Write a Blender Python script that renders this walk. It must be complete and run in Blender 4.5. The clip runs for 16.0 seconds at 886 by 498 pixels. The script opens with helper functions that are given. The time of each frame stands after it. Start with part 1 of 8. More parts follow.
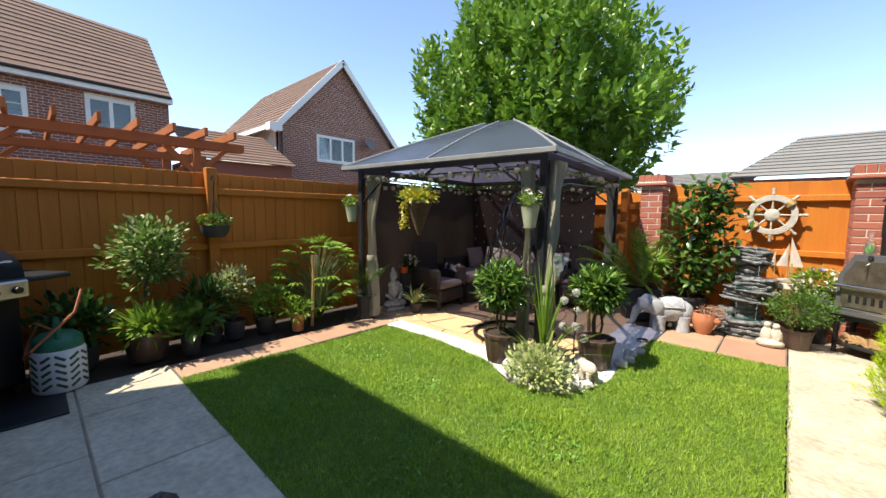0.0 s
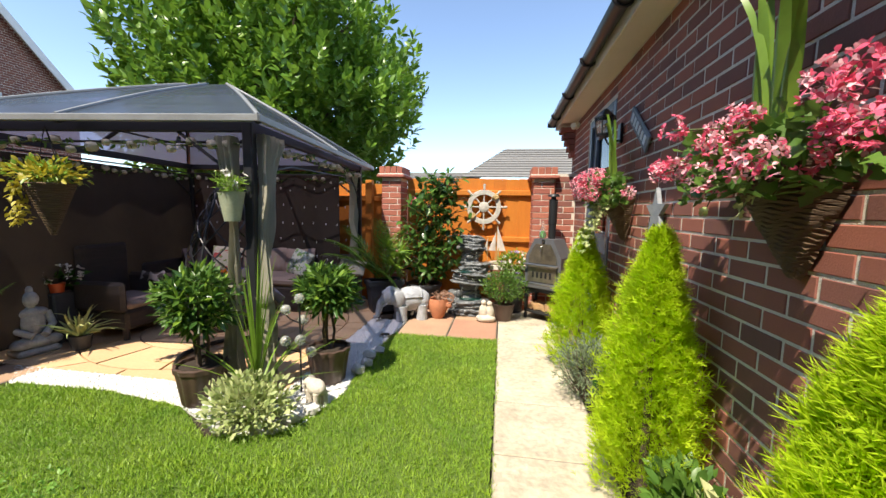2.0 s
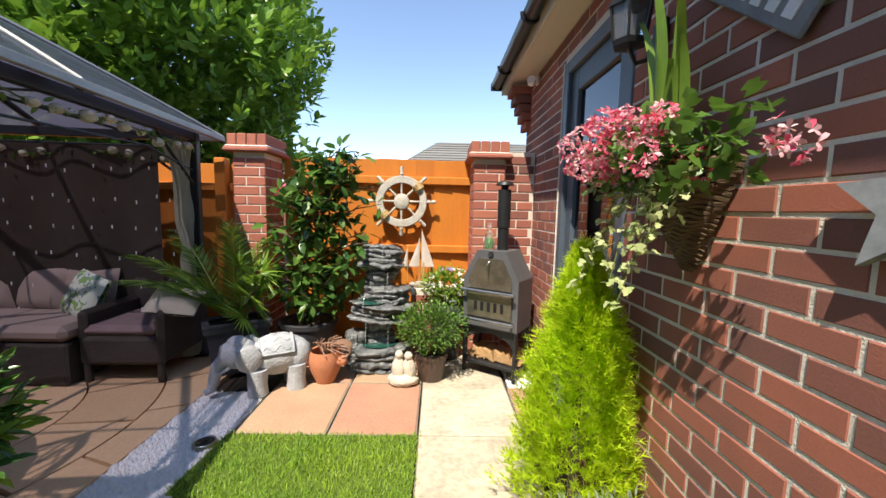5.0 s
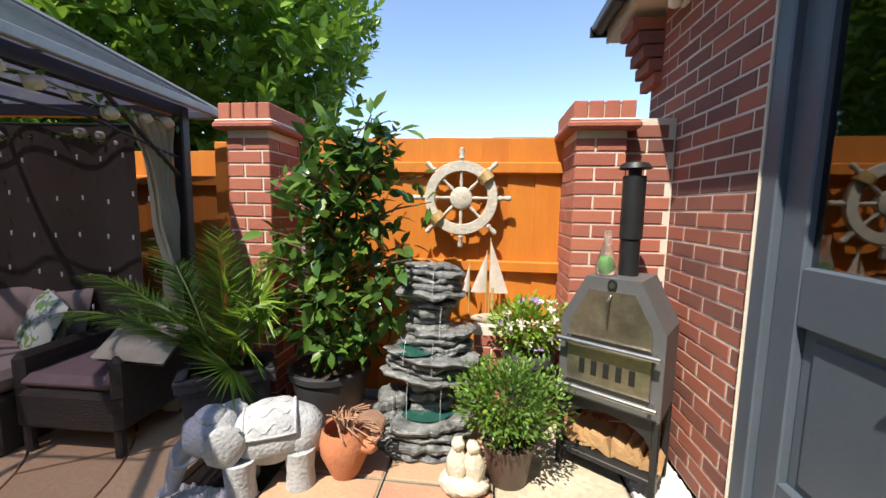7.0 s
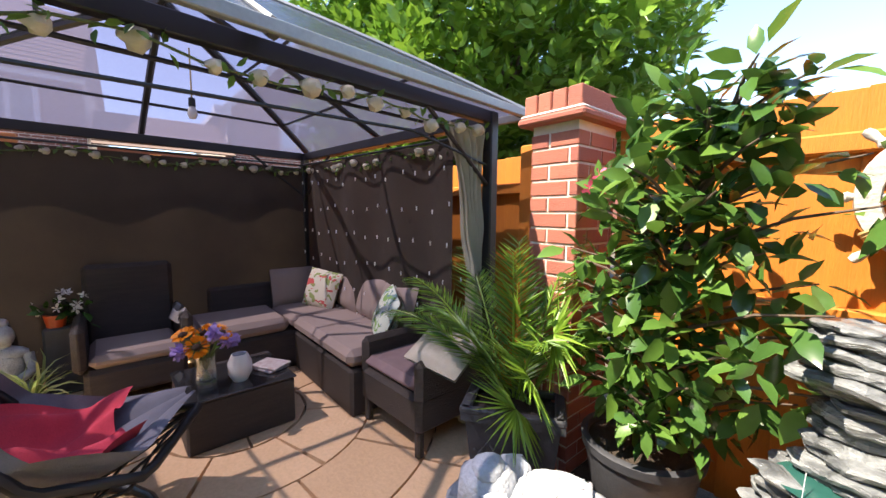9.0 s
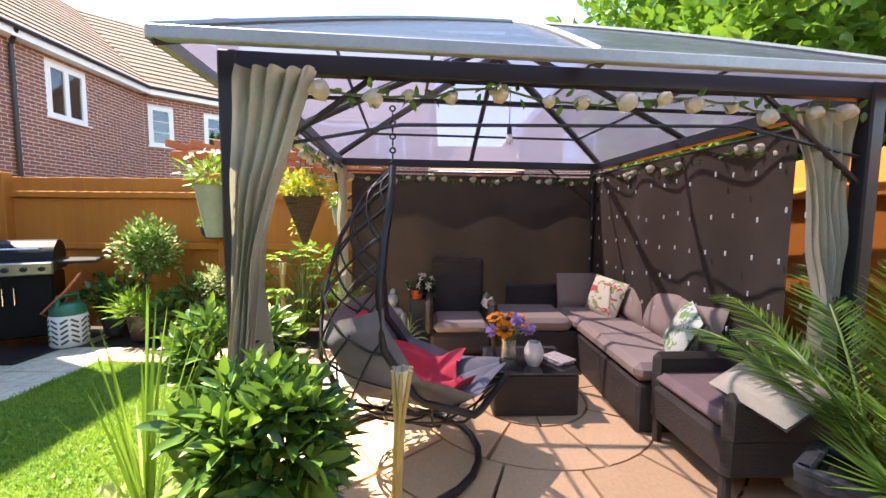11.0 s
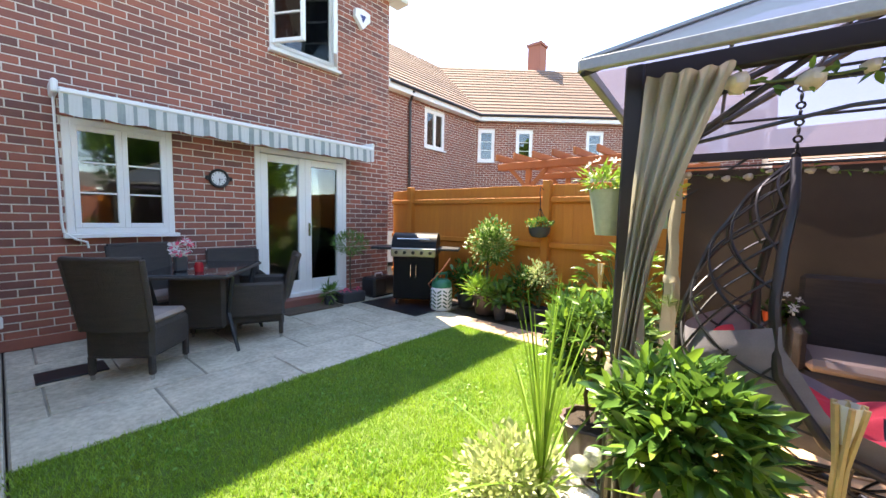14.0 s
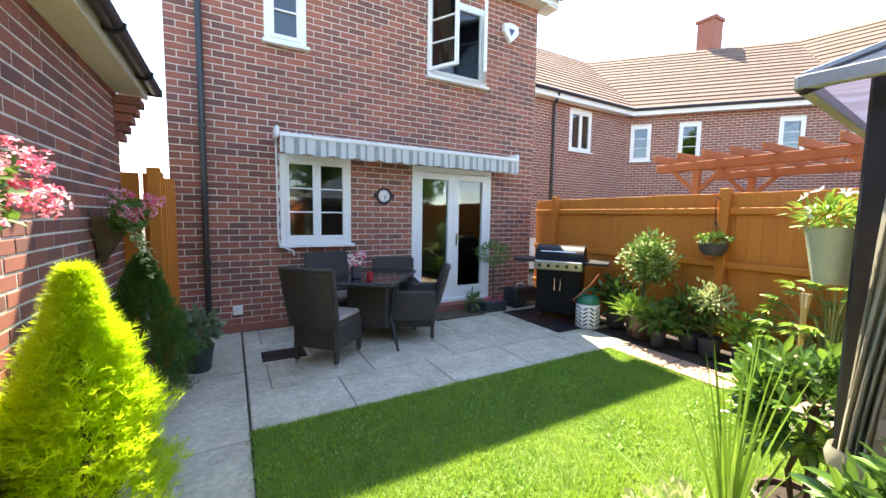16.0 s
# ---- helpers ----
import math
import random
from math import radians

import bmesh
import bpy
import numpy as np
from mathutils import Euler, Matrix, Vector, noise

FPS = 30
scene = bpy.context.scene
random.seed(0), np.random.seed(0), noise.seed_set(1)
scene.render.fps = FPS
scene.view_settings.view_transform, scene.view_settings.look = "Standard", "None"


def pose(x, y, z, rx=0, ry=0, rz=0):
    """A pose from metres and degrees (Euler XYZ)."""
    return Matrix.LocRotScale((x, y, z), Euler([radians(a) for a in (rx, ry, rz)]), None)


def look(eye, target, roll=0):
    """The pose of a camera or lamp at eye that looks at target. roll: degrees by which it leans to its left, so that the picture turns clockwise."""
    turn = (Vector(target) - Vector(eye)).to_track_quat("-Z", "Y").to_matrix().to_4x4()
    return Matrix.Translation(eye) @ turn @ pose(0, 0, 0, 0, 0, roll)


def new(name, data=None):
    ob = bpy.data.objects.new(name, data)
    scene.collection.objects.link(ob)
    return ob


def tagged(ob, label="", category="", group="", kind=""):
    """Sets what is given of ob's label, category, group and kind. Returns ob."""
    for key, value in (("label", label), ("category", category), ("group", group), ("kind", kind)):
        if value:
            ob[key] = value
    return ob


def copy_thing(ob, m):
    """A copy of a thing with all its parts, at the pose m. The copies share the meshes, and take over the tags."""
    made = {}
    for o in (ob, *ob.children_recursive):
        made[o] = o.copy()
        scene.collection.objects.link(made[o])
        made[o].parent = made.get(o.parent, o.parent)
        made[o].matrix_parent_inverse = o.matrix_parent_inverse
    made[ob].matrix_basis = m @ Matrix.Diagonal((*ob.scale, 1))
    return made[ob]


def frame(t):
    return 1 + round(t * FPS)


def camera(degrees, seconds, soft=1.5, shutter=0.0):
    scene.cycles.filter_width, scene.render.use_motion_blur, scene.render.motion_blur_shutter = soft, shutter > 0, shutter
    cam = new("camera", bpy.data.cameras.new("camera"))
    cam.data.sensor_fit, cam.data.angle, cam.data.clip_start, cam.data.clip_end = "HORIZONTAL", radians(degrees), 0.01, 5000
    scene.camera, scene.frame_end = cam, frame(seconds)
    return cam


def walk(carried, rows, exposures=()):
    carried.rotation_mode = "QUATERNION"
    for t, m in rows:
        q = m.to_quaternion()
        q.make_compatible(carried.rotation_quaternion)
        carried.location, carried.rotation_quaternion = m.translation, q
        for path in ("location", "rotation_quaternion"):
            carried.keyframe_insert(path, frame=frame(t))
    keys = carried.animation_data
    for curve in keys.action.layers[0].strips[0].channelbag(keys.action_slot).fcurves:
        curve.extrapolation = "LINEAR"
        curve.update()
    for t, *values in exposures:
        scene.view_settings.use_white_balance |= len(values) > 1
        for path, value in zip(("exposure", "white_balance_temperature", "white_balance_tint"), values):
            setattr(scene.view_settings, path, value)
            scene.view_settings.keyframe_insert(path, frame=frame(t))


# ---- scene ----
# camera: seconds, place in metres, turn in degrees
cam = camera(99.1, 16.0)
ROWS = [
    (0, 0.001, 3.189, 1.373, 84.59, -0.69, 42.46),
    (0.5, 0.071, 3.330, 1.380, 84.40, -0.52, 32.58),
    (1, 0.124, 3.518, 1.379, 84.25, -0.66, 23.02),
    (1.5, 0.135, 3.681, 1.367, 84.16, -0.87, 15.51),
    (2, 0.100, 3.890, 1.353, 84.06, -1.01, 8.92),
    (2.5, 0.112, 4.149, 1.326, 84.12, -1.12, 2.61),
    (3, 0.180, 4.469, 1.319, 84.14, -1.11, 0.10),
    (5.5, 0.174, 5.966, 1.340, 83.91, -1.24, -0.91),
    (6, 0.183, 6.268, 1.345, 83.77, -1.12, -0.65),
    (6.5, 0.128, 6.541, 1.339, 83.74, -1.05, 1.51),
    (7, 0.019, 6.769, 1.334, 83.79, -0.96, 6.82),
    (7.5, -0.064, 6.982, 1.329, 83.87, -0.86, 15.45),
    (8, -0.149, 7.105, 1.326, 83.95, -0.79, 27.09),
    (8.5, -0.241, 7.178, 1.324, 84.13, -0.63, 38.32),
    (9, -0.297, 7.265, 1.337, 84.40, -0.40, 50.04),
    (9.5, -0.293, 7.243, 1.345, 84.50, -0.25, 61.76),
    (10, -0.271, 7.195, 1.355, 84.75, -0.17, 72.29),
    (12.5, -0.080, 6.902, 1.280, 85.72, -1.09, 111.61),
    (13, -0.043, 6.841, 1.293, 85.51, -1.09, 118.79),
    (13.5, 0.006, 6.821, 1.294, 85.41, -1.18, 125.31),
    (14, 0.053, 6.745, 1.313, 85.29, -1.13, 130.37),
    (14.5, 0.089, 6.688, 1.328, 85.17, -1.10, 135.15),
    (15, 0.116, 6.678, 1.370, 85.09, -1.09, 140.63),
    (15.5, 0.141, 6.688, 1.426, 85.02, -1.03, 146.42),
    (16, 0.163, 6.699, 1.466, 85.10, -0.93, 150.77),
]
walk(cam, [(t, pose(x, y, z, a, b, c)) for t, x, y, z, a, b, c in ROWS],
     [(0, 1.25, 7300, 10), (3, 1.15, 7300, 10), (8, 1.3, 7300, 10), (9, 2.12, 7500, 12), (10, 2.6, 7800, 12), (12.5, 2.75, 8200, 12), (16, 2.75, 7900, 11)])

# ---- daylight ----
SUN = Vector((0.26, 0.577, -1.0)).normalized()
world = bpy.data.worlds.new("sky")
scene.world = world
world.use_nodes = True
wn = world.node_tree
sky = wn.nodes.new("ShaderNodeTexSky")
sky.sky_type = "NISHITA"
sky.sun_disc = False
sky.sun_elevation = math.asin(-SUN.z)
sky.sun_rotation = math.atan2(-SUN.x, -SUN.y)
sky.altitude = 1500
sky.air_density = 1.0
sky.dust_density = 0.1
sky.ozone_density = 3.0
back = wn.nodes["Background"]
back.inputs["Strength"].default_value = 0.15
wn.links.new(sky.outputs[0], back.inputs[0])
sun_data = bpy.data.lights.new("sun", "SUN")
sun_data.energy, sun_data.angle, sun_data.color = 3.6, radians(0.53), (1.0, 0.95, 0.87)
sun = new("sun", sun_data)
sun.matrix_world = look((0, 0, 30), Vector((0, 0, 30)) + SUN)

# ---- materials ----
def mat(name, col, rough=0.7, col2=None, scale=8.0, bump=0.0, bscale=60.0, metal=0.0, rnd=0.0, stain=0.25, spec=0.5, trans=0.0, stretch=(1, 1, 1), sub=0.0):
    """A surface with coarse stains, fine grain and relief; rnd varies it from piece to piece."""
    m = bpy.data.materials.new(name)
    m.use_nodes = True
    nt = m.node_tree
    N, L = nt.nodes.new, nt.links.new
    b = nt.nodes["Principled BSDF"]
    b.inputs["Roughness"].default_value = rough
    b.inputs["Metallic"].default_value = metal
    b.inputs["Specular IOR Level"].default_value = spec
    if trans:
        b.inputs["Transmission Weight"].default_value = trans
    co = N("ShaderNodeTexCoord")
    mp = N("ShaderNodeMapping")
    mp.inputs["Scale"].default_value = stretch
    geo = N("ShaderNodeNewGeometry")
    L(geo.outputs["Position"], mp.inputs["Vector"])
    n1 = N("ShaderNodeTexNoise")
    n1.inputs["Scale"].default_value, n1.inputs["Detail"].default_value, n1.inputs["Roughness"].default_value = scale, 6, 0.62
    n2 = N("ShaderNodeTexNoise")
    n2.inputs["Scale"].default_value, n2.inputs["Detail"].default_value = bscale, 4
    L(mp.outputs[0], n1.inputs["Vector"])
    L(mp.outputs[0], n2.inputs["Vector"])
    ramp = N("ShaderNodeMapRange")
    ramp.inputs["From Min"].default_value, ramp.inputs["From Max"].default_value = 0.3, 0.7
    L(n1.outputs["Fac"], ramp.inputs["Value"])
    mix = N("ShaderNodeMix")
    mix.data_type = "RGBA"
    c2 = col2 or tuple(c * (1 - stain) for c in col)
    mix.inputs["A"].default_value, mix.inputs["B"].default_value = (*col, 1), (*c2, 1)
    last = ramp.outputs[0]
    if rnd:
        info = N("ShaderNodeObjectInfo")
        add = N("ShaderNodeMath")
        add.operation = "ADD"
        L(info.outputs["Random"], add.inputs[0])
        L(geo.outputs["Random Per Island"], add.inputs[1])
        fr = N("ShaderNodeMath")
        fr.operation = "FRACT"
        L(add.outputs[0], fr.inputs[0])
        lerp = N("ShaderNodeMix")
        lerp.inputs["Factor"].default_value = rnd
        L(last, lerp.inputs["A"])
        L(fr.outputs[0], lerp.inputs["B"])
        last = lerp.outputs["Result"]
    L(last, mix.inputs["Factor"])
    hv = N("ShaderNodeHueSaturation")
    val = N("ShaderNodeMapRange")
    val.inputs["To Min"].default_value, val.inputs["To Max"].default_value = 1 - stain * 0.6, 1 + stain * 0.6
    L(n2.outputs["Fac"], val.inputs["Value"])
    L(val.outputs[0], hv.inputs["Value"])
    L(mix.outputs["Result"], hv.inputs["Color"])
    L(hv.outputs[0], b.inputs["Base Color"])
    if bump:
        bp = N("ShaderNodeBump")
        bp.inputs["Strength"].default_value, bp.inputs["Distance"].default_value = bump, 0.01
        L(n2.outputs["Fac"], bp.inputs["Height"])
        L(bp.outputs[0], b.inputs["Normal"])
    if sub:
        tr = N("ShaderNodeBsdfTranslucent")
        ms = N("ShaderNodeMixShader")
        ms.inputs[0].default_value = sub
        L(hv.outputs[0], tr.inputs["Color"])
        L(b.outputs[0], ms.inputs[1])
        L(tr.outputs[0], ms.inputs[2])
        L(ms.outputs[0], nt.nodes["Material Output"].inputs["Surface"])
    return m


def leafy(name, col, col2, rough=0.4, sub=0.3):
    return mat(name, col, rough, col2, scale=5, rnd=0.75, bscale=30, stain=0.3, sub=sub)


MORTAR = mat("mortar", (0.76, 0.69, 0.60), 0.95, scale=3, bump=0.5, bscale=180)
BRICK = mat("red_brick", (0.40, 0.13, 0.085), 0.88, (0.15, 0.07, 0.062), scale=6, bump=0.14, bscale=150, rnd=0.8)
BRICK_PALE = mat("orange_red_brick", (0.46, 0.16, 0.10), 0.88, (0.33, 0.105, 0.08), scale=6, bump=0.6, bscale=150, rnd=0.8)
FARBRICK = mat("weathered_brick", (0.30, 0.11, 0.075), 0.9, (0.19, 0.075, 0.06), scale=3, bump=0.4, bscale=80, rnd=0.8)
FENCE = mat("orange_fence_stain", (0.60, 0.20, 0.02), 0.72, (0.47, 0.14, 0.016), scale=2.2, bump=0.35, bscale=40, rnd=0.45, stretch=(6, 6, 0.6))
PERGOLA = mat("cedar_stain", (0.40, 0.13, 0.035), 0.7, (0.28, 0.09, 0.03), scale=4, bump=0.3, rnd=0.5)
SLAB = mat("grey_buff_paving", (0.62, 0.55, 0.425), 0.9, (0.36, 0.31, 0.235), scale=4, bump=1.0, bscale=24, rnd=0.25, stain=0.7)
REDSLAB = mat("terracotta_paving", (0.40, 0.19, 0.13), 0.88, (0.42, 0.30, 0.19), scale=3.5, bump=0.5, bscale=45, rnd=0.5)
SAND = mat("sandstone_paving", (0.72, 0.47, 0.27), 0.85, (0.56, 0.35, 0.19), scale=2.5, bump=0.45, bscale=45, rnd=0.6)
JOINT = mat("sandy_mortar_joint", (0.34, 0.30, 0.24), 0.95, (0.16, 0.14, 0.11), scale=3, bump=0.6, bscale=120)
SOIL = mat("soil", (0.045, 0.032, 0.022), 1.0, scale=12, bump=1.0, bscale=90)
EARTH = mat("earth", (0.12, 0.10, 0.07), 1.0, scale=1, bump=0.6, bscale=30)
TURF = mat("turf", (0.12, 0.20, 0.025), 0.9, (0.09, 0.15, 0.02), scale=5, bump=1.0, bscale=220)
GRASS = mat("grass_blade", (0.38, 0.53, 0.06), 0.5, (0.15, 0.33, 0.035), scale=2.6, rnd=0.4, bscale=16, stain=0.45, sub=0.35)
GRAVEL = mat("white_gravel", (0.78, 0.76, 0.72), 0.85, (0.62, 0.62, 0.62), scale=20, rnd=0.8, stain=0.12)
PVC = mat("white_upvc", (0.80, 0.80, 0.78), 0.35, scale=2, stain=0.05)
CREAM = mat("cream_render", (0.72, 0.66, 0.55), 0.8, scale=2, stain=0.08)
ROOFTILE = mat("brown_roof_tile", (0.21, 0.13, 0.095), 0.9, (0.14, 0.09, 0.068), scale=4, rnd=0.6, bump=0.4)
GREYTILE = mat("grey_roof_tile", (0.23, 0.22, 0.20), 0.9, (0.16, 0.155, 0.145), scale=4, rnd=0.6, bump=0.4)
BLACK = mat("black_plastic", (0.016, 0.017, 0.02), 0.4, stain=0.3, scale=4)
GUTTER = mat("black_gutter_plastic", (0.022, 0.022, 0.025), 0.35, scale=5)
ANTHRACITE = mat("blue_grey_door_paint", (0.085, 0.11, 0.145), 0.42, scale=3, bump=0.08, stain=0.15)
METAL = mat("dark_grey_metal", (0.035, 0.038, 0.042), 0.45, metal=0.5, scale=6)
STEEL = mat("brushed_steel", (0.55, 0.55, 0.53), 0.32, metal=1.0, scale=20)
CHROME = mat("chrome", (0.7, 0.7, 0.7), 0.15, metal=1.0)


def glass_mat(name, col, alpha, rough=0.03):
    """A thin tinted pane: clear film mixed with a mirror-like gloss."""
    m = bpy.data.materials.new(name)
    m.use_nodes = True
    nt = m.node_tree
    N, L = nt.nodes.new, nt.links.new
    t, g, mx, fr = N("ShaderNodeBsdfTransparent"), N("ShaderNodeBsdfGlossy"), N("ShaderNodeMixShader"), N("ShaderNodeFresnel")
    t.inputs[0].default_value = (*col, 1)
    g.inputs["Roughness"].default_value = rough
    fr.inputs[0].default_value = alpha
    L(fr.outputs[0], mx.inputs[0])
    L(t.outputs[0], mx.inputs[1])
    L(g.outputs[0], mx.inputs[2])
    L(mx.outputs[0], nt.nodes["Material Output"].inputs["Surface"])
    return m


PANE = glass_mat("window_glass", (0.55, 0.6, 0.6), 1.9)
CLEAR = mat("clear_glass", (0.92, 0.95, 0.94), 0.05, trans=0.92, stain=0.03)


# ---- mesh building ----
class Build:
    """Collects the faces of one part."""

    def __init__(self):
        self.v, self.f, self.m = [], [], []

    def add(self, verts, faces, mi=0, mx=None):
        o = len(self.v)
        self.v += [tuple(mx @ Vector(p)) for p in verts] if mx is not None else [tuple(p) for p in verts]
        self.f += [tuple(i + o for i in q) for q in faces]
        self.m += [mi] * len(faces)
        return self

    def box(self, c, s, mi=0, bev=0.004, mx=None):
        h = [a / 2 for a in s]
        b = min(bev, min(h) * 0.9)
        if b <= 0:
            vs = [(c[0] + x * h[0], c[1] + y * h[1], c[2] + z * h[2]) for x in (-1, 1) for y in (-1, 1) for z in (-1, 1)]
            return self.add(vs, [(0, 1, 3, 2), (4, 6, 7, 5), (0, 4, 5, 1), (2, 3, 7, 6), (0, 2, 6, 4), (1, 5, 7, 3)], mi, mx)
        vs, ix = [], {}
        for sx in (-1, 1):
            for sy in (-1, 1):
                for sz in (-1, 1):
                    for a in range(3):
                        p = [sx * (h[0] - b), sy * (h[1] - b), sz * (h[2] - b)]
                        p[a] = (sx, sy, sz)[a] * h[a]
                        ix[sx, sy, sz, a] = len(vs)
                        vs.append((c[0] + p[0], c[1] + p[1], c[2] + p[2]))
        fs = []
        for a in range(3):
            u, w = (a + 1) % 3, (a + 2) % 3
            for s_ in (-1, 1):
                q = []
                for i, j in ((-1, -1), (1, -1), (1, 1), (-1, 1)):
                    k = [0, 0, 0]
                    k[a], k[u], k[w] = s_, i, j
                    q.append(ix[(*k, a)])
                fs.append(tuple(q) if s_ > 0 else tuple(q[::-1]))
            for i in (-1, 1):
                for j in (-1, 1):
                    q = []
                    for e, n in ((-1, u), (1, u), (1, w), (-1, w)):
                        k = [0, 0, 0]
                        k[a], k[u], k[w] = e, i, j
                        q.append(ix[(*k, n)])
                    fs.append(tuple(q) if i * j > 0 else tuple(q[::-1]))
        for sx in (-1, 1):
            for sy in (-1, 1):
                for sz in (-1, 1):
                    q = [ix[sx, sy, sz, a] for a in range(3)]
                    fs.append(tuple(q) if sx * sy * sz > 0 else tuple(q[::-1]))
        return self.add(vs, fs, mi, mx)

    def prism(self, pts, lo, hi, mi=0, mx=None):
        """A flat polygon in x, y, raised from lo to hi."""
        n = len(pts)
        vs = [(x, y, lo) for x, y in pts] + [(x, y, hi) for x, y in pts]
        fs = [tuple(range(n, 2 * n)), tuple(range(n - 1, -1, -1))] + [(i, (i + 1) % n, (i + 1) % n + n, i + n) for i in range(n)]
        return self.add(vs, fs, mi, mx)

    def lathe(self, prof, c=(0, 0, 0), n=20, mi=0, flute=0.0, flutes=12, mx=None):
        vs, fs = [], []
        for r, z in prof:
            for i in range(n):
                a = 2 * math.pi * i / n
                k = r * (1 + flute * math.cos(a * flutes))
                vs.append((c[0] + k * math.cos(a), c[1] + k * math.sin(a), c[2] + z))
        for j in range(len(prof) - 1):
            for i in range(n):
                a, b = j * n + i, j * n + (i + 1) % n
                fs.append((a, b, b + n, a + n))
        return self.add(vs, fs, mi, mx)

    def tube(self, pts, r, n=8, mi=0, mx=None):
        """A round bar along points; r is one radius or one for each point."""
        pts = [Vector(p) for p in pts]
        rs = r if isinstance(r, (list, tuple)) else [r] * len(pts)
        vs, fs = [], []
        t = (pts[1] - pts[0]).normalized()
        u = t.orthogonal().normalized()
        for k, p in enumerate(pts):
            t = (pts[min(k + 1, len(pts) - 1)] - pts[max(k - 1, 0)]).normalized()
            u = (u - t * u.dot(t)).normalized()
            w = t.cross(u)
            for i in range(n):
                a = 2 * math.pi * i / n
                vs.append(tuple(p + rs[k] * (math.cos(a) * u + math.sin(a) * w)))
        for k in range(len(pts) - 1):
            for i in range(n):
                a, b = k * n + i, k * n + (i + 1) % n
                fs.append((a, b, b + n, a + n))
        o = (len(pts) - 1) * n
        fs += [tuple(range(n - 1, -1, -1)), tuple(range(o, o + n))]
        return self.add(vs, fs, mi, mx)

    def ball(self, c, r, mi=0, n=14, rough=0.0, freq=3.0, mx=None):
        """A rounded, uneven lump; r may be three radii."""
        r = (r, r, r) if isinstance(r, (int, float)) else r
        vs, fs, m = [], [], max(5, n // 2)
        for j in range(m + 1):
            th = math.pi * j / m
            for i in range(n):
                a = 2 * math.pi * i / n
                d = Vector((math.sin(th) * math.cos(a), math.sin(th) * math.sin(a), math.cos(th)))
                k = 1 + rough * noise.noise(d * freq + Vector(c) * 3.1) if rough else 1
                vs.append((c[0] + d.x * r[0] * k, c[1] + d.y * r[1] * k, c[2] + d.z * r[2] * k))
        for j in range(m):
            for i in range(n):
                a, b = j * n + i, j * n + (i + 1) % n
                fs.append((a, a + n, b + n, b))
        return self.add(vs, fs, mi, mx)

    def sheet(self, fn, nu, nv, mi=0, thick=0.0):
        """A surface fn(u, v) over the unit square; thick gives it a back."""
        vs = [fn(i / nu, j / nv) for j in range(nv + 1) for i in range(nu + 1)]
        fs = [(j * (nu + 1) + i, j * (nu + 1) + i + 1, (j + 1) * (nu + 1) + i + 1, (j + 1) * (nu + 1) + i) for j in range(nv) for i in range(nu)]
        return self.add(vs, fs, mi)

    def mesh(self, name, mats, smooth=False):
        me = bpy.data.meshes.new(name)
        me.from_pydata(self.v, [], self.f)
        for m in mats if isinstance(mats, (list, tuple)) else [mats]:
            me.materials.append(m)
        if any(self.m):
            me.polygons.foreach_set("material_index", self.m)
        if smooth:
            me.polygons.foreach_set("use_smooth", [True] * len(self.f))
            me.set_sharp_from_angle(angle=radians(45))
        me.update()
        return me

    def obj(self, name, mats, parent=None, smooth=False):
        ob = new(name, self.mesh(name, mats, smooth))
        ob.parent = parent
        return ob


def thing(name, label, category, at=(0, 0, 0), turn=0, group=""):
    """An empty at the base of a thing; its parts hang under it."""
    ob = new(name)
    ob.matrix_world = pose(*at, 0, 0, turn)
    ob.empty_display_size = 0.1
    return tagged(ob, label, category, group)


def setting(ob, label, category="structure"):
    return tagged(ob, label, category, kind="structure")


# leaf outlines: points across (x) and along (y), with a fold in the middle
LEAVES = {
    "oval": ([(0, 0, 0), (-0.22, 0.3, 0.05), (0, 0.35, 0), (0.22, 0.3, 0.05), (-0.2, 0.65, 0.03), (0, 0.68, -0.02), (0.2, 0.65, 0.03), (0, 1, -0.1)],
             [(0, 2, 1), (0, 3, 2), (1, 2, 5, 4), (2, 3, 6, 5), (4, 5, 7), (5, 6, 7)]),
    "lance": ([(0, 0, 0), (-0.11, 0.4, 0.02), (0, 0.4, -0.02), (0.11, 0.4, 0.02), (0, 1, -0.12)], [(0, 2, 1), (0, 3, 2), (1, 2, 4), (2, 3, 4)]),
    "blade": ([(-0.03, 0, 0), (0.03, 0, 0), (0.022, 0.55, 0.03), (-0.022, 0.55, 0.03), (0, 1, -0.05)], [(0, 1, 2, 3), (3, 2, 4)]),
    "petal": ([(0, 0, 0), (-0.3, 0.6, 0.08), (0.3, 0.6, 0.08), (-0.2, 1, 0), (0.2, 1, 0)], [(0, 2, 1), (1, 2, 4, 3)]),
    "spray": ([(0, 0, 0), (-0.1, 0.35, 0), (0.1, 0.35, 0), (-0.32, 0.75, 0.05), (0.3, 0.7, -0.05), (0, 1, 0), (-0.05, 0.45, 0), (0.05, 0.45, 0)],
              [(0, 2, 1), (1, 6, 3), (7, 2, 4), (6, 7, 5)]),
    "ivy": ([(0, 0, 0), (-0.42, 0.15, 0.03), (-0.2, 0.45, 0.02), (-0.35, 0.65, 0.03), (0, 1, -0.08), (0.35, 0.65, 0.03), (0.2, 0.45, 0.02), (0.42, 0.15, 0.03)],
            [(0, 2, 1), (0, 4, 2), (2, 4, 3), (0, 6, 4), (6, 5, 4), (0, 7, 6)]),
}


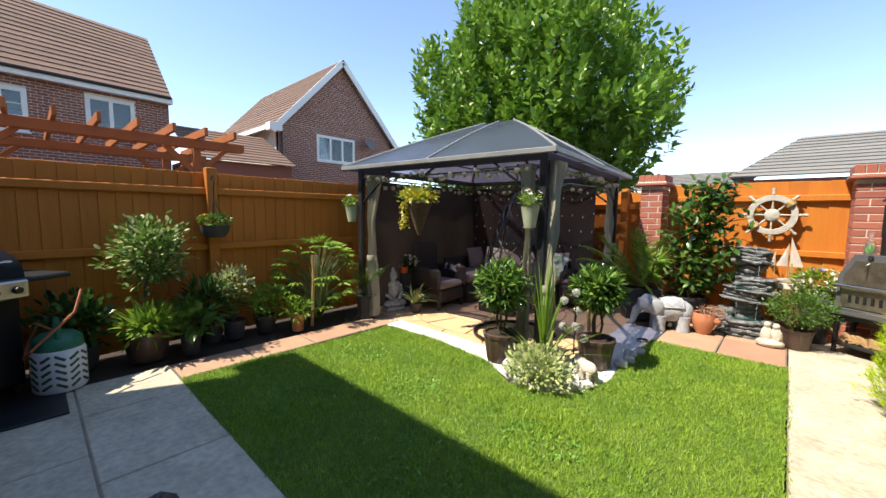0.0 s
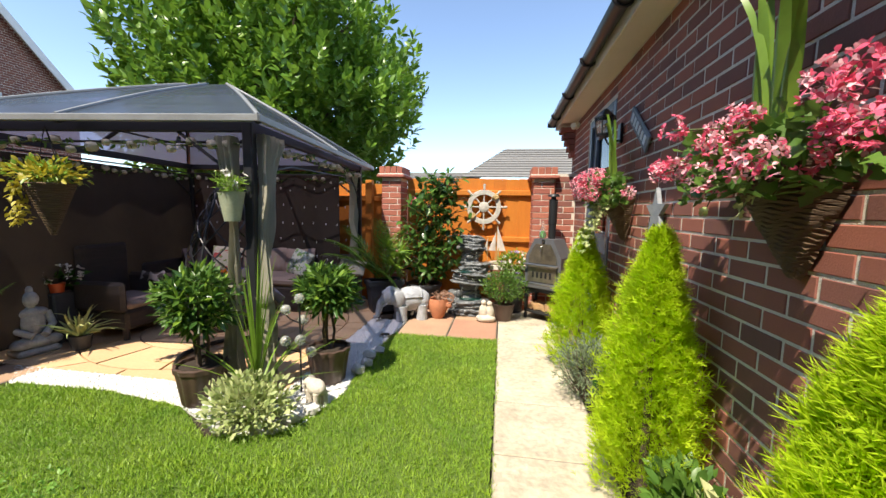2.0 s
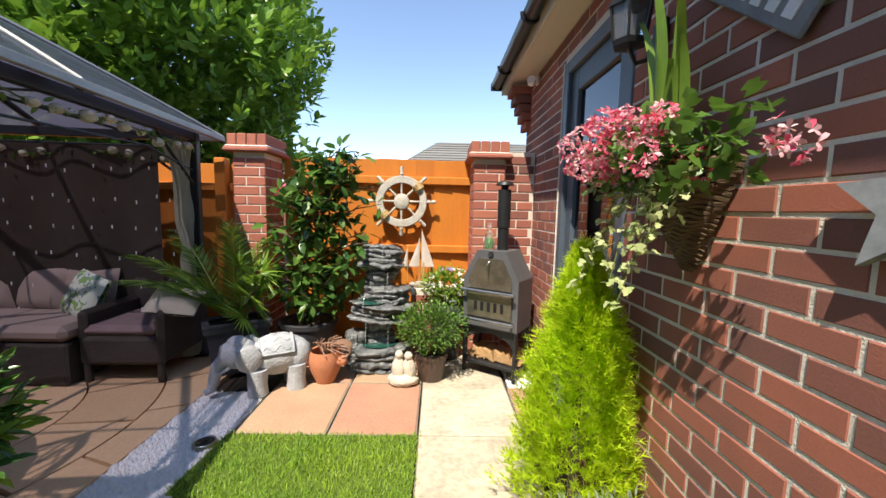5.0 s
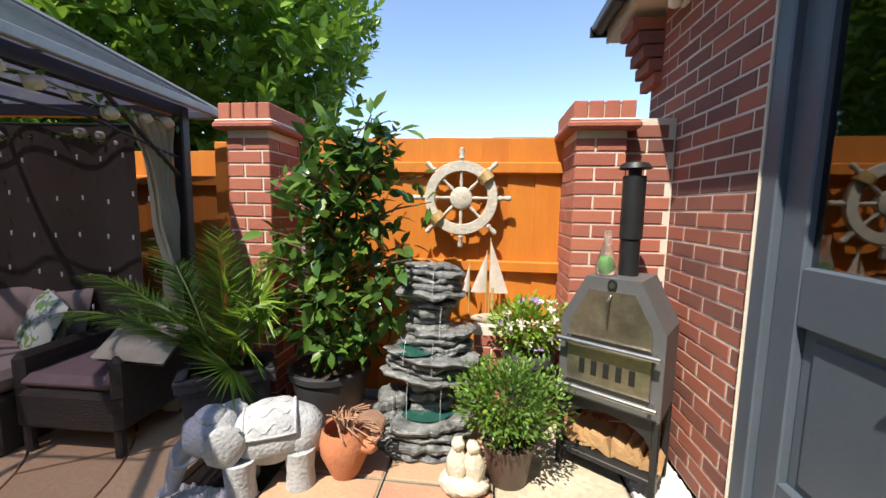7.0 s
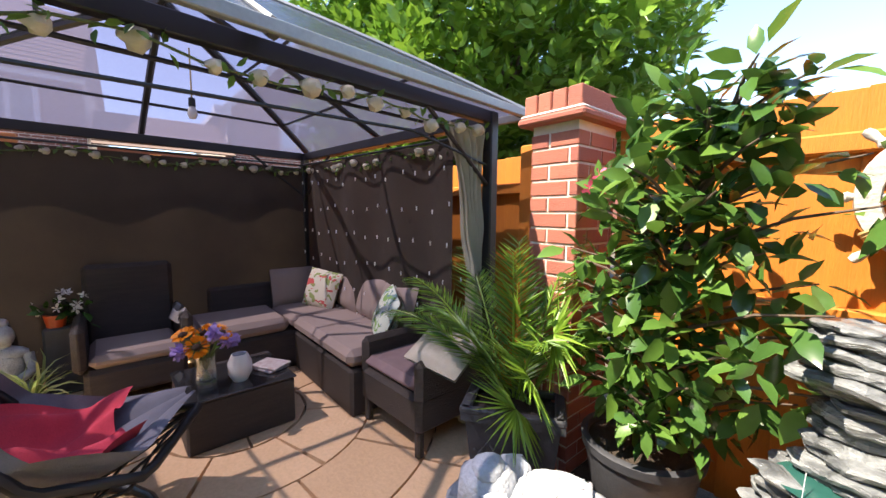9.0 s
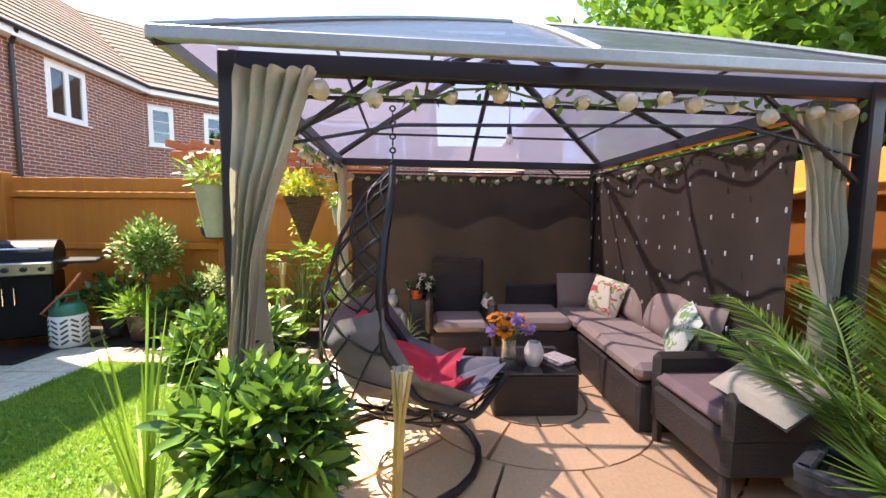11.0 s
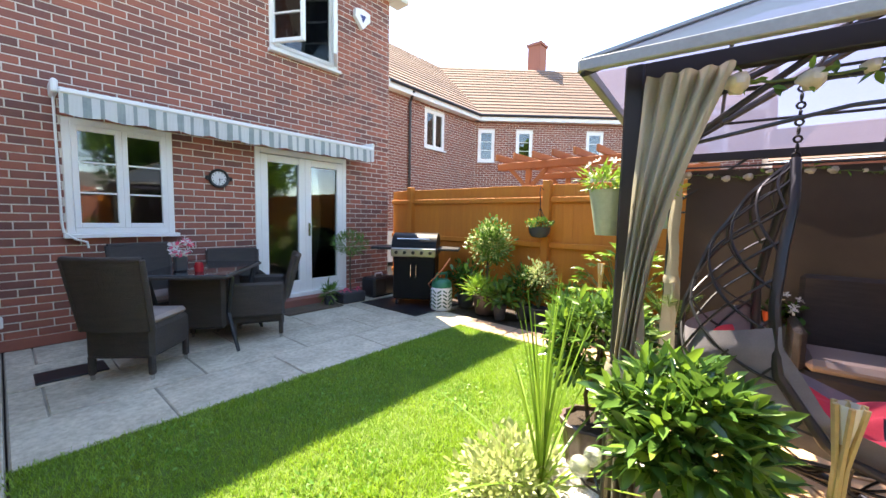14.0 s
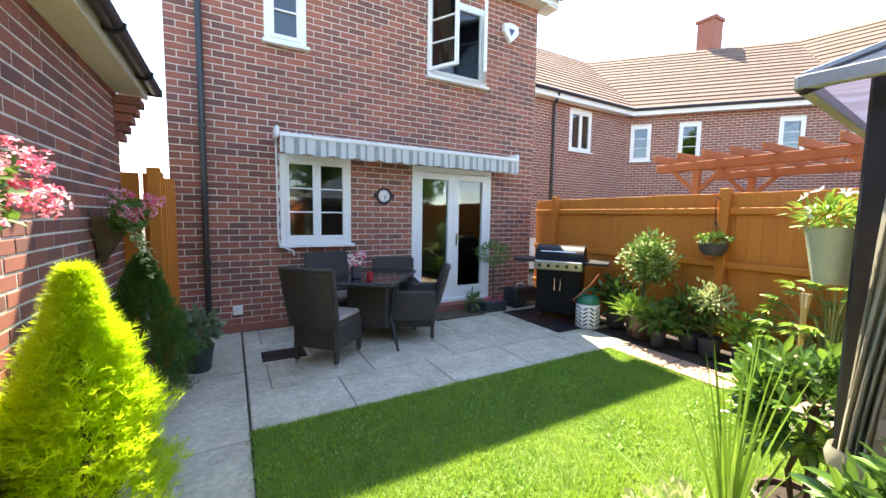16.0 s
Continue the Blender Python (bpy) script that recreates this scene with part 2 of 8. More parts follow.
def leaves(name, spots, shape, mats, parent=None, split=None):
    """All leaves of a plant as one part. spots: rows of place, direction, length and roll; split gives each leaf's material."""
    vs, fs = LEAVES[shape]
    base = np.array(vs)
    P = np.array([s[0] for s in spots], float)
    D = np.array([s[1] for s in spots], float)
    S = np.array([s[2] for s in spots], float)
    A = np.random.uniform(-1, 1, (len(spots), 3))
    A[:, 2] += 1.2
    D /= np.linalg.norm(D, axis=1)[:, None] + 1e-9
    X = np.cross(D, A)
    X /= np.linalg.norm(X, axis=1)[:, None] + 1e-9
    Z = np.cross(X, D)
    V = P[:, None] + S[:, None, None] * (base[None, :, :1] * X[:, None] + base[None, :, 1:2] * D[:, None] + base[None, :, 2:] * Z[:, None])
    n, k = len(spots), len(base)
    loops = np.concatenate([np.array(q) for q in fs])
    sizes = np.array([len(q) for q in fs])
    me = bpy.data.meshes.new(name)
    me.vertices.add(n * k)
    me.vertices.foreach_set("co", V.ravel())
    L = (loops[None] + (np.arange(n) * k)[:, None]).ravel()
    me.loops.add(len(L))
    me.loops.foreach_set("vertex_index", L.astype(np.int32))
    tot = np.tile(sizes, n)
    me.polygons.add(len(tot))
    me.polygons.foreach_set("loop_start", (np.cumsum(tot) - tot).astype(np.int32))
    me.polygons.foreach_set("loop_total", tot.astype(np.int32))
    for m in mats if isinstance(mats, (list, tuple)) else [mats]:
        me.materials.append(m)
    if split is not None:
        me.polygons.foreach_set("material_index", np.repeat(np.array(split, np.int32), len(fs)))
    me.update(calc_edges=True)
    me.validate()
    ob = new(name, me)
    ob.parent = parent
    return tagged(ob, kind="stuff")


def rv(s=1.0):
    return Vector((random.uniform(-s, s), random.uniform(-s, s), random.uniform(-s, s)))


def unit():
    while True:
        v = rv()
        if 0.05 < v.length < 1:
            return v.normalized()

# ---- ground ----
YH = 1.478        # face of the house
XG = 1.03         # face of the garage
XF = -4.66        # face of the side fence
YB = 9.30         # face of the back fence
setting(Build().prism([(-400, -400), (400, -400), (400, 400), (-400, 400)], -0.6, -0.12).obj("ground", EARTH), "bare earth ground", "ground")
setting(Build().box((-1.8, 5.4, -0.09), (6.4, 8.6, 0.1), bev=0).obj("bed_ground", SOIL), "dark soil under beds and paving", "soil")

LAWN = [(-3.58, 3.95), (0.08, 3.95), (0.08, 7.78), (-1.03, 7.78), (-1.08, 7.0), (-1.0, 6.4), (-1.2, 5.85), (-1.6, 5.75), (-2.0, 6.02), (-2.7, 6.12), (-3.5, 6.1)]


def inside(x, y, poly):
    r = False
    for i in range(len(poly)):
        (x1, y1), (x2, y2) = poly[i], poly[i - 1]
        if (y1 > y) != (y2 > y) and x < (x2 - x1) * (y - y1) / (y2 - y1) + x1:
            r = not r
    return r


lawn = Build().prism(LAWN, -0.06, -0.005).obj("lawn", TURF)
setting(lawn, "short green garden lawn with a soft edge", "lawn")
spots = []
while len(spots) < 120000:
    x, y = random.uniform(-3.64, 0.12), random.uniform(3.9, 7.83)
    if inside(x, y, LAWN) or (random.random() < 0.25 and inside(x * 0.985 - 0.03, y * 0.99 + 0.06, LAWN)):
        tuft = 1 + 0.5 * max(0, noise.noise(Vector((x * 2.3, y * 2.3, 0))))
        spots.append(((x, y, -0.008), (random.gauss(0, 0.45), random.gauss(0, 0.45), 1), random.uniform(0.02, 0.038) * tuft))
LEAVES["grass"] = ([(-0.07, 0, 0), (0.07, 0, 0), (0.045, 0.6, 0.05), (-0.045, 0.6, 0.05), (0, 1, -0.1)], [(0, 1, 2, 3), (3, 2, 4)])
leaves("grass", spots, "grass", GRASS, lawn)
tufts = []
for cx, cy, r in ((-2.1, 5.15, 0.22), (-1.0, 5.2, 0.2), (-2.5, 4.4, 0.25), (-1.5, 4.5, 0.3), (-0.5, 4.3, 0.25), (-3.0, 5.3, 0.2)):
    for i in range(170):
        a, d = random.uniform(0, 6.28), r * random.random() ** 0.5
        tufts.append(((cx + d * math.cos(a) * 1.4, cy + d * math.sin(a), 0.005), unit() + Vector((0, 0, 0.9)), random.uniform(0.02, 0.035)))
leaves("clover", tufts, "oval", leafy("clover_leaf", (0.22, 0.42, 0.07), (0.14, 0.32, 0.05), 0.5), lawn)


def paving(name, label, mats, slabs, top=0.0):
    """Slabs laid with open joints: rows of x0, y0, x1, y1."""
    par = thing(name, label, "paving")
    setting(par, label, "paving")
    for x0, y0, x1, y1 in slabs:
        b = Build()
        g = 0.006
        b.box(((x0 + x1) / 2, (y0 + y1) / 2, top - 0.03 + random.uniform(-0.002, 0.002)), (x1 - x0 - 2 * g, y1 - y0 - 2 * g, 0.06), bev=0.006)
        b.obj("slab", mats, par)
    bed = Build()
    for x0, y0, x1, y1 in slabs:
        bed.box(((x0 + x1) / 2, (y0 + y1) / 2, top - 0.026), (x1 - x0, y1 - y0, 0.036), bev=0)
    tagged(bed.obj("joint_bed", JOINT, par), kind="stuff")
    return par


rows = []
ys = [1.5, 2.1, 2.72, 3.34, 3.95]
for j in range(4):
    xs = [-4.6, -4.15, -3.25, -2.35, -1.45, -0.55, 0.08] if j % 2 else [-4.6, -3.7, -2.8, -1.9, -1.0, -0.1, 0.08]
    if j == 3:
        xs = [-3.98, -3.35, -2.45, -1.55, -0.65, 0.08]
    rows += [(xs[i], ys[j], xs[i + 1], ys[j + 1]) for i in range(len(xs) - 1) if xs[i + 1] - xs[i] > 0.1]
paving("patio", "grey buff riven patio slabs with dark joints", SLAB, rows)
py = [1.5, 2.2, 2.85, 3.45, 4.06, 4.68, 5.29, 5.9, 6.5, 7.12, 7.78, 8.36, 9.2]
paving("garden_path", "pale buff slab path along the garage", SLAB, [(0.09, py[i], 0.72, py[i + 1]) for i in range(len(py) - 1)], 0.002)
paving("terracotta_terrace", "terracotta sandstone slabs below the back fence", REDSLAB, [(-1.0, 7.79, -0.46, 8.45), (-0.45, 7.79, 0.08, 8.45), (-1.0, 8.46, -0.46, 9.2), (-0.45, 8.46, 0.08, 9.2), (0.73, 7.9, 1.02, 8.4)])
paving("side_path", "narrow terracotta slab path beside the flower bed", REDSLAB, [(-3.97, 3.96 + i * 0.6, -3.59, 4.55 + i * 0.6) for i in range(4)], 0.0)

# round sandstone paving under the canopy
ring = setting(thing("circle_paving", "sandstone circle paving under the canopy", "paving"), "sandstone circle paving under the canopy", "paving")
CX, CY = -2.95, 7.75
rad = [0.0, 0.42, 0.85, 1.3, 1.8]
for k in range(4):
    n = (3, 8, 13, 18)[k]
    for i in range(n):
        a0, a1 = 2 * math.pi * (i + 0.02 * (k > 0)) / n + k * 0.3, 2 * math.pi * (i + 0.98) / n + k * 0.3
        r0, r1 = rad[k] + 0.006, rad[k + 1] - 0.006
        seg = 5
        pts = [(CX + r1 * math.cos(a0 + (a1 - a0) * s / seg), CY + r1 * math.sin(a0 + (a1 - a0) * s / seg)) for s in range(seg + 1)]
        pts += [(CX + r0 * math.cos(a1 - (a1 - a0) * s / seg), CY + r0 * math.sin(a1 - (a1 - a0) * s / seg)) for s in range(seg + 1)] if k else [(CX, CY)]
        pts = [(max(-4.5, min(-1.45, x)), max(6.35, min(9.2, y))) for x, y in pts]
        Build().prism(pts, -0.05, 0.002 + random.uniform(-0.001, 0.001)).obj("slab", SAND, ring)
for x0, y0, x1, y1 in ((-4.5, 6.35, -3.9, 6.9), (-2.0, 6.35, -1.45, 6.9), (-4.5, 8.6, -3.9, 9.2), (-2.0, 8.6, -1.45, 9.2)):
    Build().box(((x0 + x1) / 2, (y0 + y1) / 2, -0.034), (x1 - x0, y1 - y0, 0.06)).obj("slab", SAND, ring)


def gravel(name, label, m, poly, count):
    xs, ysv = [p[0] for p in poly], [p[1] for p in poly]
    base = Build().prism(poly, -0.05, -0.012)
    n = 0
    while n < count:
        x, y = random.uniform(min(xs), max(xs)), random.uniform(min(ysv), max(ysv))
        if inside(x, y, poly):
            s = random.uniform(0.008, 0.016)
            a = random.uniform(0, 3)
            c, d = math.cos(a) * s, math.sin(a) * s
            base.add([(x + c, y + d, -0.012), (x - d, y + c, -0.012), (x - c, y - d, -0.012), (x + d, y - c, -0.012), (x + c * 0.2, y + d * 0.3, -0.012 + s)], [(0, 1, 4), (1, 2, 4), (2, 3, 4), (3, 0, 4)])
            n += 1
    ob = base.obj(name, m)
    tagged(ob, label, "gravel", kind="stuff")


gravel("gravel", "white stone chippings edging the lawn", GRAVEL, [(-3.55, 6.1), (-2.7, 6.13), (-2.0, 6.04), (-1.5, 5.8), (-1.1, 5.95), (-1.02, 6.4), (-1.09, 7.0), (-1.03, 7.8), (-1.02, 8.3), (-1.46, 8.3), (-1.46, 6.36), (-3.9, 6.36)], 9000)
gravel("gravel", "white stone chippings beside the garage door", GRAVEL, [(0.75, 8.42), (1.02, 8.42), (1.02, 9.2), (0.75, 9.2)], 700)

# ---- brickwork ----
BL, BH, BJ = 0.225, 0.0787, 0.011


def brick_mesh(l, h=BH - BJ, d=0.02):
    a, c, e = l / 2, h / 2, 0.004
    vs = [(-a, 0, -c), (a, 0, -c), (a, 0, c), (-a, 0, c), (-a, -d + e, -c), (a, -d + e, -c), (a, -d + e, c), (-a, -d + e, c), (-a + e, -d, -c + e), (a - e, -d, -c + e), (a - e, -d, c - e), (-a + e, -d, c - e)]
    fs = [(0, 1, 5, 4), (1, 2, 6, 5), (2, 3, 7, 6), (3, 0, 4, 7), (4, 5, 9, 8), (5, 6, 10, 9), (6, 7, 11, 10), (7, 4, 8, 11), (8, 9, 10, 11)]
    return vs, fs


def brickwork(parent, m, place, width, z0, z1, holes=(), near=None, depth=0.006, limit=300):
    """Courses of stretcher bricks proud of a wall. place turns wall coordinates (along, out, up) into the world. near picks the bricks built one by one."""
    shared = {}
    rest = Build()
    count = 0
    j = 0
    z = z0
    while z + BH <= z1 + 0.03:
        x = -(BL / 2) * (j % 2)
        while x < width:
            l, r = max(x, 0) , min(x + BL, width)
            x += BL
            spans = [(l, r)]
            for hx0, hz0, hx1, hz1 in holes:
                if z + BH - 0.02 > hz0 and z + 0.02 < hz1:
                    nxt = []
                    for p, q in spans:
                        if q <= hx0 or p >= hx1:
                            nxt.append((p, q))
                        else:
                            if hx0 - p > 0.03:
                                nxt.append((p, hx0))
                            if q - hx1 > 0.03:
                                nxt.append((hx1, q))
                    spans = nxt
            for p, q in spans:
                ln = round(q - p - BJ, 2)
                if ln < 0.025:
                    continue
                key = ln
                if key not in shared:
                    vs, fs = brick_mesh(q - p - BJ, d=depth)
                    shared[key] = (Build().add(vs, fs), None)
                mx = place @ Matrix.Translation(((p + q) / 2, random.uniform(-0.0012, 0.0012), z + BH / 2))
                if near and count < limit and near((p + q) / 2, z):
                    b, me = shared[key]
                    if me is None:
                        me = b.mesh("brick", m)
                        shared[key] = (b, me)
                    ob = new("brick", me)
                    ob.parent = parent
                    ob.matrix_local = mx
                    count += 1
                else:
                    rest.add(shared[key][0].v, shared[key][0].f, 0, mx)
        z += BH
        j += 1
    if rest.v:
        tagged(rest.obj("brick_courses", m, parent), kind="stuff")


def wall_core(b, along, z0, z1, thick, holes, place):
    """A wall slab with openings cut through it, as boxes between the holes."""
    xs = sorted({0, along, *[h[0] for h in holes], *[h[2] for h in holes]})
    for i in range(len(xs) - 1):
        a, c = xs[i], xs[i + 1]
        if c <= 0 or a >= along:
            continue
        cuts = sorted([(h[1], h[3]) for h in holes if h[0] <= a and h[2] >= c])
        z = z0
        for p, q in cuts + [(z1, z1)]:
            if p > z:
                b.box(((a + c) / 2, thick / 2, (z + p) / 2), (c - a, thick, p - z), bev=0, mx=place)
            z = max(z, q)
    return b


# house: coordinates along the wall run from its garden corner towards the gate
HW = 5.33
HP = Matrix(((-1, 0, 0, 0.75), (0, -1, 0, YH), (0, 0, 1, 0), (0, 0, 0, 1)))
H_WIN = (1.14, 1.08, 2.04, 2.22)
H_DOOR = (2.97, 0.1, 4.42, 2.22)
H_UP1 = (1.0, 3.55, 1.48, 4.65)
H_UP2 = (3.2, 3.55, 4.25, 4.75)
HOLES = [H_WIN, H_DOOR, H_UP1, H_UP2]
house = thing("house", "red brick two-storey house with white windows", "house")
wall_core(Build(), HW, 0, 5.2, 0.28, HOLES, HP).obj("wall", MORTAR, house)
b = Build()
for c, s in (((-1.9, -5.0, 2.6), (5.3, 0.2, 5.2)), ((-4.48, -1.9, 2.6), (0.2, 6.2, 5.2)), ((0.65, -1.9, 2.6), (0.2, 6.2, 5.2)), ((-1.9, -1.8, 2.6), (5.0, 6.2, 0.2)), ((-1.9, -1.8, 0.0), (5.0, 6.2, 0.1)), ((-1.9, -1.8, 5.15), (5.0, 6.2, 0.1))):
    b.box(c, s, bev=0)
b.obj("inner_wall", CREAM, house)


def roof_plane(b, p0, p1, p2, p3, course=0.28, thick=0.035, mi=0):
    """Lapped tile courses between an eave p0-p1 and a ridge p3-p2."""
    p0, p1, p2, p3 = map(Vector, (p0, p1, p2, p3))
    n = max(3, int((p3 - p0).length / course))
    up = (p1 - p0).cross(p3 - p0).normalized()
    if up.z < 0:
        up = -up
    for i in range(n):
        a, c = i / n, (i + 1.15) / n
        l0, r0, l1, r1 = p0.lerp(p3, a), p1.lerp(p2, a), p0.lerp(p3, min(c, 1)), p1.lerp(p2, min(c, 1))
        o = up * thick
        b.add([l0 + o, r0 + o, r1 + o * 0.15, l1 + o * 0.15, l0, r0], [(0, 1, 2, 3), (4, 5, 1, 0)], mi)
    return b


rb = Build()
roof_plane(rb, (-4.85, 1.82, 5.22), (0.9, 1.82, 5.22), (0.9, -1.8, 7.6), (-4.85, -1.8, 7.6))
roof_plane(rb, (0.9, -5.4, 5.22), (-4.85, -5.4, 5.22), (-4.85, -1.8, 7.6), (0.9, -1.8, 7.6))
rb.obj("roof", ROOFTILE, house)
Build().box((-1.97, 1.70, 5.15), (5.72, 0.03, 0.18), 0).box((-1.97, 1.59, 5.07), (5.72, 0.24, 0.02), 0).box((-4.72, 1.55, 5.12), (0.25, 0.3, 0.16), 0).obj("fascia", PVC, house)
Build().tube([(-4.85, 1.77, 5.2), (0.9, 1.77, 5.2)], 0.055, 10).obj("gutter", GUTTER, house)
Build().tube([(0.42, YH + 0.07, 0.05), (0.42, YH + 0.07, 2.4), (0.42, YH + 0.07, 5.1), (0.42, 1.76, 5.2)], 0.034, 12).box((0.42, YH + 0.06, 2.45), (0.09, 0.08, 0.05)).box((0.42, YH + 0.06, 0.9), (0.09, 0.08, 0.04)).obj("downpipe", GUTTER, house)
Build().box((-1.95, YH + 0.012, 0.05), (5.3, 0.022, 0.1)).obj("damp_course", BRICK, house)


def casement(parent, hole, place, bars=2, leaves_n=2, sill=True, depth=0.03):
    """A white window set in an opening, given in wall coordinates."""
    x0, z0, x1, z1 = hole
    w = new("window")
    w.parent = parent
    f = Build()
    t = 0.06
    for c, s in (((x0 + t / 2, depth, (z0 + z1) / 2), (t, 0.07, z1 - z0)), ((x1 - t / 2, depth, (z0 + z1) / 2), (t, 0.07, z1 - z0)), (((x0 + x1) / 2, depth, z0 + t / 2), (x1 - x0 - 2 * t, 0.07, t)), (((x0 + x1) / 2, depth, z1 - t / 2), (x1 - x0 - 2 * t, 0.07, t))):
        f.box(c, s, mx=place)
    lw = (x1 - x0 - 2 * t) / leaves_n
    for k in range(leaves_n):
        a = x0 + t + k * lw
        e = a + lw
        s = 0.05
        for c, d in (((a + s / 2, depth - 0.012, (z0 + z1) / 2), (s, 0.06, z1 - z0 - 2 * t)), ((e - s / 2, depth - 0.012, (z0 + z1) / 2), (s, 0.06, z1 - z0 - 2 * t)), (((a + e) / 2, depth - 0.012, z0 + t + s / 2), (lw - 2 * s, 0.06, s)), (((a + e) / 2, depth - 0.012, z1 - t - s / 2), (lw - 2 * s, 0.06, s))):
            f.box(c, d, mx=place)
        for q in range(bars):
            z = z0 + t + s + (z1 - z0 - 2 * t - 2 * s) * (q + 1) / (bars + 1)
            f.box(((a + e) / 2, depth - 0.012, z), (lw - 2 * s, 0.03, 0.018), bev=0.002, mx=place)
    f.obj("frame", PVC, w)
    if sill:
        Build().box(((x0 + x1) / 2, -0.03, z0 - 0.02), (x1 - x0 + 0.06, 0.13, 0.04), mx=place).obj("sill", PVC, w)
    p = Build().box(((x0 + x1) / 2, depth, (z0 + z1) / 2), (x1 - x0 - 2 * t, 0.006, z1 - z0 - 2 * t), bev=0, mx=place).obj("pane", PANE, w)
    p.visible_shadow = False
    return w


casement(house, H_WIN, HP)
casement(house, H_UP1, HP, 2, 1)
up = casement(house, H_UP2, HP, 0, 1)
# the upper window's two sashes stand open
for sx, ang in ((3.22, 62), (4.23, -55)):
    q = HP @ Matrix.Translation((sx, -0.02, 3.62)) @ pose(0, 0, 0, 0, 0, -ang)
    d = 1 if ang > 0 else -1
    f = Build()
    for c, s in (((0.025 * d, 0, 0.53), (0.05, 0.05, 1.06)), ((0.475 * d, 0, 0.53), (0.05, 0.05, 1.06)), ((0.25 * d, 0, 0.025), (0.4, 0.05, 0.05)), ((0.25 * d, 0, 1.035), (0.4, 0.05, 0.05)), ((0.25 * d, 0, 0.38), (0.4, 0.03, 0.02)), ((0.25 * d, 0, 0.7), (0.4, 0.03, 0.02))):
        f.box(c, s, mx=q)
    f.obj("sash", PVC, house)
    Build().box((0.25 * d, 0, 0.53), (0.4, 0.006, 0.96), bev=0, mx=q).obj("pane", PANE, house).visible_shadow = False
VOILE = mat("white_voile", (0.75, 0.73, 0.68), 0.9, sub=0.4, stain=0.1)
curt = Build().sheet(lambda u, v: (-3.3 + 0.6 * u, 1.28 + 0.03 * math.sin(u * 30) , 3.55 + 1.2 * v), 40, 4).obj("curtain", VOILE)
tagged(curt, "white net curtain hanging in the open window", "curtain")

# garden doors
x0, z0, x1, z1 = H_DOOR
fd = new("garden_door")
fd.parent = house
f = Build()
for c, s in (((x0 + 0.035, 0.03, 1.16), (0.07, 0.08, 2.12)), ((x1 - 0.035, 0.03, 1.16), (0.07, 0.08, 2.12)), (((x0 + x1) / 2, 0.03, z1 - 0.035), (1.31, 0.08, 0.07)), (((x0 + x1) / 2, 0.0, z0 + 0.03), (1.31, 0.12, 0.06))):
    f.box(c, s, mx=HP)
for a in (x0 + 0.07, (x0 + x1) / 2):
    e = a + 0.655
    for c, s in (((a + 0.05, 0.02, 1.15), (0.1, 0.06, 1.98)), ((e - 0.05, 0.02, 1.15), (0.1, 0.06, 1.98)), (((a + e) / 2, 0.02, 0.25), (0.455, 0.06, 0.18)), (((a + e) / 2, 0.02, 2.09), (0.455, 0.06, 0.1))):
        f.box(c, s, mx=HP)
f.obj("frame", PVC, fd)
Build().box(((x0 + x1) / 2, 0.03, 1.16), (1.3, 0.008, 1.98), bev=0, mx=HP).obj("pane", PANE, fd).visible_shadow = False
Build().box(((x0 + x1) / 2 + 0.05, -0.03, 1.1), (0.03, 0.02, 0.2), mx=HP).box(((x0 + x1) / 2 + 0.1, -0.05, 1.15), (0.11, 0.02, 0.02), mx=HP).obj("handle", CHROME, fd)
Build().box(((x0 + x1) / 2, -0.12, 0.05), (1.5, 0.24, 0.1), mx=HP).obj("doorstep", BRICK, house)

# ---- garage ----
garage = thing("garage", "low red brick garage with a black gutter", "garage")
GY0, GY1 = 2.2, 9.42
GP = Matrix(((0, 1, 0, XG), (-1, 0, 0, GY1), (0, 0, 1, 0), (0, 0, 0, 1)))
G_DOOR = (GY1 - 8.32, 0.1, GY1 - 7.38, 2.32)
wall_core(Build(), GY1 - GY0, 0, 2.62, 0.25, [G_DOOR], GP).obj("wall", MORTAR, garage)
gb = Build()
for c, s in (((3.6, GY0 + 0.12, 1.3), (5.0, 0.22, 2.6)), ((3.6, GY1 - 0.12, 1.3), (5.0, 0.22, 2.6)), ((6.1, 5.8, 1.3), (0.2, 7.2, 2.6)), ((3.6, 5.8, 0.0), (5.0, 7.2, 0.06)), ((3.6, 5.8, 2.58), (5.0, 7.2, 0.05))):
    gb.box(c, s, bev=0)
gb.obj("inner_wall", MORTAR, garage)
gr = Build()
roof_plane(gr, (0.84, GY0 - 0.15, 2.66), (0.84, GY1 + 0.33, 2.66), (3.6, GY1 + 0.33, 3.9), (3.6, GY0 - 0.15, 3.9))
roof_plane(gr, (6.4, GY1 + 0.33, 2.66), (6.4, GY0 - 0.15, 2.66), (3.6, GY0 - 0.15, 3.9), (3.6, GY1 + 0.33, 3.9))
gr.obj("roof", GREYTILE, garage)
Build().box((0.93, (GY0 + GY1) / 2 + 0.09, 2.535), (0.21, GY1 - GY0 + 0.48, 0.012)).box((0.835, (GY0 + GY1) / 2 + 0.09, 2.59), (0.02, GY1 - GY0 + 0.48, 0.13)).obj("soffit", CREAM, garage)
g = Build()
n = 10
prof = [(0.77 - 0.055 * math.cos(math.pi * i / n), 2.64 - 0.06 * math.sin(math.pi * i / n)) for i in range(n + 1)]
vs = [(x, y, z) for y in (GY0 - 0.15, GY1 + 0.33) for x, z in prof]
g.add(vs, [(i, i + 1, i + n + 2, i + n + 1) for i in range(n)])
for y in (GY0 - 0.15, GY1 + 0.33):
    g.box((0.77, y, 2.61), (0.12, 0.02, 0.075))
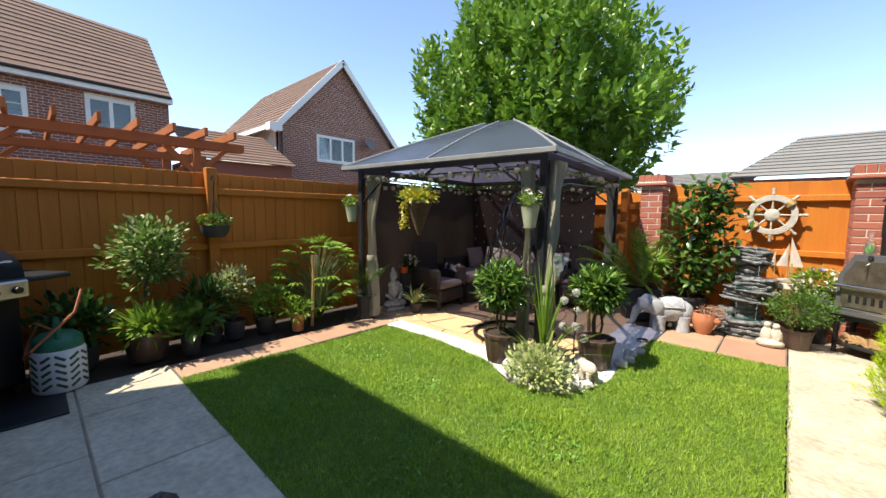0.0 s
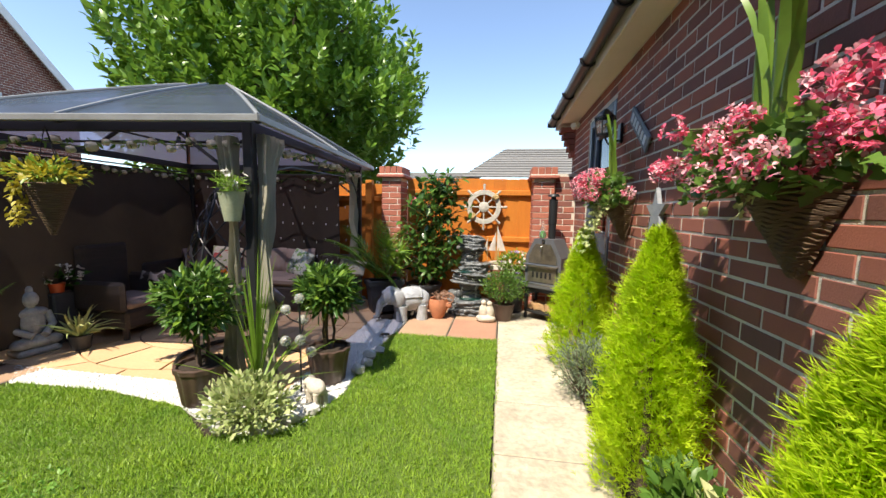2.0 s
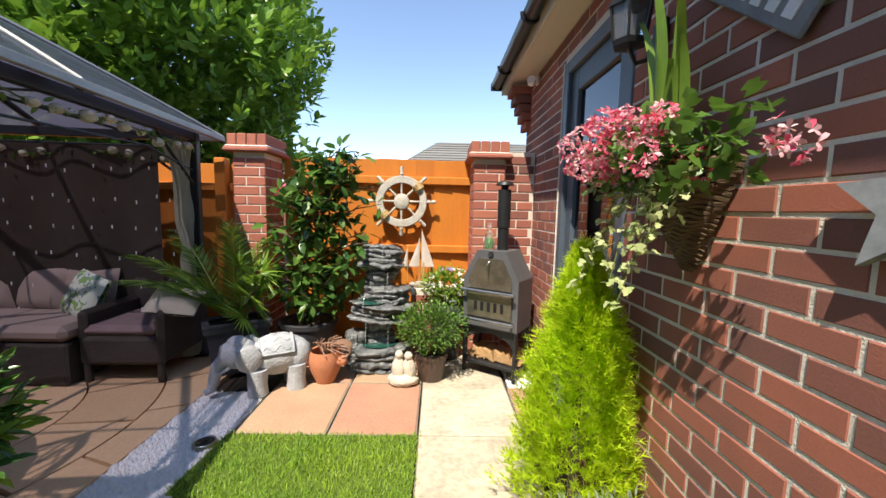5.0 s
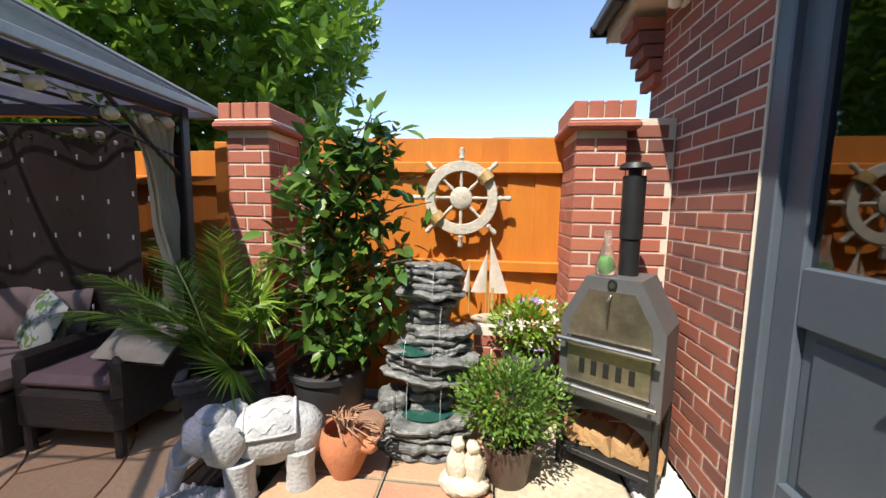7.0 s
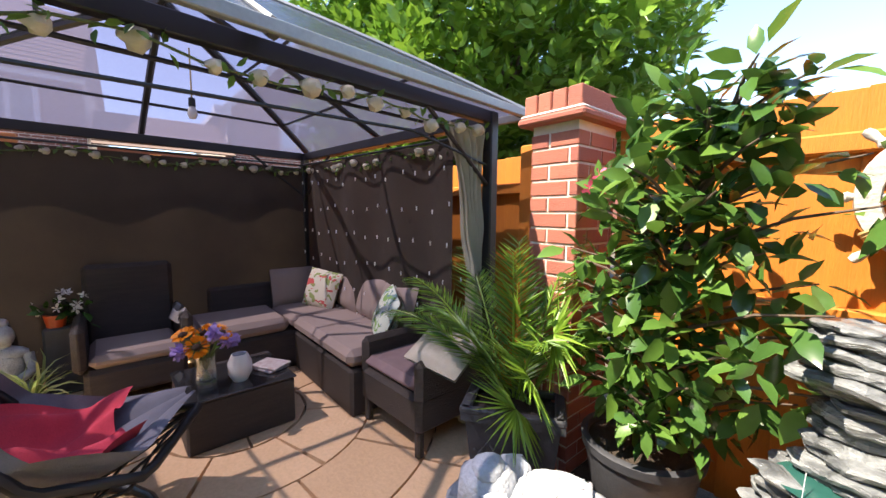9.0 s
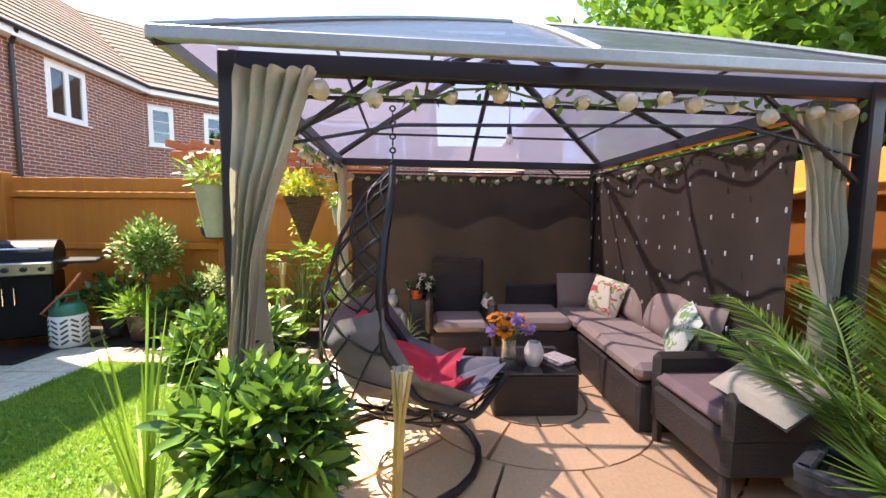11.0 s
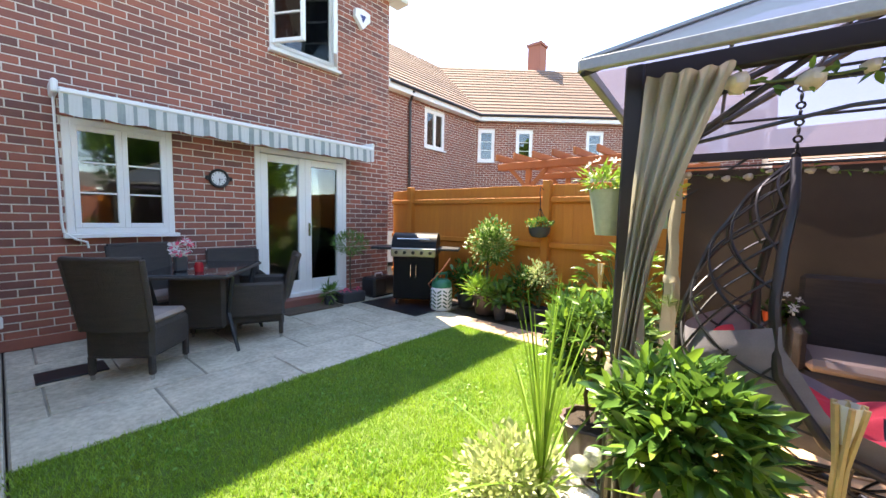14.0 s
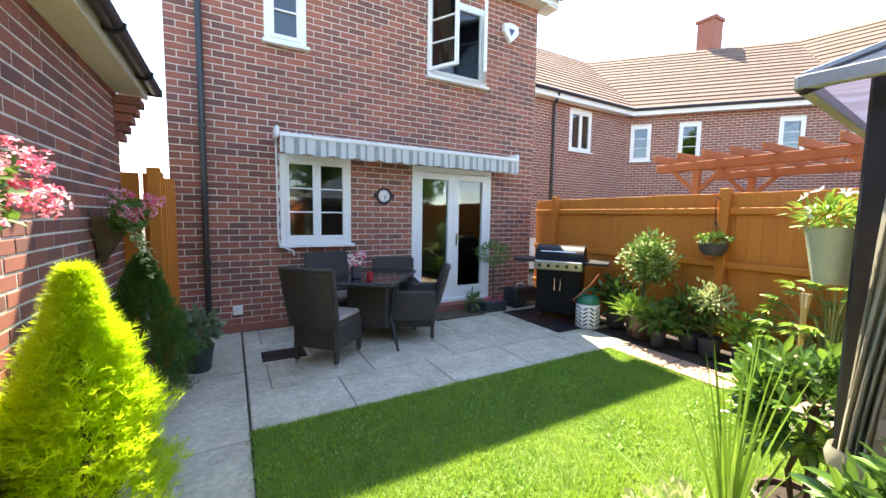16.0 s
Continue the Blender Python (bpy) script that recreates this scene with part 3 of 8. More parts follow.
for y in np.arange(2.6, 9.7, 0.95):
    g.tube([(0.77 - 0.062 * math.cos(math.pi * i / n), y, 2.64 - 0.067 * math.sin(math.pi * i / n)) for i in range(n + 1)], 0.012, 6)
g.obj("gutter", GUTTER, garage, True)
# stepped brick corbels at both ends of the eave
for yc in (GY1 - 0.05, GY0 + 0.05):
    cb = Build()
    for i in range(5):
        d = 0.05 + 0.035 * i
        cb.box((XG - d / 2, yc, 2.13 + i * BH), (d, 0.215, BH - 0.01), bev=0.003)
    cb.obj("corbel", BRICK, garage)
gd = new("door")
gd.parent = garage
a0, z0, a1, z1 = G_DOOR
f = Build()
for c, s in (((a0 + 0.04, 0.04, 1.21), (0.08, 0.1, 2.22)), ((a1 - 0.04, 0.04, 1.21), (0.08, 0.1, 2.22)), (((a0 + a1) / 2, 0.04, z1 - 0.04), (0.78, 0.1, 0.08)), (((a0 + a1) / 2, 0.0, 0.13), (0.78, 0.2, 0.06)),
             ((a0 + 0.135, 0.045, 1.2), (0.11, 0.05, 2.1)), ((a1 - 0.135, 0.045, 1.2), (0.11, 0.05, 2.1)), (((a0 + a1) / 2, 0.045, 0.28), (0.56, 0.05, 0.24)), (((a0 + a1) / 2, 0.045, 1.06), (0.56, 0.05, 0.2)), (((a0 + a1) / 2, 0.045, 2.17), (0.56, 0.05, 0.14)), (((a0 + a1) / 2, 0.06, 0.68), (0.56, 0.02, 0.6)), (((a0 + a1) / 2, 0.052, 0.68), (0.46, 0.02, 0.5))):
    f.box(c, s, bev=0.006, mx=GP)
f.obj("leaf", ANTHRACITE, gd)
Build().box(((a0 + a1) / 2, 0.05, 1.63), (0.56, 0.008, 0.98), bev=0, mx=GP).obj("pane", glass_mat("dark_glass", (0.25, 0.28, 0.3), 2.4), gd).visible_shadow = False
Build().box((a1 - 0.14, 0.012, 1.12), (0.045, 0.012, 0.22), mx=GP).tube([GP @ Vector((a1 - 0.14, 0.0, 1.17)), GP @ Vector((a1 - 0.14, -0.05, 1.17)), GP @ Vector((a1 - 0.25, -0.055, 1.17))], 0.01).obj("handle", CHROME, gd)
Build().box((a0 - 0.005, -0.010, 1.21), (0.010, 0.014, 2.24), mx=GP).obj("sealant", MORTAR, gd)
Build().box(((a0 + a1) / 2, -0.06, 0.05), (1.0, 0.12, 0.1), mx=GP).obj("doorstep", BRICK, garage)

# ---- back wall: two brick piers and a fence between ----


def pier(label, x, y, w, d, h):
    p = setting(thing("brick_pier", label, "brick pier", (x, y, 0)), label, "brick pier")
    Build().box((0, 0, h / 2), (w - 0.024, d - 0.024, h), bev=0).obj("core", MORTAR, p)
    Build().box((0, 0, h + 0.02), (w + 0.10, d + 0.10, 0.04), bev=0.012).obj("tile_course", BRICK_PALE, p)
    k = max(3, int((w + 0.02) / 0.075))
    for i in range(k):
        wd = (w + 0.05) / k
        Build().box((-w / 2 - 0.025 + wd * (i + 0.5), 0, h + 0.04 + 0.054), (wd - 0.009, d + 0.05, 0.108), bev=0.005).obj("brick", BRICK_PALE, p)
    Build().box((0, 0, h + 0.085), (w + 0.02, d + 0.02, 0.09), bev=0).box((0, 0, h + 0.046), (w + 0.078, d + 0.078, 0.018), bev=0.008).obj("cap_bed", MORTAR, p)
    for k, (ox, oy, turn, wd) in enumerate(((-w / 2, -d / 2 + 0.012, 0, w), (w / 2 - 0.012, -d / 2, 90, d), (-w / 2 + 0.012, d / 2, -90, d))):
        brickwork(p, BRICK_PALE, pose(ox, oy, 0, 0, 0, turn), wd, 0.0, h - 0.03, near=(lambda a, z: z > 0.3) if k == 0 else None, limit=60)
    return p


pier("square red brick pier with a soldier-course cap", -1.40, 9.08, 0.28, 0.38, 1.77)
pier("red brick pier with a soldier-course cap beside the garage", 0.62, 9.17, 0.28, 0.42, 1.77)
Build().box((0.893, 9.12, 0.92), (0.262, 0.2, 1.84), bev=0).obj("brick_link", MORTAR)
lk = setting(bpy.data.objects["brick_link"], "narrow brick wall between pier and garage", "wall")
brickwork(lk, BRICK, Matrix.Translation((0.765, 9.02, 0)), 0.255, 0, 1.84)


def board_fence(name, label, a, c, z1, posts, rails, step=0.125, side=1):
    """Feather-edge boards between two points, with rails and posts on the near side."""
    a, c = Vector(a), Vector(c)
    L = (c - a).length
    d = (c - a).normalized()
    nrm = Vector((-d.y, d.x, 0)) * side
    turn = math.degrees(math.atan2(d.y, d.x))
    fen = setting(thing(name, label, "fence", (a.x, a.y, 0), turn), label, "fence")
    k = int(L / step)
    me = None
    for i in range(k):
        if me is None:
            me = Build().box((0, 0, 0), (step + 0.012, 0.014, z1), bev=0.003).mesh("board", FENCE)
        ob = new("board", me)
        ob.parent = fen
        ob.matrix_local = pose((i + 0.5) * L / k, -side * 0.02, z1 / 2 + random.uniform(-0.006, 0.004), 0, 0, 4 * side)
    for z in rails:
        Build().box((L / 2, side * 0.012, z), (L, 0.045, 0.075), bev=0.008).obj("rail", FENCE, fen)
    for x in posts:
        Build().box((x, side * 0.035, z1 / 2 + 0.02), (0.1, 0.1, z1 + 0.06), bev=0.006).obj("post", FENCE, fen)
    return fen


board_fence("side_fence", "orange-stained feather-edge timber side fence", (XF - 0.03, 9.9, 0), (XF - 0.03, 1.5, 0), 1.78, (5.36, 7.9, 2.4, 0.3), (0.35, 0.98, 1.58), side=1)
board_fence("back_fence", "orange-stained timber fence below the brick piers", (0.5, YB + 0.03, 0), (-1.28, YB + 0.03, 0), 1.80, (), (0.95, 1.60), 0.17, side=1)
board_fence("back_fence", "orange-stained timber fence behind the canopy", (-1.66, YB + 0.06, 0), (XF, YB + 0.06, 0), 1.72, (0.2,), (0.45, 1.5), 0.15, side=1)
gate = board_fence("side_gate", "orange-stained timber gate beside the house", (0.72, 2.35, 0), (0.72, 1.52, 0), 1.78, (0.05, 0.78), (0.4, 1.5), 0.12, side=1)
board_fence("gate_panel", "orange-stained timber panel between garage and gate", (1.03, 2.3, 0), (0.72, 2.3, 0), 1.82, (0.26,), (0.4, 1.5), 0.12, side=-1)

# ---- neighbours ----


def brick_house(name, label, quad, eave, ridge_h, wins, overhang=0.3, gable=False):
    """A brick building on a footprint quad whose first edge is its garden front; wins: along, sill, width, height on that front."""
    h = thing(name, label, "house", (quad[0][0], quad[0][1], 0))
    off = Vector((quad[0][0], quad[0][1], 0))
    q = [Vector((x, y, 0)) - off for x, y in quad]
    d = (q[1] - q[0]).normalized()
    W = (q[1] - q[0]).length
    inn = Vector((-d.y, d.x, 0))
    if inn.dot(q[3] - q[0]) < 0:
        inn = -inn
    b = Build()
    place = Matrix(((d.x, inn.x, 0, q[0].x), (d.y, inn.y, 0, q[0].y), (0, 0, 1, 0), (0, 0, 0, 1)))
    holes = [(a, z, a + w, z + hh) for a, z, w, hh in wins]
    wall_core(b, W, 0, eave, 0.2, holes, place)
    for i in (1, 2, 3):
        m0, m1 = q[i], q[(i + 1) % 4]
        b.add([m0, m1, m1 + Vector((0, 0, eave)), m0 + Vector((0, 0, eave))], [(0, 1, 2, 3)])
    b.obj("wall", MORTAR, h)
    brickwork(h, FARBRICK, place, W, 0.9, eave, holes, depth=0.005)
    for ho in holes:
        casement(h, ho, place, 2 if ho[2] - ho[0] < 0.8 else 0, 1 if ho[2] - ho[0] < 0.8 else (2 if ho[2] - ho[0] < 1.3 else 3))
    return h, place, W, q, inn, d


def terrace(label, quad, wins, eave=5.0):
    h, place, W, q, inn, d = brick_house("terrace_house", label, quad, eave, 3, wins)
    dep = (q[3] - q[0]).dot(inn)
    up_ = Vector((0, 0, 1))
    e0, e1 = q[0] - inn * 0.3 + up_ * (eave + 0.02), q[1] - inn * 0.3 + up_ * (eave + 0.02)
    m0, m1 = (q[0] + q[3]) / 2, (q[1] + q[2]) / 2
    r0, r1 = m0 + up_ * (eave + 3.0), m1 + up_ * (eave + 3.0)
    rb = roof_plane(Build(), e0, e1, r1, r0)
    roof_plane(rb, q[2] + up_ * eave, q[3] + up_ * eave, r0, r1)
    rb.add([q[1] + up_ * eave, q[2] + up_ * eave, r1], [(0, 1, 2)])
    rb.add([q[0] + up_ * eave, q[3] + up_ * eave, r0], [(0, 1, 2)])
    rb.obj("roof", ROOFTILE, h)
    Build().box((W / 2, -0.26, eave - 0.08), (W + 0.1, 0.04, 0.2), mx=place).box((W / 2, -0.13, eave - 0.16), (W + 0.1, 0.26, 0.02), mx=place).obj("fascia", PVC, h)
    Build().tube([place @ Vector((0, -0.32, eave)), place @ Vector((W, -0.32, eave))], 0.05, 8).obj("gutter", GUTTER, h)
    return h, place


A, B_, C, D = (-7.0, -1.5), (-11.45, -1.55), (-15.25, 2.75), (-15.5, 6.55)
hA, pA = terrace("red brick terrace wing with a brown tiled roof", [A, B_, (-14.5, -8), (-7.0, -8)], [(1.7, 3.5, 0.95, 1.2), (1.6, 1.0, 1.0, 1.0), (3.0, 1.0, 1.1, 0.9)])
Build().tube([pA @ Vector((1.0, -0.06, 0)), pA @ Vector((1.0, -0.06, 4.7)), pA @ Vector((0.9, -0.3, 4.95))], 0.04).obj("downpipe", GUTTER, hA)
hB, pB = terrace("red brick terrace house with small white windows", [B_, C, (-20.3, -1.9), (-14.5, -8)], [(0.1, 3.4, 0.6, 1.15), (1.5, 3.4, 0.6, 1.15), (4.1, 3.4, 0.62, 1.15)])
terrace("end terrace house in red brick with white windows", [C, D, (-22.5, 6.9), (-20.3, -1.9)], [(0.05, 3.4, 0.55, 1.15), (1.75, 3.55, 1.15, 1.15)])
ch = Build()
cx, cy = -16.4 - B_[0], -1.75 - B_[1]
ch.box((cx, cy, 8.3), (0.62, 0.62, 1.9)).box((cx, cy, 9.22), (0.72, 0.72, 0.12))
ch.obj("chimney", FARBRICK, hB)

# detached gable-fronted house
h2, p2, W2, q2, in2, d2 = brick_house("gable_house", "red brick house with a white-trimmed gable", [(-15.5, 10.2), (-15.5, 16.0), (-23.5, 16.0), (-23.5, 10.2)], 5.0, 3, [(1.7, 3.6, 1.95, 1.15)])
gz = 8.1
gm = Build()
gm.add([(0, 0, 5), (W2, 0, 5), (W2 / 2, 0, gz), (0, 0.2, 5), (W2, 0.2, 5), (W2 / 2, 0.2, gz)], [(0, 1, 2), (3, 5, 4)], mx=p2)
gm.obj("gable", MORTAR, h2)
zz = 5.0
while zz < gz - 0.25:
    half = W2 / 2 * (gz - zz - BH) / (gz - 5.0)
    brickwork(h2, FARBRICK, p2 @ Matrix.Translation((W2 / 2 - half, 0, 0)), 2 * half, zz, zz + BH, depth=0.005)
    zz += BH
rb = Build()
for s in (0, 1):
    ex = -0.35 if s == 0 else W2 + 0.35
    k = gz - (gz - 5) / (W2 / 2) * (W2 / 2 + 0.35)
    roof_plane(rb, p2 @ Vector((ex, -0.3, k)), p2 @ Vector((ex, 8.2, k)), p2 @ Vector((W2 / 2, 8.2, gz + 0.03)), p2 @ Vector((W2 / 2, -0.3, gz + 0.03)))
rb.obj("roof", ROOFTILE, h2)
fb = Build()
for s in (0, 1):
    e = Vector((-0.35 if s == 0 else W2 + 0.35, -0.28, 4.55))
    t = Vector((W2 / 2, -0.28, gz - 0.08))
    dv = (t - e)
    ang = math.degrees(math.atan2(dv.z, abs(dv.x)))
    mid = (e + t) / 2
    fb.box((0, 0, 0), (dv.length, 0.05, 0.24), mx=p2 @ Matrix.Translation(mid) @ pose(0, 0, 0, 0, -ang if s == 0 else ang, 0))
fb.box((-0.2, -0.1, 4.72), (0.5, 0.4, 0.3), mx=p2).box((-0.34, 4, 4.75), (0.05, 8.2, 0.2), mx=p2)
fb.obj("bargeboard", PVC, h2)
Build().tube([p2 @ Vector((0.12, -0.08, 0)), p2 @ Vector((0.12, -0.08, 4.6))], 0.045).obj("downpipe", GUTTER, h2)
dish = Build().lathe([(0.0, 0.0), (0.15, 0.02), (0.3, 0.09), (0.31, 0.1), (0.15, 0.03), (0.0, 0.01)], mx=p2 @ Matrix.Translation((4.3, -0.25, 4.6)) @ pose(0, 0, 0, 60, 20, 0)).tube([p2 @ Vector((4.3, 0, 4.5)), p2 @ Vector((4.3, -0.25, 4.6))], 0.02)
dish.obj("satellite_dish", GREYTILE, h2)
# low garage roofs beyond the fence
lg = thing("low_outbuilding", "low outbuilding with a dark tiled roof", "outbuilding")
b = Build()
roof_plane(b, (-13.6, 6.7, 3.0), (-13.6, 10.0, 3.0), (-16.5, 10.0, 4.4), (-16.5, 6.7, 4.4))
b.obj("roof", ROOFTILE, lg)
Build().box((-15.2, 8.35, 1.5), (2.8, 3.1, 3.0), bev=0).obj("wall", FARBRICK, lg)
gh = thing("grey_roof_building", "far building with a grey tiled hip roof", "building")
b = Build()
roof_plane(b, (-1.9, 22.0, 2.9), (9.0, 22.0, 2.9), (7.0, 25.5, 4.75), (0.2, 25.5, 4.75), 0.35, 0.05)
roof_plane(b, (-1.9, 29, 2.9), (-1.9, 22.0, 2.9), (0.2, 25.5, 4.75), (0.2, 26, 4.75), 0.35, 0.05)
roof_plane(b, (-9.0, 24.0, 2.6), (-1.9, 24.0, 2.6), (-1.9, 28, 3.7), (-9.0, 28, 3.7), 0.35, 0.05)
b.obj("roof", GREYTILE, gh)
Build().box((3.5, 25.5, 1.4), (10.5, 6.5, 2.8), bev=0).box((-5.5, 26.2, 1.25), (7.0, 4, 2.5), bev=0).obj("wall", FARBRICK, gh)

# pergola in the next garden
pg = thing("pergola", "cedar-stained timber pergola beyond the fence", "pergola", (-7.6, 3.7, 0), 0)
for x, y in ((0, -1.0), (0, 1.5), (-2.2, -1.0), (-2.2, 1.5)):
    b = Build()
    b.box((x, y, 1.25), (0.11, 0.11, 2.5), bev=0.006)
    for s in (-1, 1):
        b.box((0, 0, 0), (0.06, 0.62, 0.08), mx=Matrix.Translation((x, y + 0.23 * s, 2.22)) @ pose(0, 0, 0, 45 * s, 0, 0))
    b.obj("post", PERGOLA, pg)
for x in (0, -2.2):
    for dx in (-0.07, 0.07):
        Build().box((x + dx, 0.25, 2.5), (0.045, 4.0, 0.15), bev=0.005).obj("beam", PERGOLA, pg)
for i in range(9):
    Build().box((-1.1, -1.5 + i * 0.43, 2.64), (3.3, 0.05, 0.13), bev=0.005).obj("rafter", PERGOLA, pg)

# ---- canopy ----
def panel_mat():
    m = mat("smoked_polycarbonate", (0.22, 0.29, 0.38), 0.16, (0.18, 0.24, 0.32), scale=1.2, stain=0.15)
    nt = m.node_tree
    b = nt.nodes["Principled BSDF"]
    tr = nt.nodes.new("ShaderNodeBsdfTransparent")
    tr.inputs[0].default_value = (0.43, 0.42, 0.55, 1)
    haze = nt.nodes.new("ShaderNodeBsdfTranslucent")
    haze.inputs[0].default_value = (0.15, 0.145, 0.23, 1)
    soft = nt.nodes.new("ShaderNodeMixShader")
    soft.inputs[0].default_value = 0.48
    nt.links.new(tr.outputs[0], soft.inputs[1])
    nt.links.new(haze.outputs[0], soft.inputs[2])
    ms = nt.nodes.new("ShaderNodeMixShader")
    ms.inputs[0].default_value = 0.70
    nt.links.new(b.outputs[0], ms.inputs[1])
    nt.links.new(soft.outputs[0], ms.inputs[2])
    nt.links.new(ms.outputs[0], nt.nodes["Material Output"].inputs["Surface"])
    return m


PANEL = panel_mat()
FRAME = mat("dark_steel_frame", (0.02, 0.021, 0.024), 0.4, scale=6, stain=0.2)
TRIM = mat("grey_metal_edge", (0.33, 0.34, 0.34), 0.45, metal=0.3, scale=4)
CURTAIN = mat("grey_green_curtain", (0.46, 0.44, 0.34), 0.8, (0.38, 0.36, 0.28), scale=3, bump=0.3, bscale=300, sub=0.3)
SCREEN = mat("brown_screen_fabric", (0.062, 0.047, 0.036), 0.9, (0.046, 0.035, 0.028), scale=3, bump=0.3, bscale=300, sub=0.2)
GX, GYC, GT = -2.975, 7.525, 5.5
gaz = thing("gazebo", "dark metal gazebo with a smoked panel roof", "gazebo", (GX, GYC, 0), GT)
AX, AY, ZE, ZR = 1.375, 1.505, 1.93, 2.60
PX, PY = 1.215, 1.335
for sx in (-1, 1):
    for sy in (-1, 1):
        Build().box((sx * PX, sy * PY, ZE / 2), (0.07, 0.07, ZE), bev=0.008).box((sx * PX, sy * PY, 0.01), (0.14, 0.14, 0.02)).obj("post", FRAME, gaz)
bm = Build()
for s in (-1, 1):
    bm.box((0, s * PY, ZE - 0.035), (2 * PX, 0.05, 0.07)).box((s * PX, 0, ZE - 0.035), (0.05, 2 * PY, 0.07))
    bm.tube([(s * PX, -PY + 0.55, ZE - 0.04), (s * PX, -PY, ZE - 0.45)], 0.012).tube([(s * PX, PY - 0.55, ZE - 0.04), (s * PX, PY, ZE - 0.45)], 0.012)
    bm.tube([(-PX + 0.55, s * PY, ZE - 0.04), (-PX, s * PY, ZE - 0.45)], 0.012).tube([(PX - 0.55, s * PY, ZE - 0.04), (PX, s * PY, ZE - 0.45)], 0.012)
    # curtain rods
    bm.tube([(-PX, s * (PY - 0.06), ZE - 0.13), (PX, s * (PY - 0.06), ZE - 0.13)], 0.009, 6).tube([(s * (PX - 0.06), -PY, ZE - 0.13), (s * (PX - 0.06), PY, ZE - 0.13)], 0.009, 6)
bm.obj("beam", FRAME, gaz)
RX = 0.22
hips = [((-RX, 0, ZR), (-AX, -AY, ZE)), ((RX, 0, ZR), (AX, -AY, ZE)), ((-RX, 0, ZR), (-AX, AY, ZE)), ((RX, 0, ZR), (AX, AY, ZE)),
        ((0, 0, ZR), (0, -AY, ZE)), ((0, 0, ZR), (0, AY, ZE)), ((RX, 0, ZR), (AX, 0, ZE)), ((-RX, 0, ZR), (-AX, 0, ZE))]


def bow(p, q, t):
    v = Vector(p).lerp(Vector(q), t)
    v.z += 0.022 * math.sin(math.pi * t)
    return v


rf = Build()
for p, q in hips:
    rf.tube([bow(p, q, t / 8) + Vector((0, 0, -0.035)) for t in range(9)], 0.022, 6)
for k in (0.35, 0.68):
    c = [bow(*hips[i], k) + Vector((0, 0, -0.03)) for i in (0, 4, 1, 6, 3, 5, 2, 7, 0)]
    rf.tube(c, 0.011, 6)
rf.tube([(-RX, 0, ZR - 0.03), (RX, 0, ZR - 0.03)], 0.025, 6)
rf.obj("rafter", FRAME, gaz)
order = [0, 4, 1, 6, 3, 5, 2, 7]
for i in range(8):
    (p0, e0), (p1, e1) = hips[order[i]], hips[order[(i + 1) % 8]]
    b = Build().sheet(lambda u, v, p0=p0, e0=e0, p1=p1, e1=e1: tuple(bow(p0, e0, v).lerp(bow(p1, e1, v), u)), 2, 10)
    b.obj("roof_panel", PANEL, gaz, True)
ed = Build()
cs = [(-AX, -AY), (AX, -AY), (AX, AY), (-AX, AY)]
for i in range(4):
    (xa, ya), (xb, yb) = cs[i], cs[(i + 1) % 4]
    mid = Vector(((xa + xb) / 2, (ya + yb) / 2, ZE - 0.015))
    L_ = math.hypot(xb - xa, yb - ya)
    ed.box((0, 0, 0), (L_ + 0.02, 0.035, 0.045), mx=Matrix.Translation(mid) @ pose(0, 0, 0, 0, 0, math.degrees(math.atan2(yb - ya, xb - xa))))
ed.obj("roof_edge", TRIM, gaz)
hp = Build()
for p, q in hips[:5] + hips[6:7]:
    hp.tube([bow(p, q, t / 8) + Vector((0, 0, 0.006)) for t in range(9)], 0.014, 6)
hp.obj("ridge_strip", TRIM, gaz)


def swag(x, y, z0, z1, spread, tie, turn, folds=7, flare=0.13, start=0.0):
    """A curtain hung in pleats along a rail and pulled back to its post by a tie; the rail runs along local x."""
    zt = z0 + (z1 - z0) * tie

    def fn(u, v, back=0.0):
        if v > tie:
            k = (v - tie) / (1 - tie)
            wide = 0.075 + (spread - 0.075) * k ** 1.15
            amp = 0.026 - 0.014 * k + 0.016 * math.exp(-((k - 0.95) / 0.05) ** 2)
            lag = 0.05 * math.sin(math.pi * k) * u - start * k
        else:
            k = (tie - v) / tie
            wide = 0.075 + (flare - 0.075) * k ** 0.6
            amp = 0.034 + 0.006 * k
            lag = 0.0
        ph = 2 * math.pi * folds * u
        fold = math.sin(ph + 1.8 * math.sin(3.1 * v + x) + 2.2 * u * u) + 0.35 * math.sin(2.3 * ph + 5 * v) * (1 - 0.5 * v)
        crease = 0.03 * noise.noise(Vector((u * 2.5 + v * 3 + x, v * 5 - u * 2, 2.0)))
        return (wide * (u - 0.12) - lag, amp * fold + crease + back, z0 + (z1 - z0) * v)

    mx = pose(x, y, 0, 0, 0, turn)
    for back in (0.0, 0.03):
        b = Build().sheet(lambda u, v: fn(u if not back else 1 - u, v, back), folds * 12, 34)
        b.v = [tuple(mx @ Vector(p)) for p in b.v]
        b.obj("curtain", CURTAIN, gaz, True)
    band = Build().lathe([(0.058, -0.035), (0.066, 0), (0.058, 0.035)], n=16)
    band.tube([(0.05, 0.02, -0.02), (0.075, 0.03, -0.10), (0.06, 0.02, -0.2)], 0.014, 6)
    band.v = [tuple(mx @ Vector((p[0] + 0.028, p[1] + 0.012, p[2] + zt))) for p in band.v]
    band.obj("tie", CURTAIN, gaz, True)


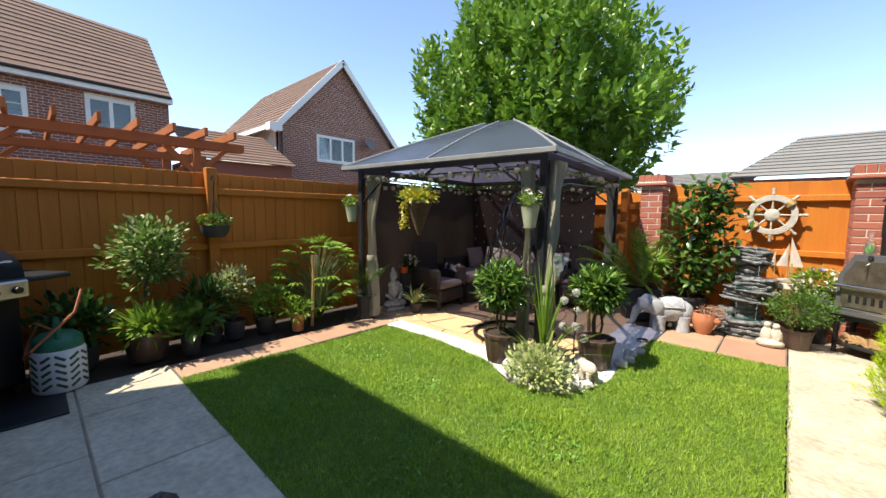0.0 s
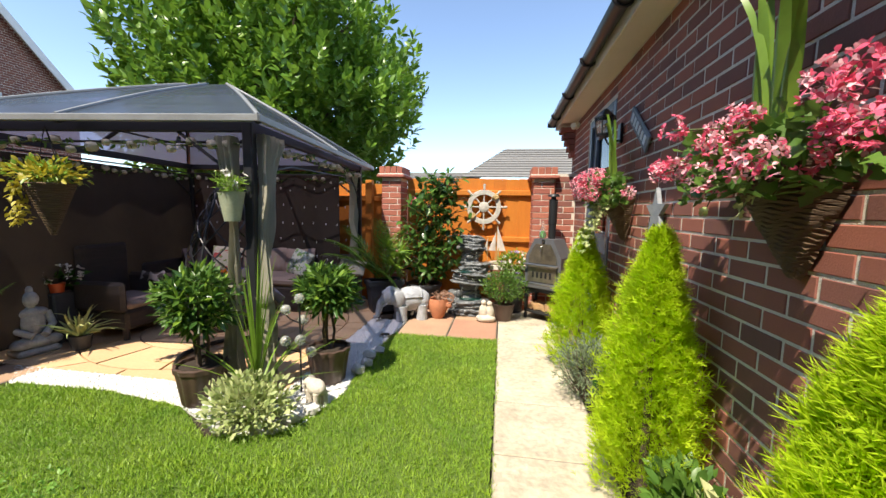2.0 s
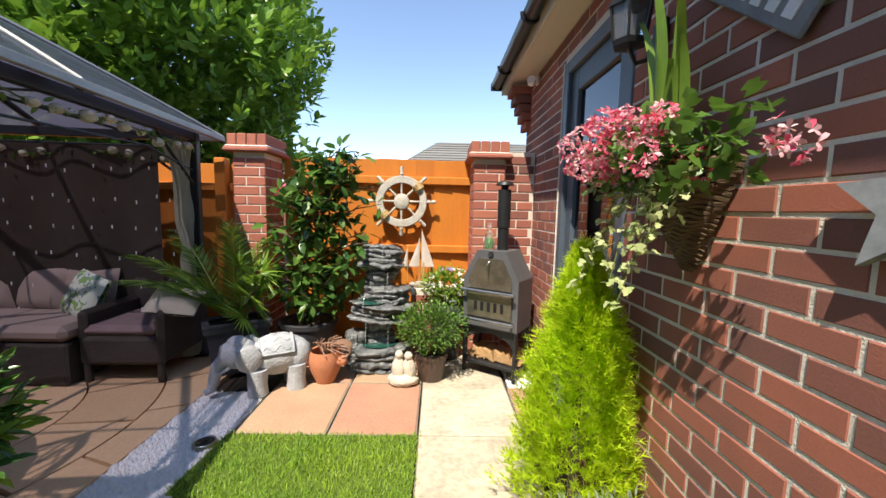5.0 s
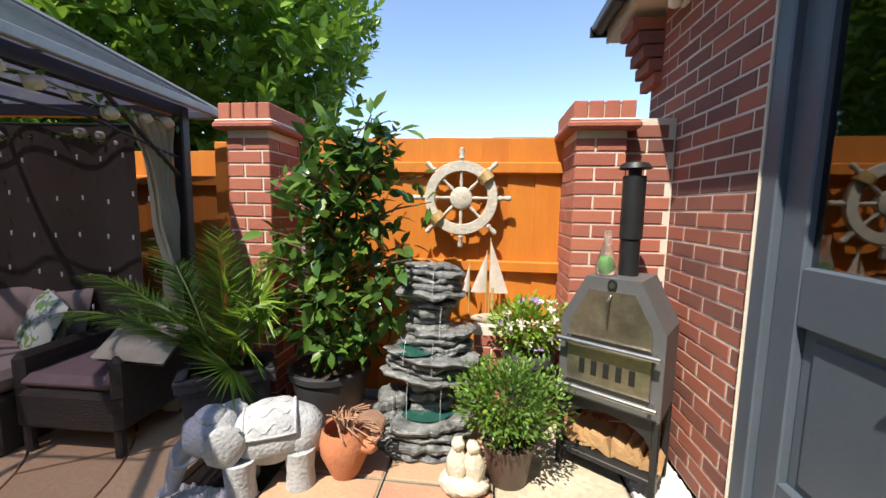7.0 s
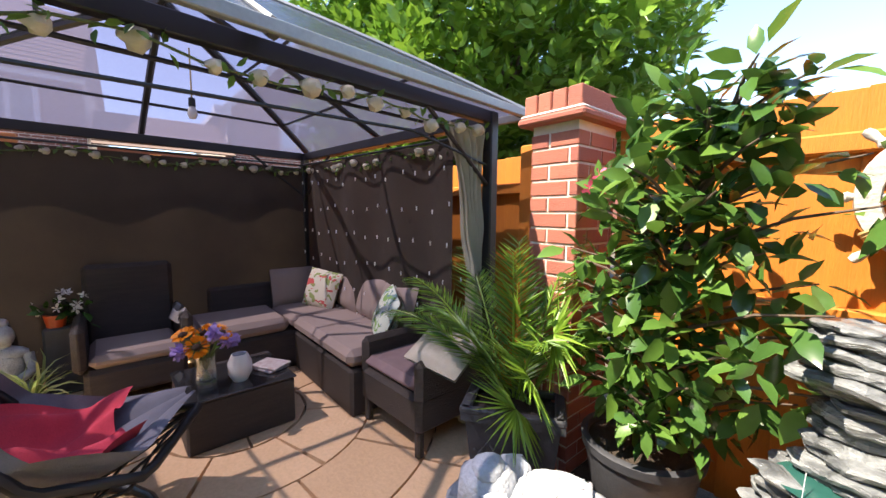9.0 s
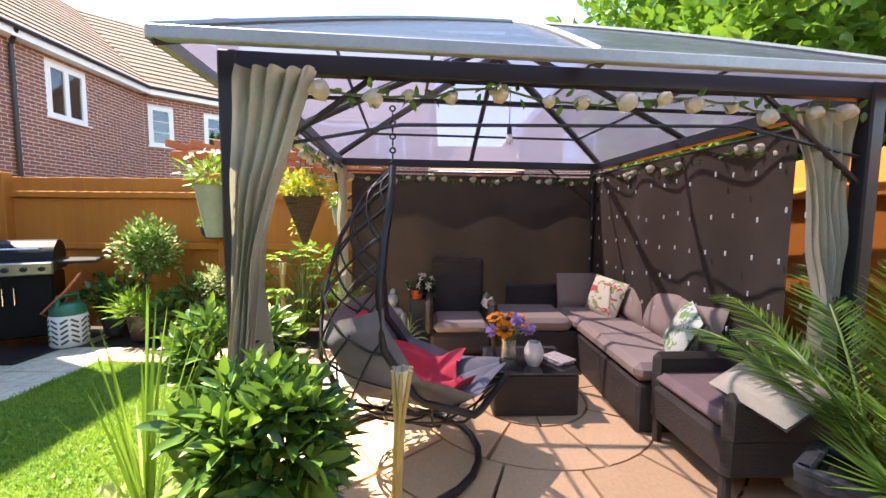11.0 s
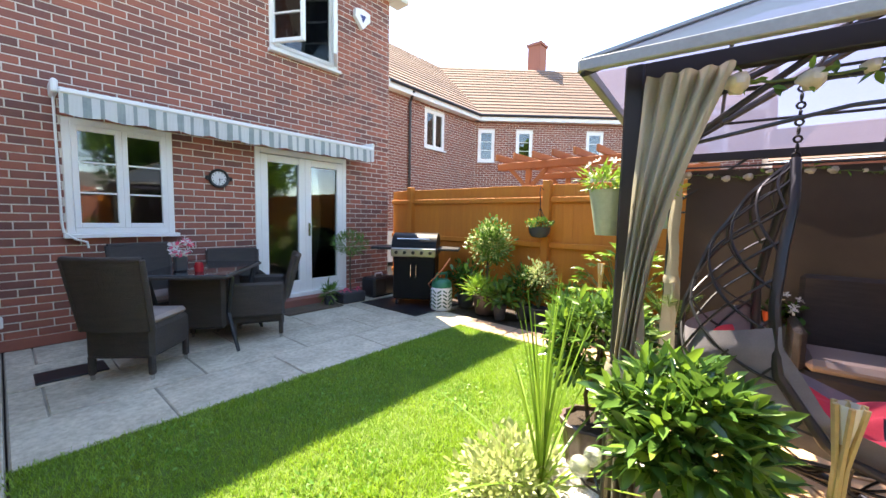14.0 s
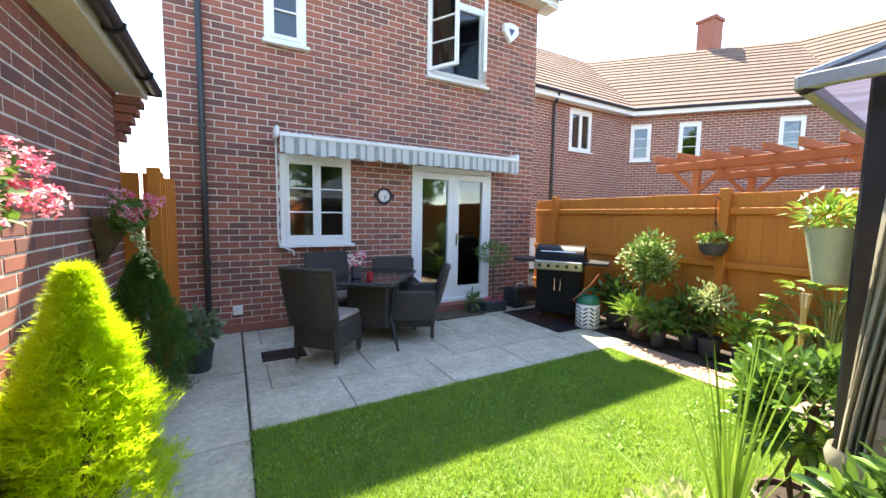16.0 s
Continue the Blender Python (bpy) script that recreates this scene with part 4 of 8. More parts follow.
swag(PX + 0.075, -PY - 0.01, 0.05, ZE - 0.07, 0.27, 0.36, 90, 4, 0.13, 0.09)
swag(PX - 0.12, -PY + 0.02, 0.05, ZE - 0.10, 0.15, 0.40, 180, 3)
swag(-PX + 0.12, -PY + 0.02, 0.05, ZE - 0.10, 0.24, 0.42, 0, 4)
swag(PX - 0.05, PY - 0.08, 0.05, ZE - 0.10, 0.28, 0.38, -90, 4)
# slim brace bars across the open side
Build().tube([(PX, -PY, ZE - 0.36), (PX, -PY + 0.62, ZE - 0.24), (PX, PY - 0.62, ZE - 0.20), (PX, PY, ZE - 0.32)], 0.008, 6).obj("brace", FRAME, gaz)
# hung screens on the fence sides
for name, fn in (("screen", lambda u, v: (-PX + 0.02 + 0.02 * math.sin(v * 5) + 0.03 * math.sin(u * 19) * (1 - 0.5 * v), -PY + 0.1 + (2 * PY - 0.08) * u, 0.1 + 1.68 * v)),
                 ("screen", lambda u, v: (-PX - 0.02 + 2 * (PX - 0.12) * u, PY - 0.02 + 0.03 * math.sin(u * 23 + v), 0.1 + 1.70 * v))):
    Build().sheet(fn, 60, 10).obj(name, SCREEN, gaz, True)

# ---- plants ----
LAUREL = leafy("laurel_leaf", (0.22, 0.38, 0.045), (0.09, 0.21, 0.03), 0.35)
BARK = mat("bark", (0.12, 0.085, 0.06), 0.9, scale=10, bump=0.8)


def laurel_tree(x, y):
    t = thing("laurel_tree", "large dense laurel tree with glossy green leaves", "tree", (x, y, 0))
    b = Build().tube([(0, 0, 0), (0.1, 0, 1.2), (0.05, 0.1, 2.4), (0, 0, 4.5)], [0.2, 0.17, 0.14, 0.05], 10)
    spots, deep = [], []
    for i in range(22):
        a = i * 2.4
        r = random.uniform(1.2, 2.4)
        b.tube([(0, 0, 1.0 + 0.12 * i), (r * 0.5 * math.cos(a), r * 0.5 * math.sin(a), 1.9 + 0.14 * i), (r * math.cos(a), r * math.sin(a), 2.3 + 0.17 * i)], [0.08, 0.05, 0.015], 6)
    b.obj("trunk", BARK, t, True)
    n = 0
    while n < 4200:
        d = unit()
        rr = 1 + 0.26 * noise.noise(d * 2.3) + 0.14 * noise.noise(d * 6)
        k = random.random() ** 0.35
        if k < 0.55 and random.random() < 0.6:
            continue
        p = Vector((d.x * 3.0 * rr * k, d.y * 2.7 * rr * k, 3.6 + d.z * 3.2 * rr * k))
        if p.z < 0.7:
            continue
        n += 1
        ax = (d * 0.8 + Vector((0, 0, 1.2)) + rv(0.45)).normalized()
        ln = random.uniform(0.25, 0.5)
        m = random.randint(8, 12)
        for j in range(m):
            a = j * 2.4
            u = ax.orthogonal().normalized()
            w = ax.cross(u)
            o = math.cos(a) * u + math.sin(a) * w
            q = p + ax * ln * j / m
            spots.append((q, o * (1.1 - 0.7 * j / m) + ax * (0.3 + 0.9 * j / m), random.uniform(0.14, 0.22)))
    leaves("leaf_canopy", spots, "oval", LAUREL, t)
    return t


laurel_tree(-5.0, 12.0)

# ---- patio furniture ----
RATTAN = mat("dark_rattan", (0.058, 0.044, 0.036), 0.55, (0.035, 0.027, 0.023), scale=12, bump=0.9, bscale=110, stretch=(0.35, 0.35, 3.0))
TAUPE = mat("taupe_cushion", (0.33, 0.25, 0.215), 0.9, scale=3, bump=0.25, bscale=260, stain=0.12)
TOPGLASS = mat("smoked_table_glass", (0.03, 0.03, 0.032), 0.06, scale=2, spec=0.7)
POTGREY = mat("dark_grey_pot", (0.05, 0.052, 0.06), 0.55, scale=8, bump=0.2)
POTBROWN = mat("brown_glazed_pot", (0.10, 0.062, 0.048), 0.4, scale=6, bump=0.2)
TERRA = mat("terracotta", (0.52, 0.20, 0.10), 0.85, (0.42, 0.17, 0.09), scale=8, bump=0.4)
WHITE = mat("white_glaze", (0.75, 0.74, 0.76), 0.4, stain=0.06)
STONE = mat("pale_cast_stone", (0.46, 0.48, 0.51), 0.85, (0.33, 0.35, 0.38), scale=14, bump=0.7, bscale=60)
CREAMSTONE = mat("cream_cast_stone", (0.66, 0.60, 0.50), 0.85, (0.5, 0.45, 0.37), scale=16, bump=0.7, bscale=60)
BAMBOO = mat("bamboo", (0.55, 0.38, 0.16), 0.6, scale=10)


def dining_chair(arms):
    c = thing("dining_chair", "dark woven rattan dining chair with taupe cushion" if not arms else "dark woven rattan armchair with curved arms", "chair", group="dining chairs")
    b = Build()
    b.box((0, 0, 0.30), (0.5, 0.5, 0.26), bev=0.03)
    b.obj("seat", RATTAN, c, True)
    h = 0.96 if not arms else 0.86
    bb = Build().sheet(lambda u, v: ((u - 0.5) * (0.5 + 0.04 * v), -0.22 - 0.12 * v - (0.05 * (1 - (2 * u - 1) ** 2)), 0.40 + (h - 0.40) * v), 10, 8)
    bb.sheet(lambda u, v: ((0.5 - u) * (0.5 + 0.04 * v), -0.265 - 0.12 * v - (0.05 * (1 - (2 * u - 1) ** 2)), 0.40 + (h - 0.40) * v), 10, 8)
    bb.tube([((u - 0.5) * 0.54, -0.365 - 0.05 * (1 - (2 * u - 1) ** 2), h) for u in (0, 0.25, 0.5, 0.75, 1)], 0.026, 8)
    for s in (-1, 1):
        bb.tube([(s * 0.25, -0.245, 0.4), (s * 0.27, -0.365, h)], 0.026, 8)
    bb.obj("backrest", RATTAN, c, True)
    if arms:
        for s in (-1, 1):
            Build().box((s * 0.28, 0.0, 0.43), (0.06, 0.52, 0.36), bev=0.025).obj("armrest", RATTAN, c, True)
    Build().box((0, 0.02, 0.455), (0.46, 0.46, 0.06), bev=0.025).obj("cushion", TAUPE, c, True)
    for x in (-1, 1):
        for y in (-1, 1):
            Build().box((x * 0.22, y * 0.22, 0.12), (0.045, 0.045, 0.16), bev=0.01).obj("leg", RATTAN, c)
            Build().lathe([(0.014, 0.0), (0.016, 0.04)], (x * 0.22, y * 0.22, 0.0), 8).obj("foot", CHROME, c)
    return c


ch1 = dining_chair(False)
ch1.matrix_world = pose(-0.68, 2.84, 0, 0, 0, 135)
copy_thing(ch1, pose(-0.98, 2.02, 0, 0, 0, 10))
ch2 = dining_chair(True)
ch2.matrix_world = pose(-1.78, 2.55, 0, 0, 0, -118)
copy_thing(ch2, pose(-1.75, 2.03, 0, 0, 0, -15))

tb = thing("dining_table", "dark rattan table with a smoked glass top", "table", (-1.31, 2.40, 0), 52)
Build().box((0, 0, 0.735), (1.15, 0.78, 0.03), bev=0.008).obj("rim", RATTAN, tb)
Build().box((0, 0, 0.755), (1.12, 0.75, 0.012), bev=0.004).obj("top", TOPGLASS, tb)
Build().box((0, 0, 0.45), (0.5, 0.5, 0.55), bev=0.03).obj("pedestal", RATTAN, tb)
for x in (-1, 1):
    for y in (-1, 1):
        Build().tube([(x * 0.36, y * 0.36, 0.72), (x * 0.3, y * 0.3, 0.35), (x * 0.42, y * 0.42, 0.0)], [0.025, 0.022, 0.016], 8).obj("leg", METAL, tb)

PINK = leafy("pink_petal", (0.93, 0.20, 0.33), (0.85, 0.09, 0.18), 0.6, 0.3)
PALEPINK = leafy("pale_pink_petal", (0.88, 0.62, 0.64), (0.86, 0.38, 0.46), 0.6, 0.3)
WHITEP = leafy("white_petal", (0.82, 0.80, 0.76), (0.75, 0.72, 0.68), 0.6, 0.3)
YELLOW = leafy("yellow_leaf", (0.55, 0.45, 0.04), (0.42, 0.38, 0.05), 0.5, 0.3)
LEAF_DARK = leafy("dark_green_leaf", (0.075, 0.17, 0.035), (0.04, 0.10, 0.025), 0.22, 0.2)
LEAF_MID = leafy("mid_green_leaf", (0.13, 0.25, 0.04), (0.07, 0.16, 0.03), 0.4, 0.3)
LEAF_BRIGHT = leafy("bright_green_leaf", (0.25, 0.40, 0.05), (0.15, 0.29, 0.04), 0.4, 0.35)
LIME = leafy("lime_conifer", (0.70, 0.88, 0.04), (0.46, 0.66, 0.035), 0.6, 0.5)
GREENCON = leafy("green_conifer", (0.10, 0.22, 0.035), (0.06, 0.15, 0.025), 0.6, 0.25)
GREYLEAF = leafy("grey_green_leaf", (0.22, 0.28, 0.16), (0.15, 0.21, 0.12), 0.6, 0.25)
VARIEG = leafy("variegated_leaf", (0.62, 0.64, 0.33), (0.25, 0.36, 0.10), 0.5, 0.3)
STEM = mat("green_stem", (0.10, 0.14, 0.04), 0.7)


def blossoms(n, centre, rad, size, up=0.3):
    """Petals in small five-petalled flowers spread over a rounded shape."""
    out = []
    for i in range(n):
        d = unit()
        c = Vector(centre) + Vector((d.x * rad[0], d.y * rad[1], abs(d.z) * rad[2] if up > 0.5 else d.z * rad[2]))
        ax = (d + Vector((0, 0, up))).normalized()
        u = ax.orthogonal().normalized()
        w = ax.cross(u)
        a0 = random.uniform(0, 6)
        for k in range(5):
            a = a0 + k * 1.257
            out.append((c, math.cos(a) * u + math.sin(a) * w + 0.35 * ax, size * random.uniform(0.8, 1.2)))
    return out


def bush(n, centre, rad, size, shell=0.5, up=0.4, lump=0.25):
    """Leaves over an uneven rounded crown."""
    out = []
    for i in range(n):
        d = unit()
        k = (shell + (1 - shell) * random.random()) * (1 + lump * noise.noise(d * 3 + Vector(centre)))
        p = Vector(centre) + Vector((d.x * rad[0] * k, d.y * rad[1] * k, d.z * rad[2] * k))
        out.append((p, d + Vector((0, 0, up)) + rv(0.7), size * random.uniform(0.6, 1.2)))
    return out


def twigs(b, base, centre, rad, n, r=0.006):
    for i in range(n):
        d = unit()
        e = Vector(centre) + Vector((d.x * rad[0] * 0.8, d.y * rad[1] * 0.8, d.z * rad[2] * 0.8))
        m = Vector(base).lerp(e, 0.5) + rv(0.03)
        b.tube([base, m, e], [r, r * 0.7, r * 0.3], 5)
    return b


def pot(parent, r, h, m, rim=True, soil=True, flute=0.0):
    prof = [(r * 0.72, 0), (r * 0.76, 0.01), (r * 0.95, h * 0.86), (r, h * 0.87), (r * 1.02, h * 0.985), (r * 0.98, h), (r * 0.90, h), (r * 0.88, h * 0.9)]
    Build().lathe(prof, n=28 if not flute else 72, flute=flute).lathe([(0.0, 0.002), (r * 0.72, 0.0)], n=20).obj("pot", m, parent, True)
    Build().lathe([(0, h * 0.93), (r * 0.5, h * 0.94), (r * 0.89, h * 0.91)], n=20).obj("soil", SOIL, parent)


# vase of silk flowers on the table
v = thing("flower_vase", "small grey vase of pink and white flowers", "vase", (-1.05, 2.55, 0.762))
Build().box((0, 0, 0.07), (0.1, 0.1, 0.14), bev=0.01).obj("vase", POTGREY, v)
leaves("blooms", blossoms(26, (0, 0, 0.23), (0.09, 0.09, 0.07), 0.045), "petal", [WHITEP, PINK], v, [i % 3 == 0 for i in range(130)])
v = thing("jam_jar", "small red glass jar on the table", "jar", (-1.16, 2.7, 0.762))
Build().lathe([(0, 0), (0.035, 0), (0.04, 0.05), (0.03, 0.09), (0, 0.09)]).obj("jar", mat("red_glass", (0.45, 0.02, 0.03), 0.15), v, True)

# gas barbecue
ENAMEL = mat("black_enamel", (0.008, 0.008, 0.009), 0.42, stain=0.2, spec=0.18)
bq = thing("barbecue", "black gas barbecue with a domed lid", "barbecue", (-4.08, 2.72, 0), 124)
Build().box((0, 0, 0.42), (0.62, 0.48, 0.64), bev=0.015).obj("cabinet", ENAMEL, bq)
Build().box((0, -0.02, 0.82), (0.68, 0.52, 0.12), bev=0.015).obj("firebox", METAL, bq)
Build().box((0, -0.29, 0.80), (0.66, 0.04, 0.13), bev=0.012).obj("control_panel", STEEL, bq)
for i in range(5):
    Build().lathe([(0.0, 0.03), (0.022, 0.03), (0.028, 0.0)], mx=Matrix.Translation((-0.25 + i * 0.125, -0.31, 0.80)) @ pose(0, 0, 0, 90, 0, 0)).obj("knob", BLACK, bq, True)
lid = Build()
arc = [(math.cos(a) * 0.26, math.sin(a) * 0.2) for a in [math.pi * i / 10 for i in range(11)]]
vs = [(x, y - 0.01, 0.88 + z) for x in (-0.33, 0.33) for y, z in arc]
lid.add(vs, [(i, i + 1, i + 12, i + 11) for i in range(10)] + [tuple(range(11)), tuple(range(21, 10, -1))])
lid.obj("lid", ENAMEL, bq, True)
Build().tube([(-0.24, -0.24, 1.0), (-0.24, -0.3, 1.0), (0.24, -0.3, 1.0), (0.24, -0.24, 1.0)], 0.011).obj("handle", CHROME, bq)
for s in (-1, 1):
    Build().box((s * 0.5, -0.02, 0.85), (0.32, 0.42, 0.04), bev=0.01).obj("side_shelf", METAL, bq)
    Build().tube([(s * 0.04, -0.25, 0.45), (s * 0.04, -0.285, 0.45), (s * 0.04, -0.285, 0.62), (s * 0.04, -0.25, 0.62)], 0.008).obj("door_handle", CHROME, bq)
    for y in (-0.18, 0.18):
        Build().lathe([(0, -0.015), (0.045, -0.015), (0.045, 0.015), (0, 0.015)], mx=Matrix.Translation((s * 0.26, y, 0.048)) @ pose(0, 0, 0, 0, 90, 0)).obj("castor", BLACK, bq)
mt = Build().box((-3.95, 2.72, 0.008), (0.95, 1.15, 0.012), bev=0.003).obj("barbecue_mat", BLACK)
tagged(mt, "flat black rubber mat under the barbecue", "mat")

gb_ = thing("gas_bottle", "white and green lattice gas bottle with an orange hose", "gas bottle", (-4.02, 3.28, 0.001))
Build().lathe([(0.0, 0.01), (0.14, 0.01), (0.155, 0.03), (0.155, 0.3), (0.145, 0.33), (0, 0.33)], n=28).obj("body", WHITE, gb_, True)
GREEN = mat("green_plastic", (0.02, 0.17, 0.09), 0.4)
Build().lathe([(0.145, 0.33), (0.14, 0.4), (0.1, 0.44), (0.0, 0.45)], n=28).tube([(-0.11, 0, 0.4), (-0.1, 0, 0.52), (0.1, 0, 0.52), (0.11, 0, 0.4)], 0.022).obj("shoulder", GREEN, gb_, True)
sl = Build()
for k in range(12):
    a = k * math.pi / 6
    for j in range(5):
        sl.box((0, 0, 0), (0.07, 0.012, 0.02), mx=pose(0, 0, 0.07 + j * 0.052, 0, 0, math.degrees(a)) @ Matrix.Translation((0, -0.152, 0)) @ pose(0, 0, 0, 0, 35 if k % 2 else -35, 0))
sl.obj("lattice_slots", mat("slot_green", (0.03, 0.10, 0.06), 0.6), gb_)
Build().tube([(0.0, -0.02, 0.46), (-0.12, -0.1, 0.5), (-0.14, -0.15, 0.36), (0.0, -0.18, 0.28), (0.13, -0.14, 0.36), (0.1, 0.1, 0.6), (0.0, 0.15, 0.75)], 0.01, 8).obj("hose", mat("orange_hose", (0.5, 0.16, 0.07), 0.5), gb_, True)

# awning above the window and doors
AW = [mat("awning_white", (0.74, 0.76, 0.74), 0.85, sub=0.3, stain=0.06), mat("awning_grey_green", (0.40, 0.47, 0.46), 0.85, sub=0.3), mat("awning_charcoal", (0.10, 0.11, 0.13), 0.85)]
aw = thing("awning", "retracted striped awning with a scalloped valance", "awning")
x0, x1 = -3.98, -0.36
n = 116
for part, rows in (("fabric", ((YH + 0.02, 2.50), (YH + 0.30, 2.42))), ("valance", ((YH + 0.335, 2.385), (YH + 0.34, 2.20)))):
    b = Build()
    for i in range(n):
        a, c = x0 + (x1 - x0) * i / n, x0 + (x1 - x0) * (i + 1) / n
        sc = [0.022 * abs(math.sin((q - x0) * math.pi / 0.30)) if part == "valance" else 0 for q in (a, c)]
        k = (0, 1, 0, 1, 1, 0, 2, 0)[i % 8] if part == "fabric" else (0, 0, 1, 0, 0, 1, 1, 0)[i % 8]
        wob = [0.008 * math.sin(q * 19) for q in (a, c)]
        b.add([(a, rows[0][0], rows[0][1]), (c, rows[0][0], rows[0][1]), (c, rows[1][0] + wob[1], rows[1][1] - sc[1]), (a, rows[1][0] + wob[0], rows[1][1] - sc[0])], [(0, 1, 2, 3)], k)
    b.obj(part, AW, aw)
Build().box(((x0 + x1) / 2, YH + 0.325, 2.40), (x1 - x0, 0.045, 0.05), bev=0.012).obj("front_bar", PVC, aw)
Build().box((x1 + 0.02, YH + 0.15, 2.44), (0.05, 0.3, 0.13), bev=0.015).obj("bracket", PVC, aw)
Build().box((x0 - 0.02, YH + 0.15, 2.44), (0.05, 0.3, 0.13), bev=0.015).obj("bracket", PVC, aw)
Build().tube([(x1 + 0.02, YH + 0.12, 2.38), (x1 + 0.01, YH + 0.08, 1.2), (x1 + 0.0, YH + 0.08, 1.1), (x1 - 0.08, YH + 0.1, 1.03), (x1 - 0.16, YH + 0.1, 1.0), (x1 - 0.17, YH + 0.1, 0.94)], 0.011).obj("crank", PVC, aw)

ck = thing("wall_clock", "round black-rimmed wall clock with a white face", "clock", (-1.77, YH + 0.012, 1.75))
Build().lathe([(0.085, 0.0), (0.115, 0.0), (0.12, 0.02), (0.11, 0.035), (0.092, 0.03), (0.085, 0.015)], n=32, mx=pose(0, 0, 0, -90, 0, 0)).box((-0.13, 0.015, 0), (0.05, 0.03, 0.05), bev=0.01).box((0.13, 0.015, 0), (0.05, 0.03, 0.05), bev=0.01).obj("rim", BLACK, ck, True)
Build().lathe([(0, 0.012), (0.088, 0.012)], n=32, mx=pose(0, 0, 0, -90, 0, 0)).obj("face", WHITE, ck)
hd = Build().box((-0.006, 0.018, -0.028), (0.008, 0.003, 0.06), bev=0).box((-0.018, 0.018, -0.012), (0.045, 0.003, 0.006), bev=0)
for i in range(12):
    a = i * math.pi / 6
    hd.box((0.072 * math.sin(a), 0.016, 0.072 * math.cos(a)), (0.007, 0.003, 0.014), bev=0)
tagged(hd.obj("clock_markings", BLACK, ck), kind="stuff")

al = thing("alarm_box", "white alarm box with a blue emblem", "alarm", (-3.95, YH + 0.012, 4.5))
Build().prism([(-0.14, 0.12), (-0.15, 0.0), (0.0, -0.16), (0.15, 0.0), (0.14, 0.12), (0, 0.15)], 0.0, 0.07, mx=pose(0, 0, 0, 90, 0, 180)).obj("case", PVC, al)
Build().prism([(-0.06, 0.05), (0.0, -0.06), (0.06, 0.05)], 0.071, 0.075, mx=pose(0, 0, 0, 90, 0, 180)).obj("emblem", mat("blue_emblem", (0.03, 0.06, 0.2), 0.5), al)
sk = Build().box((0.12, YH + 0.03, 0.28), (0.11, 0.05, 0.11), bev=0.012).obj("outdoor_socket", PVC)
tagged(sk, "white weatherproof socket on the brick wall", "socket")
dm = Build().box((-0.28, 2.55, 0.010), (0.42, 0.28, 0.014), bev=0.004).obj("vent_mat", BLACK)
tagged(dm, "small black rubber mat on the patio", "mat")
dm = Build().box((-2.75, 1.95, 0.010), (0.85, 0.36, 0.016), bev=0.004).obj("doormat", mat("coir_mat", (0.13, 0.09, 0.06), 1.0, bump=0.8, bscale=200))
tagged(dm, "brown coir doormat below the garden doors", "mat")
cs_ = thing("black_case", "black plastic tool case with a white handle", "case", (-4.05, 1.86, 0.0), 8)
Build().box((0, 0, 0.16), (0.52, 0.3, 0.32), bev=0.03).box((-0.1, 0.152, 0.17), (0.22, 0.01, 0.2), bev=0.004).obj("case", BLACK, cs_)
Build().tube([(-0.09, 0, 0.32), (-0.08, 0, 0.37), (0.08, 0, 0.37), (0.09, 0, 0.32)], 0.014).obj("handle", WHITE, cs_)

st = thing("standard_shrub", "small clipped standard shrub in a low planter", "shrub", (-3.42, 1.95, 0.0))
Build().box((0, 0, 0.08), (0.4, 0.24, 0.16), bev=0.015).obj("planter", POTGREY, st)
Build().tube([(0, 0, 0.14), (0.01, 0, 0.5), (0, 0, 0.8)], 0.012).obj("trunk", BARK, st)
leaves("crown", bush(700, (0, 0, 0.9), (0.27, 0.25, 0.19), 0.075), "lance", LEAF_MID, st)
leaves("blooms", blossoms(20, (0, 0, 0.18), (0.16, 0.08, 0.03), 0.03), "petal", PINK, st)
st = thing("small_potted_plant", "small spiky plant in a grey pot", "plant", (-3.05, 1.95, 0.0))
pot(st, 0.09, 0.16, POTGREY)
leaves("leaf_tuft", bush(120, (0, 0, 0.2), (0.1, 0.1, 0.1), 0.12, 0.1), "lance", LEAF_MID, st)

# ---- lounge under the canopy ----


def cushion(b, c, s, mx=None, puff=0.5):
    """A soft pillow: a rounded box that thins towards its edges."""
    n = 8
    for side in (1, -1):
        vs = []
        for j in range(n + 1):
            for i in range(n + 1):
                u, w = 2 * i / n - 1, 2 * j / n - 1
                k = max(0.0, (1 - u ** 4) * (1 - w ** 4)) ** 0.5
                vs.append((c[0] + u * s[0] / 2 * (1 - 0.05 * (1 - k)), c[1] + side * s[1] / 2 * (0.15 + 0.85 * k), c[2] + w * s[2] / 2))
        fs = [(j * (n + 1) + i, j * (n + 1) + i + 1, (j + 1) * (n + 1) + i + 1, (j + 1) * (n + 1) + i)[::side] for j in range(n) for i in range(n)]
        b.add(vs, fs, 0, mx)
    return b


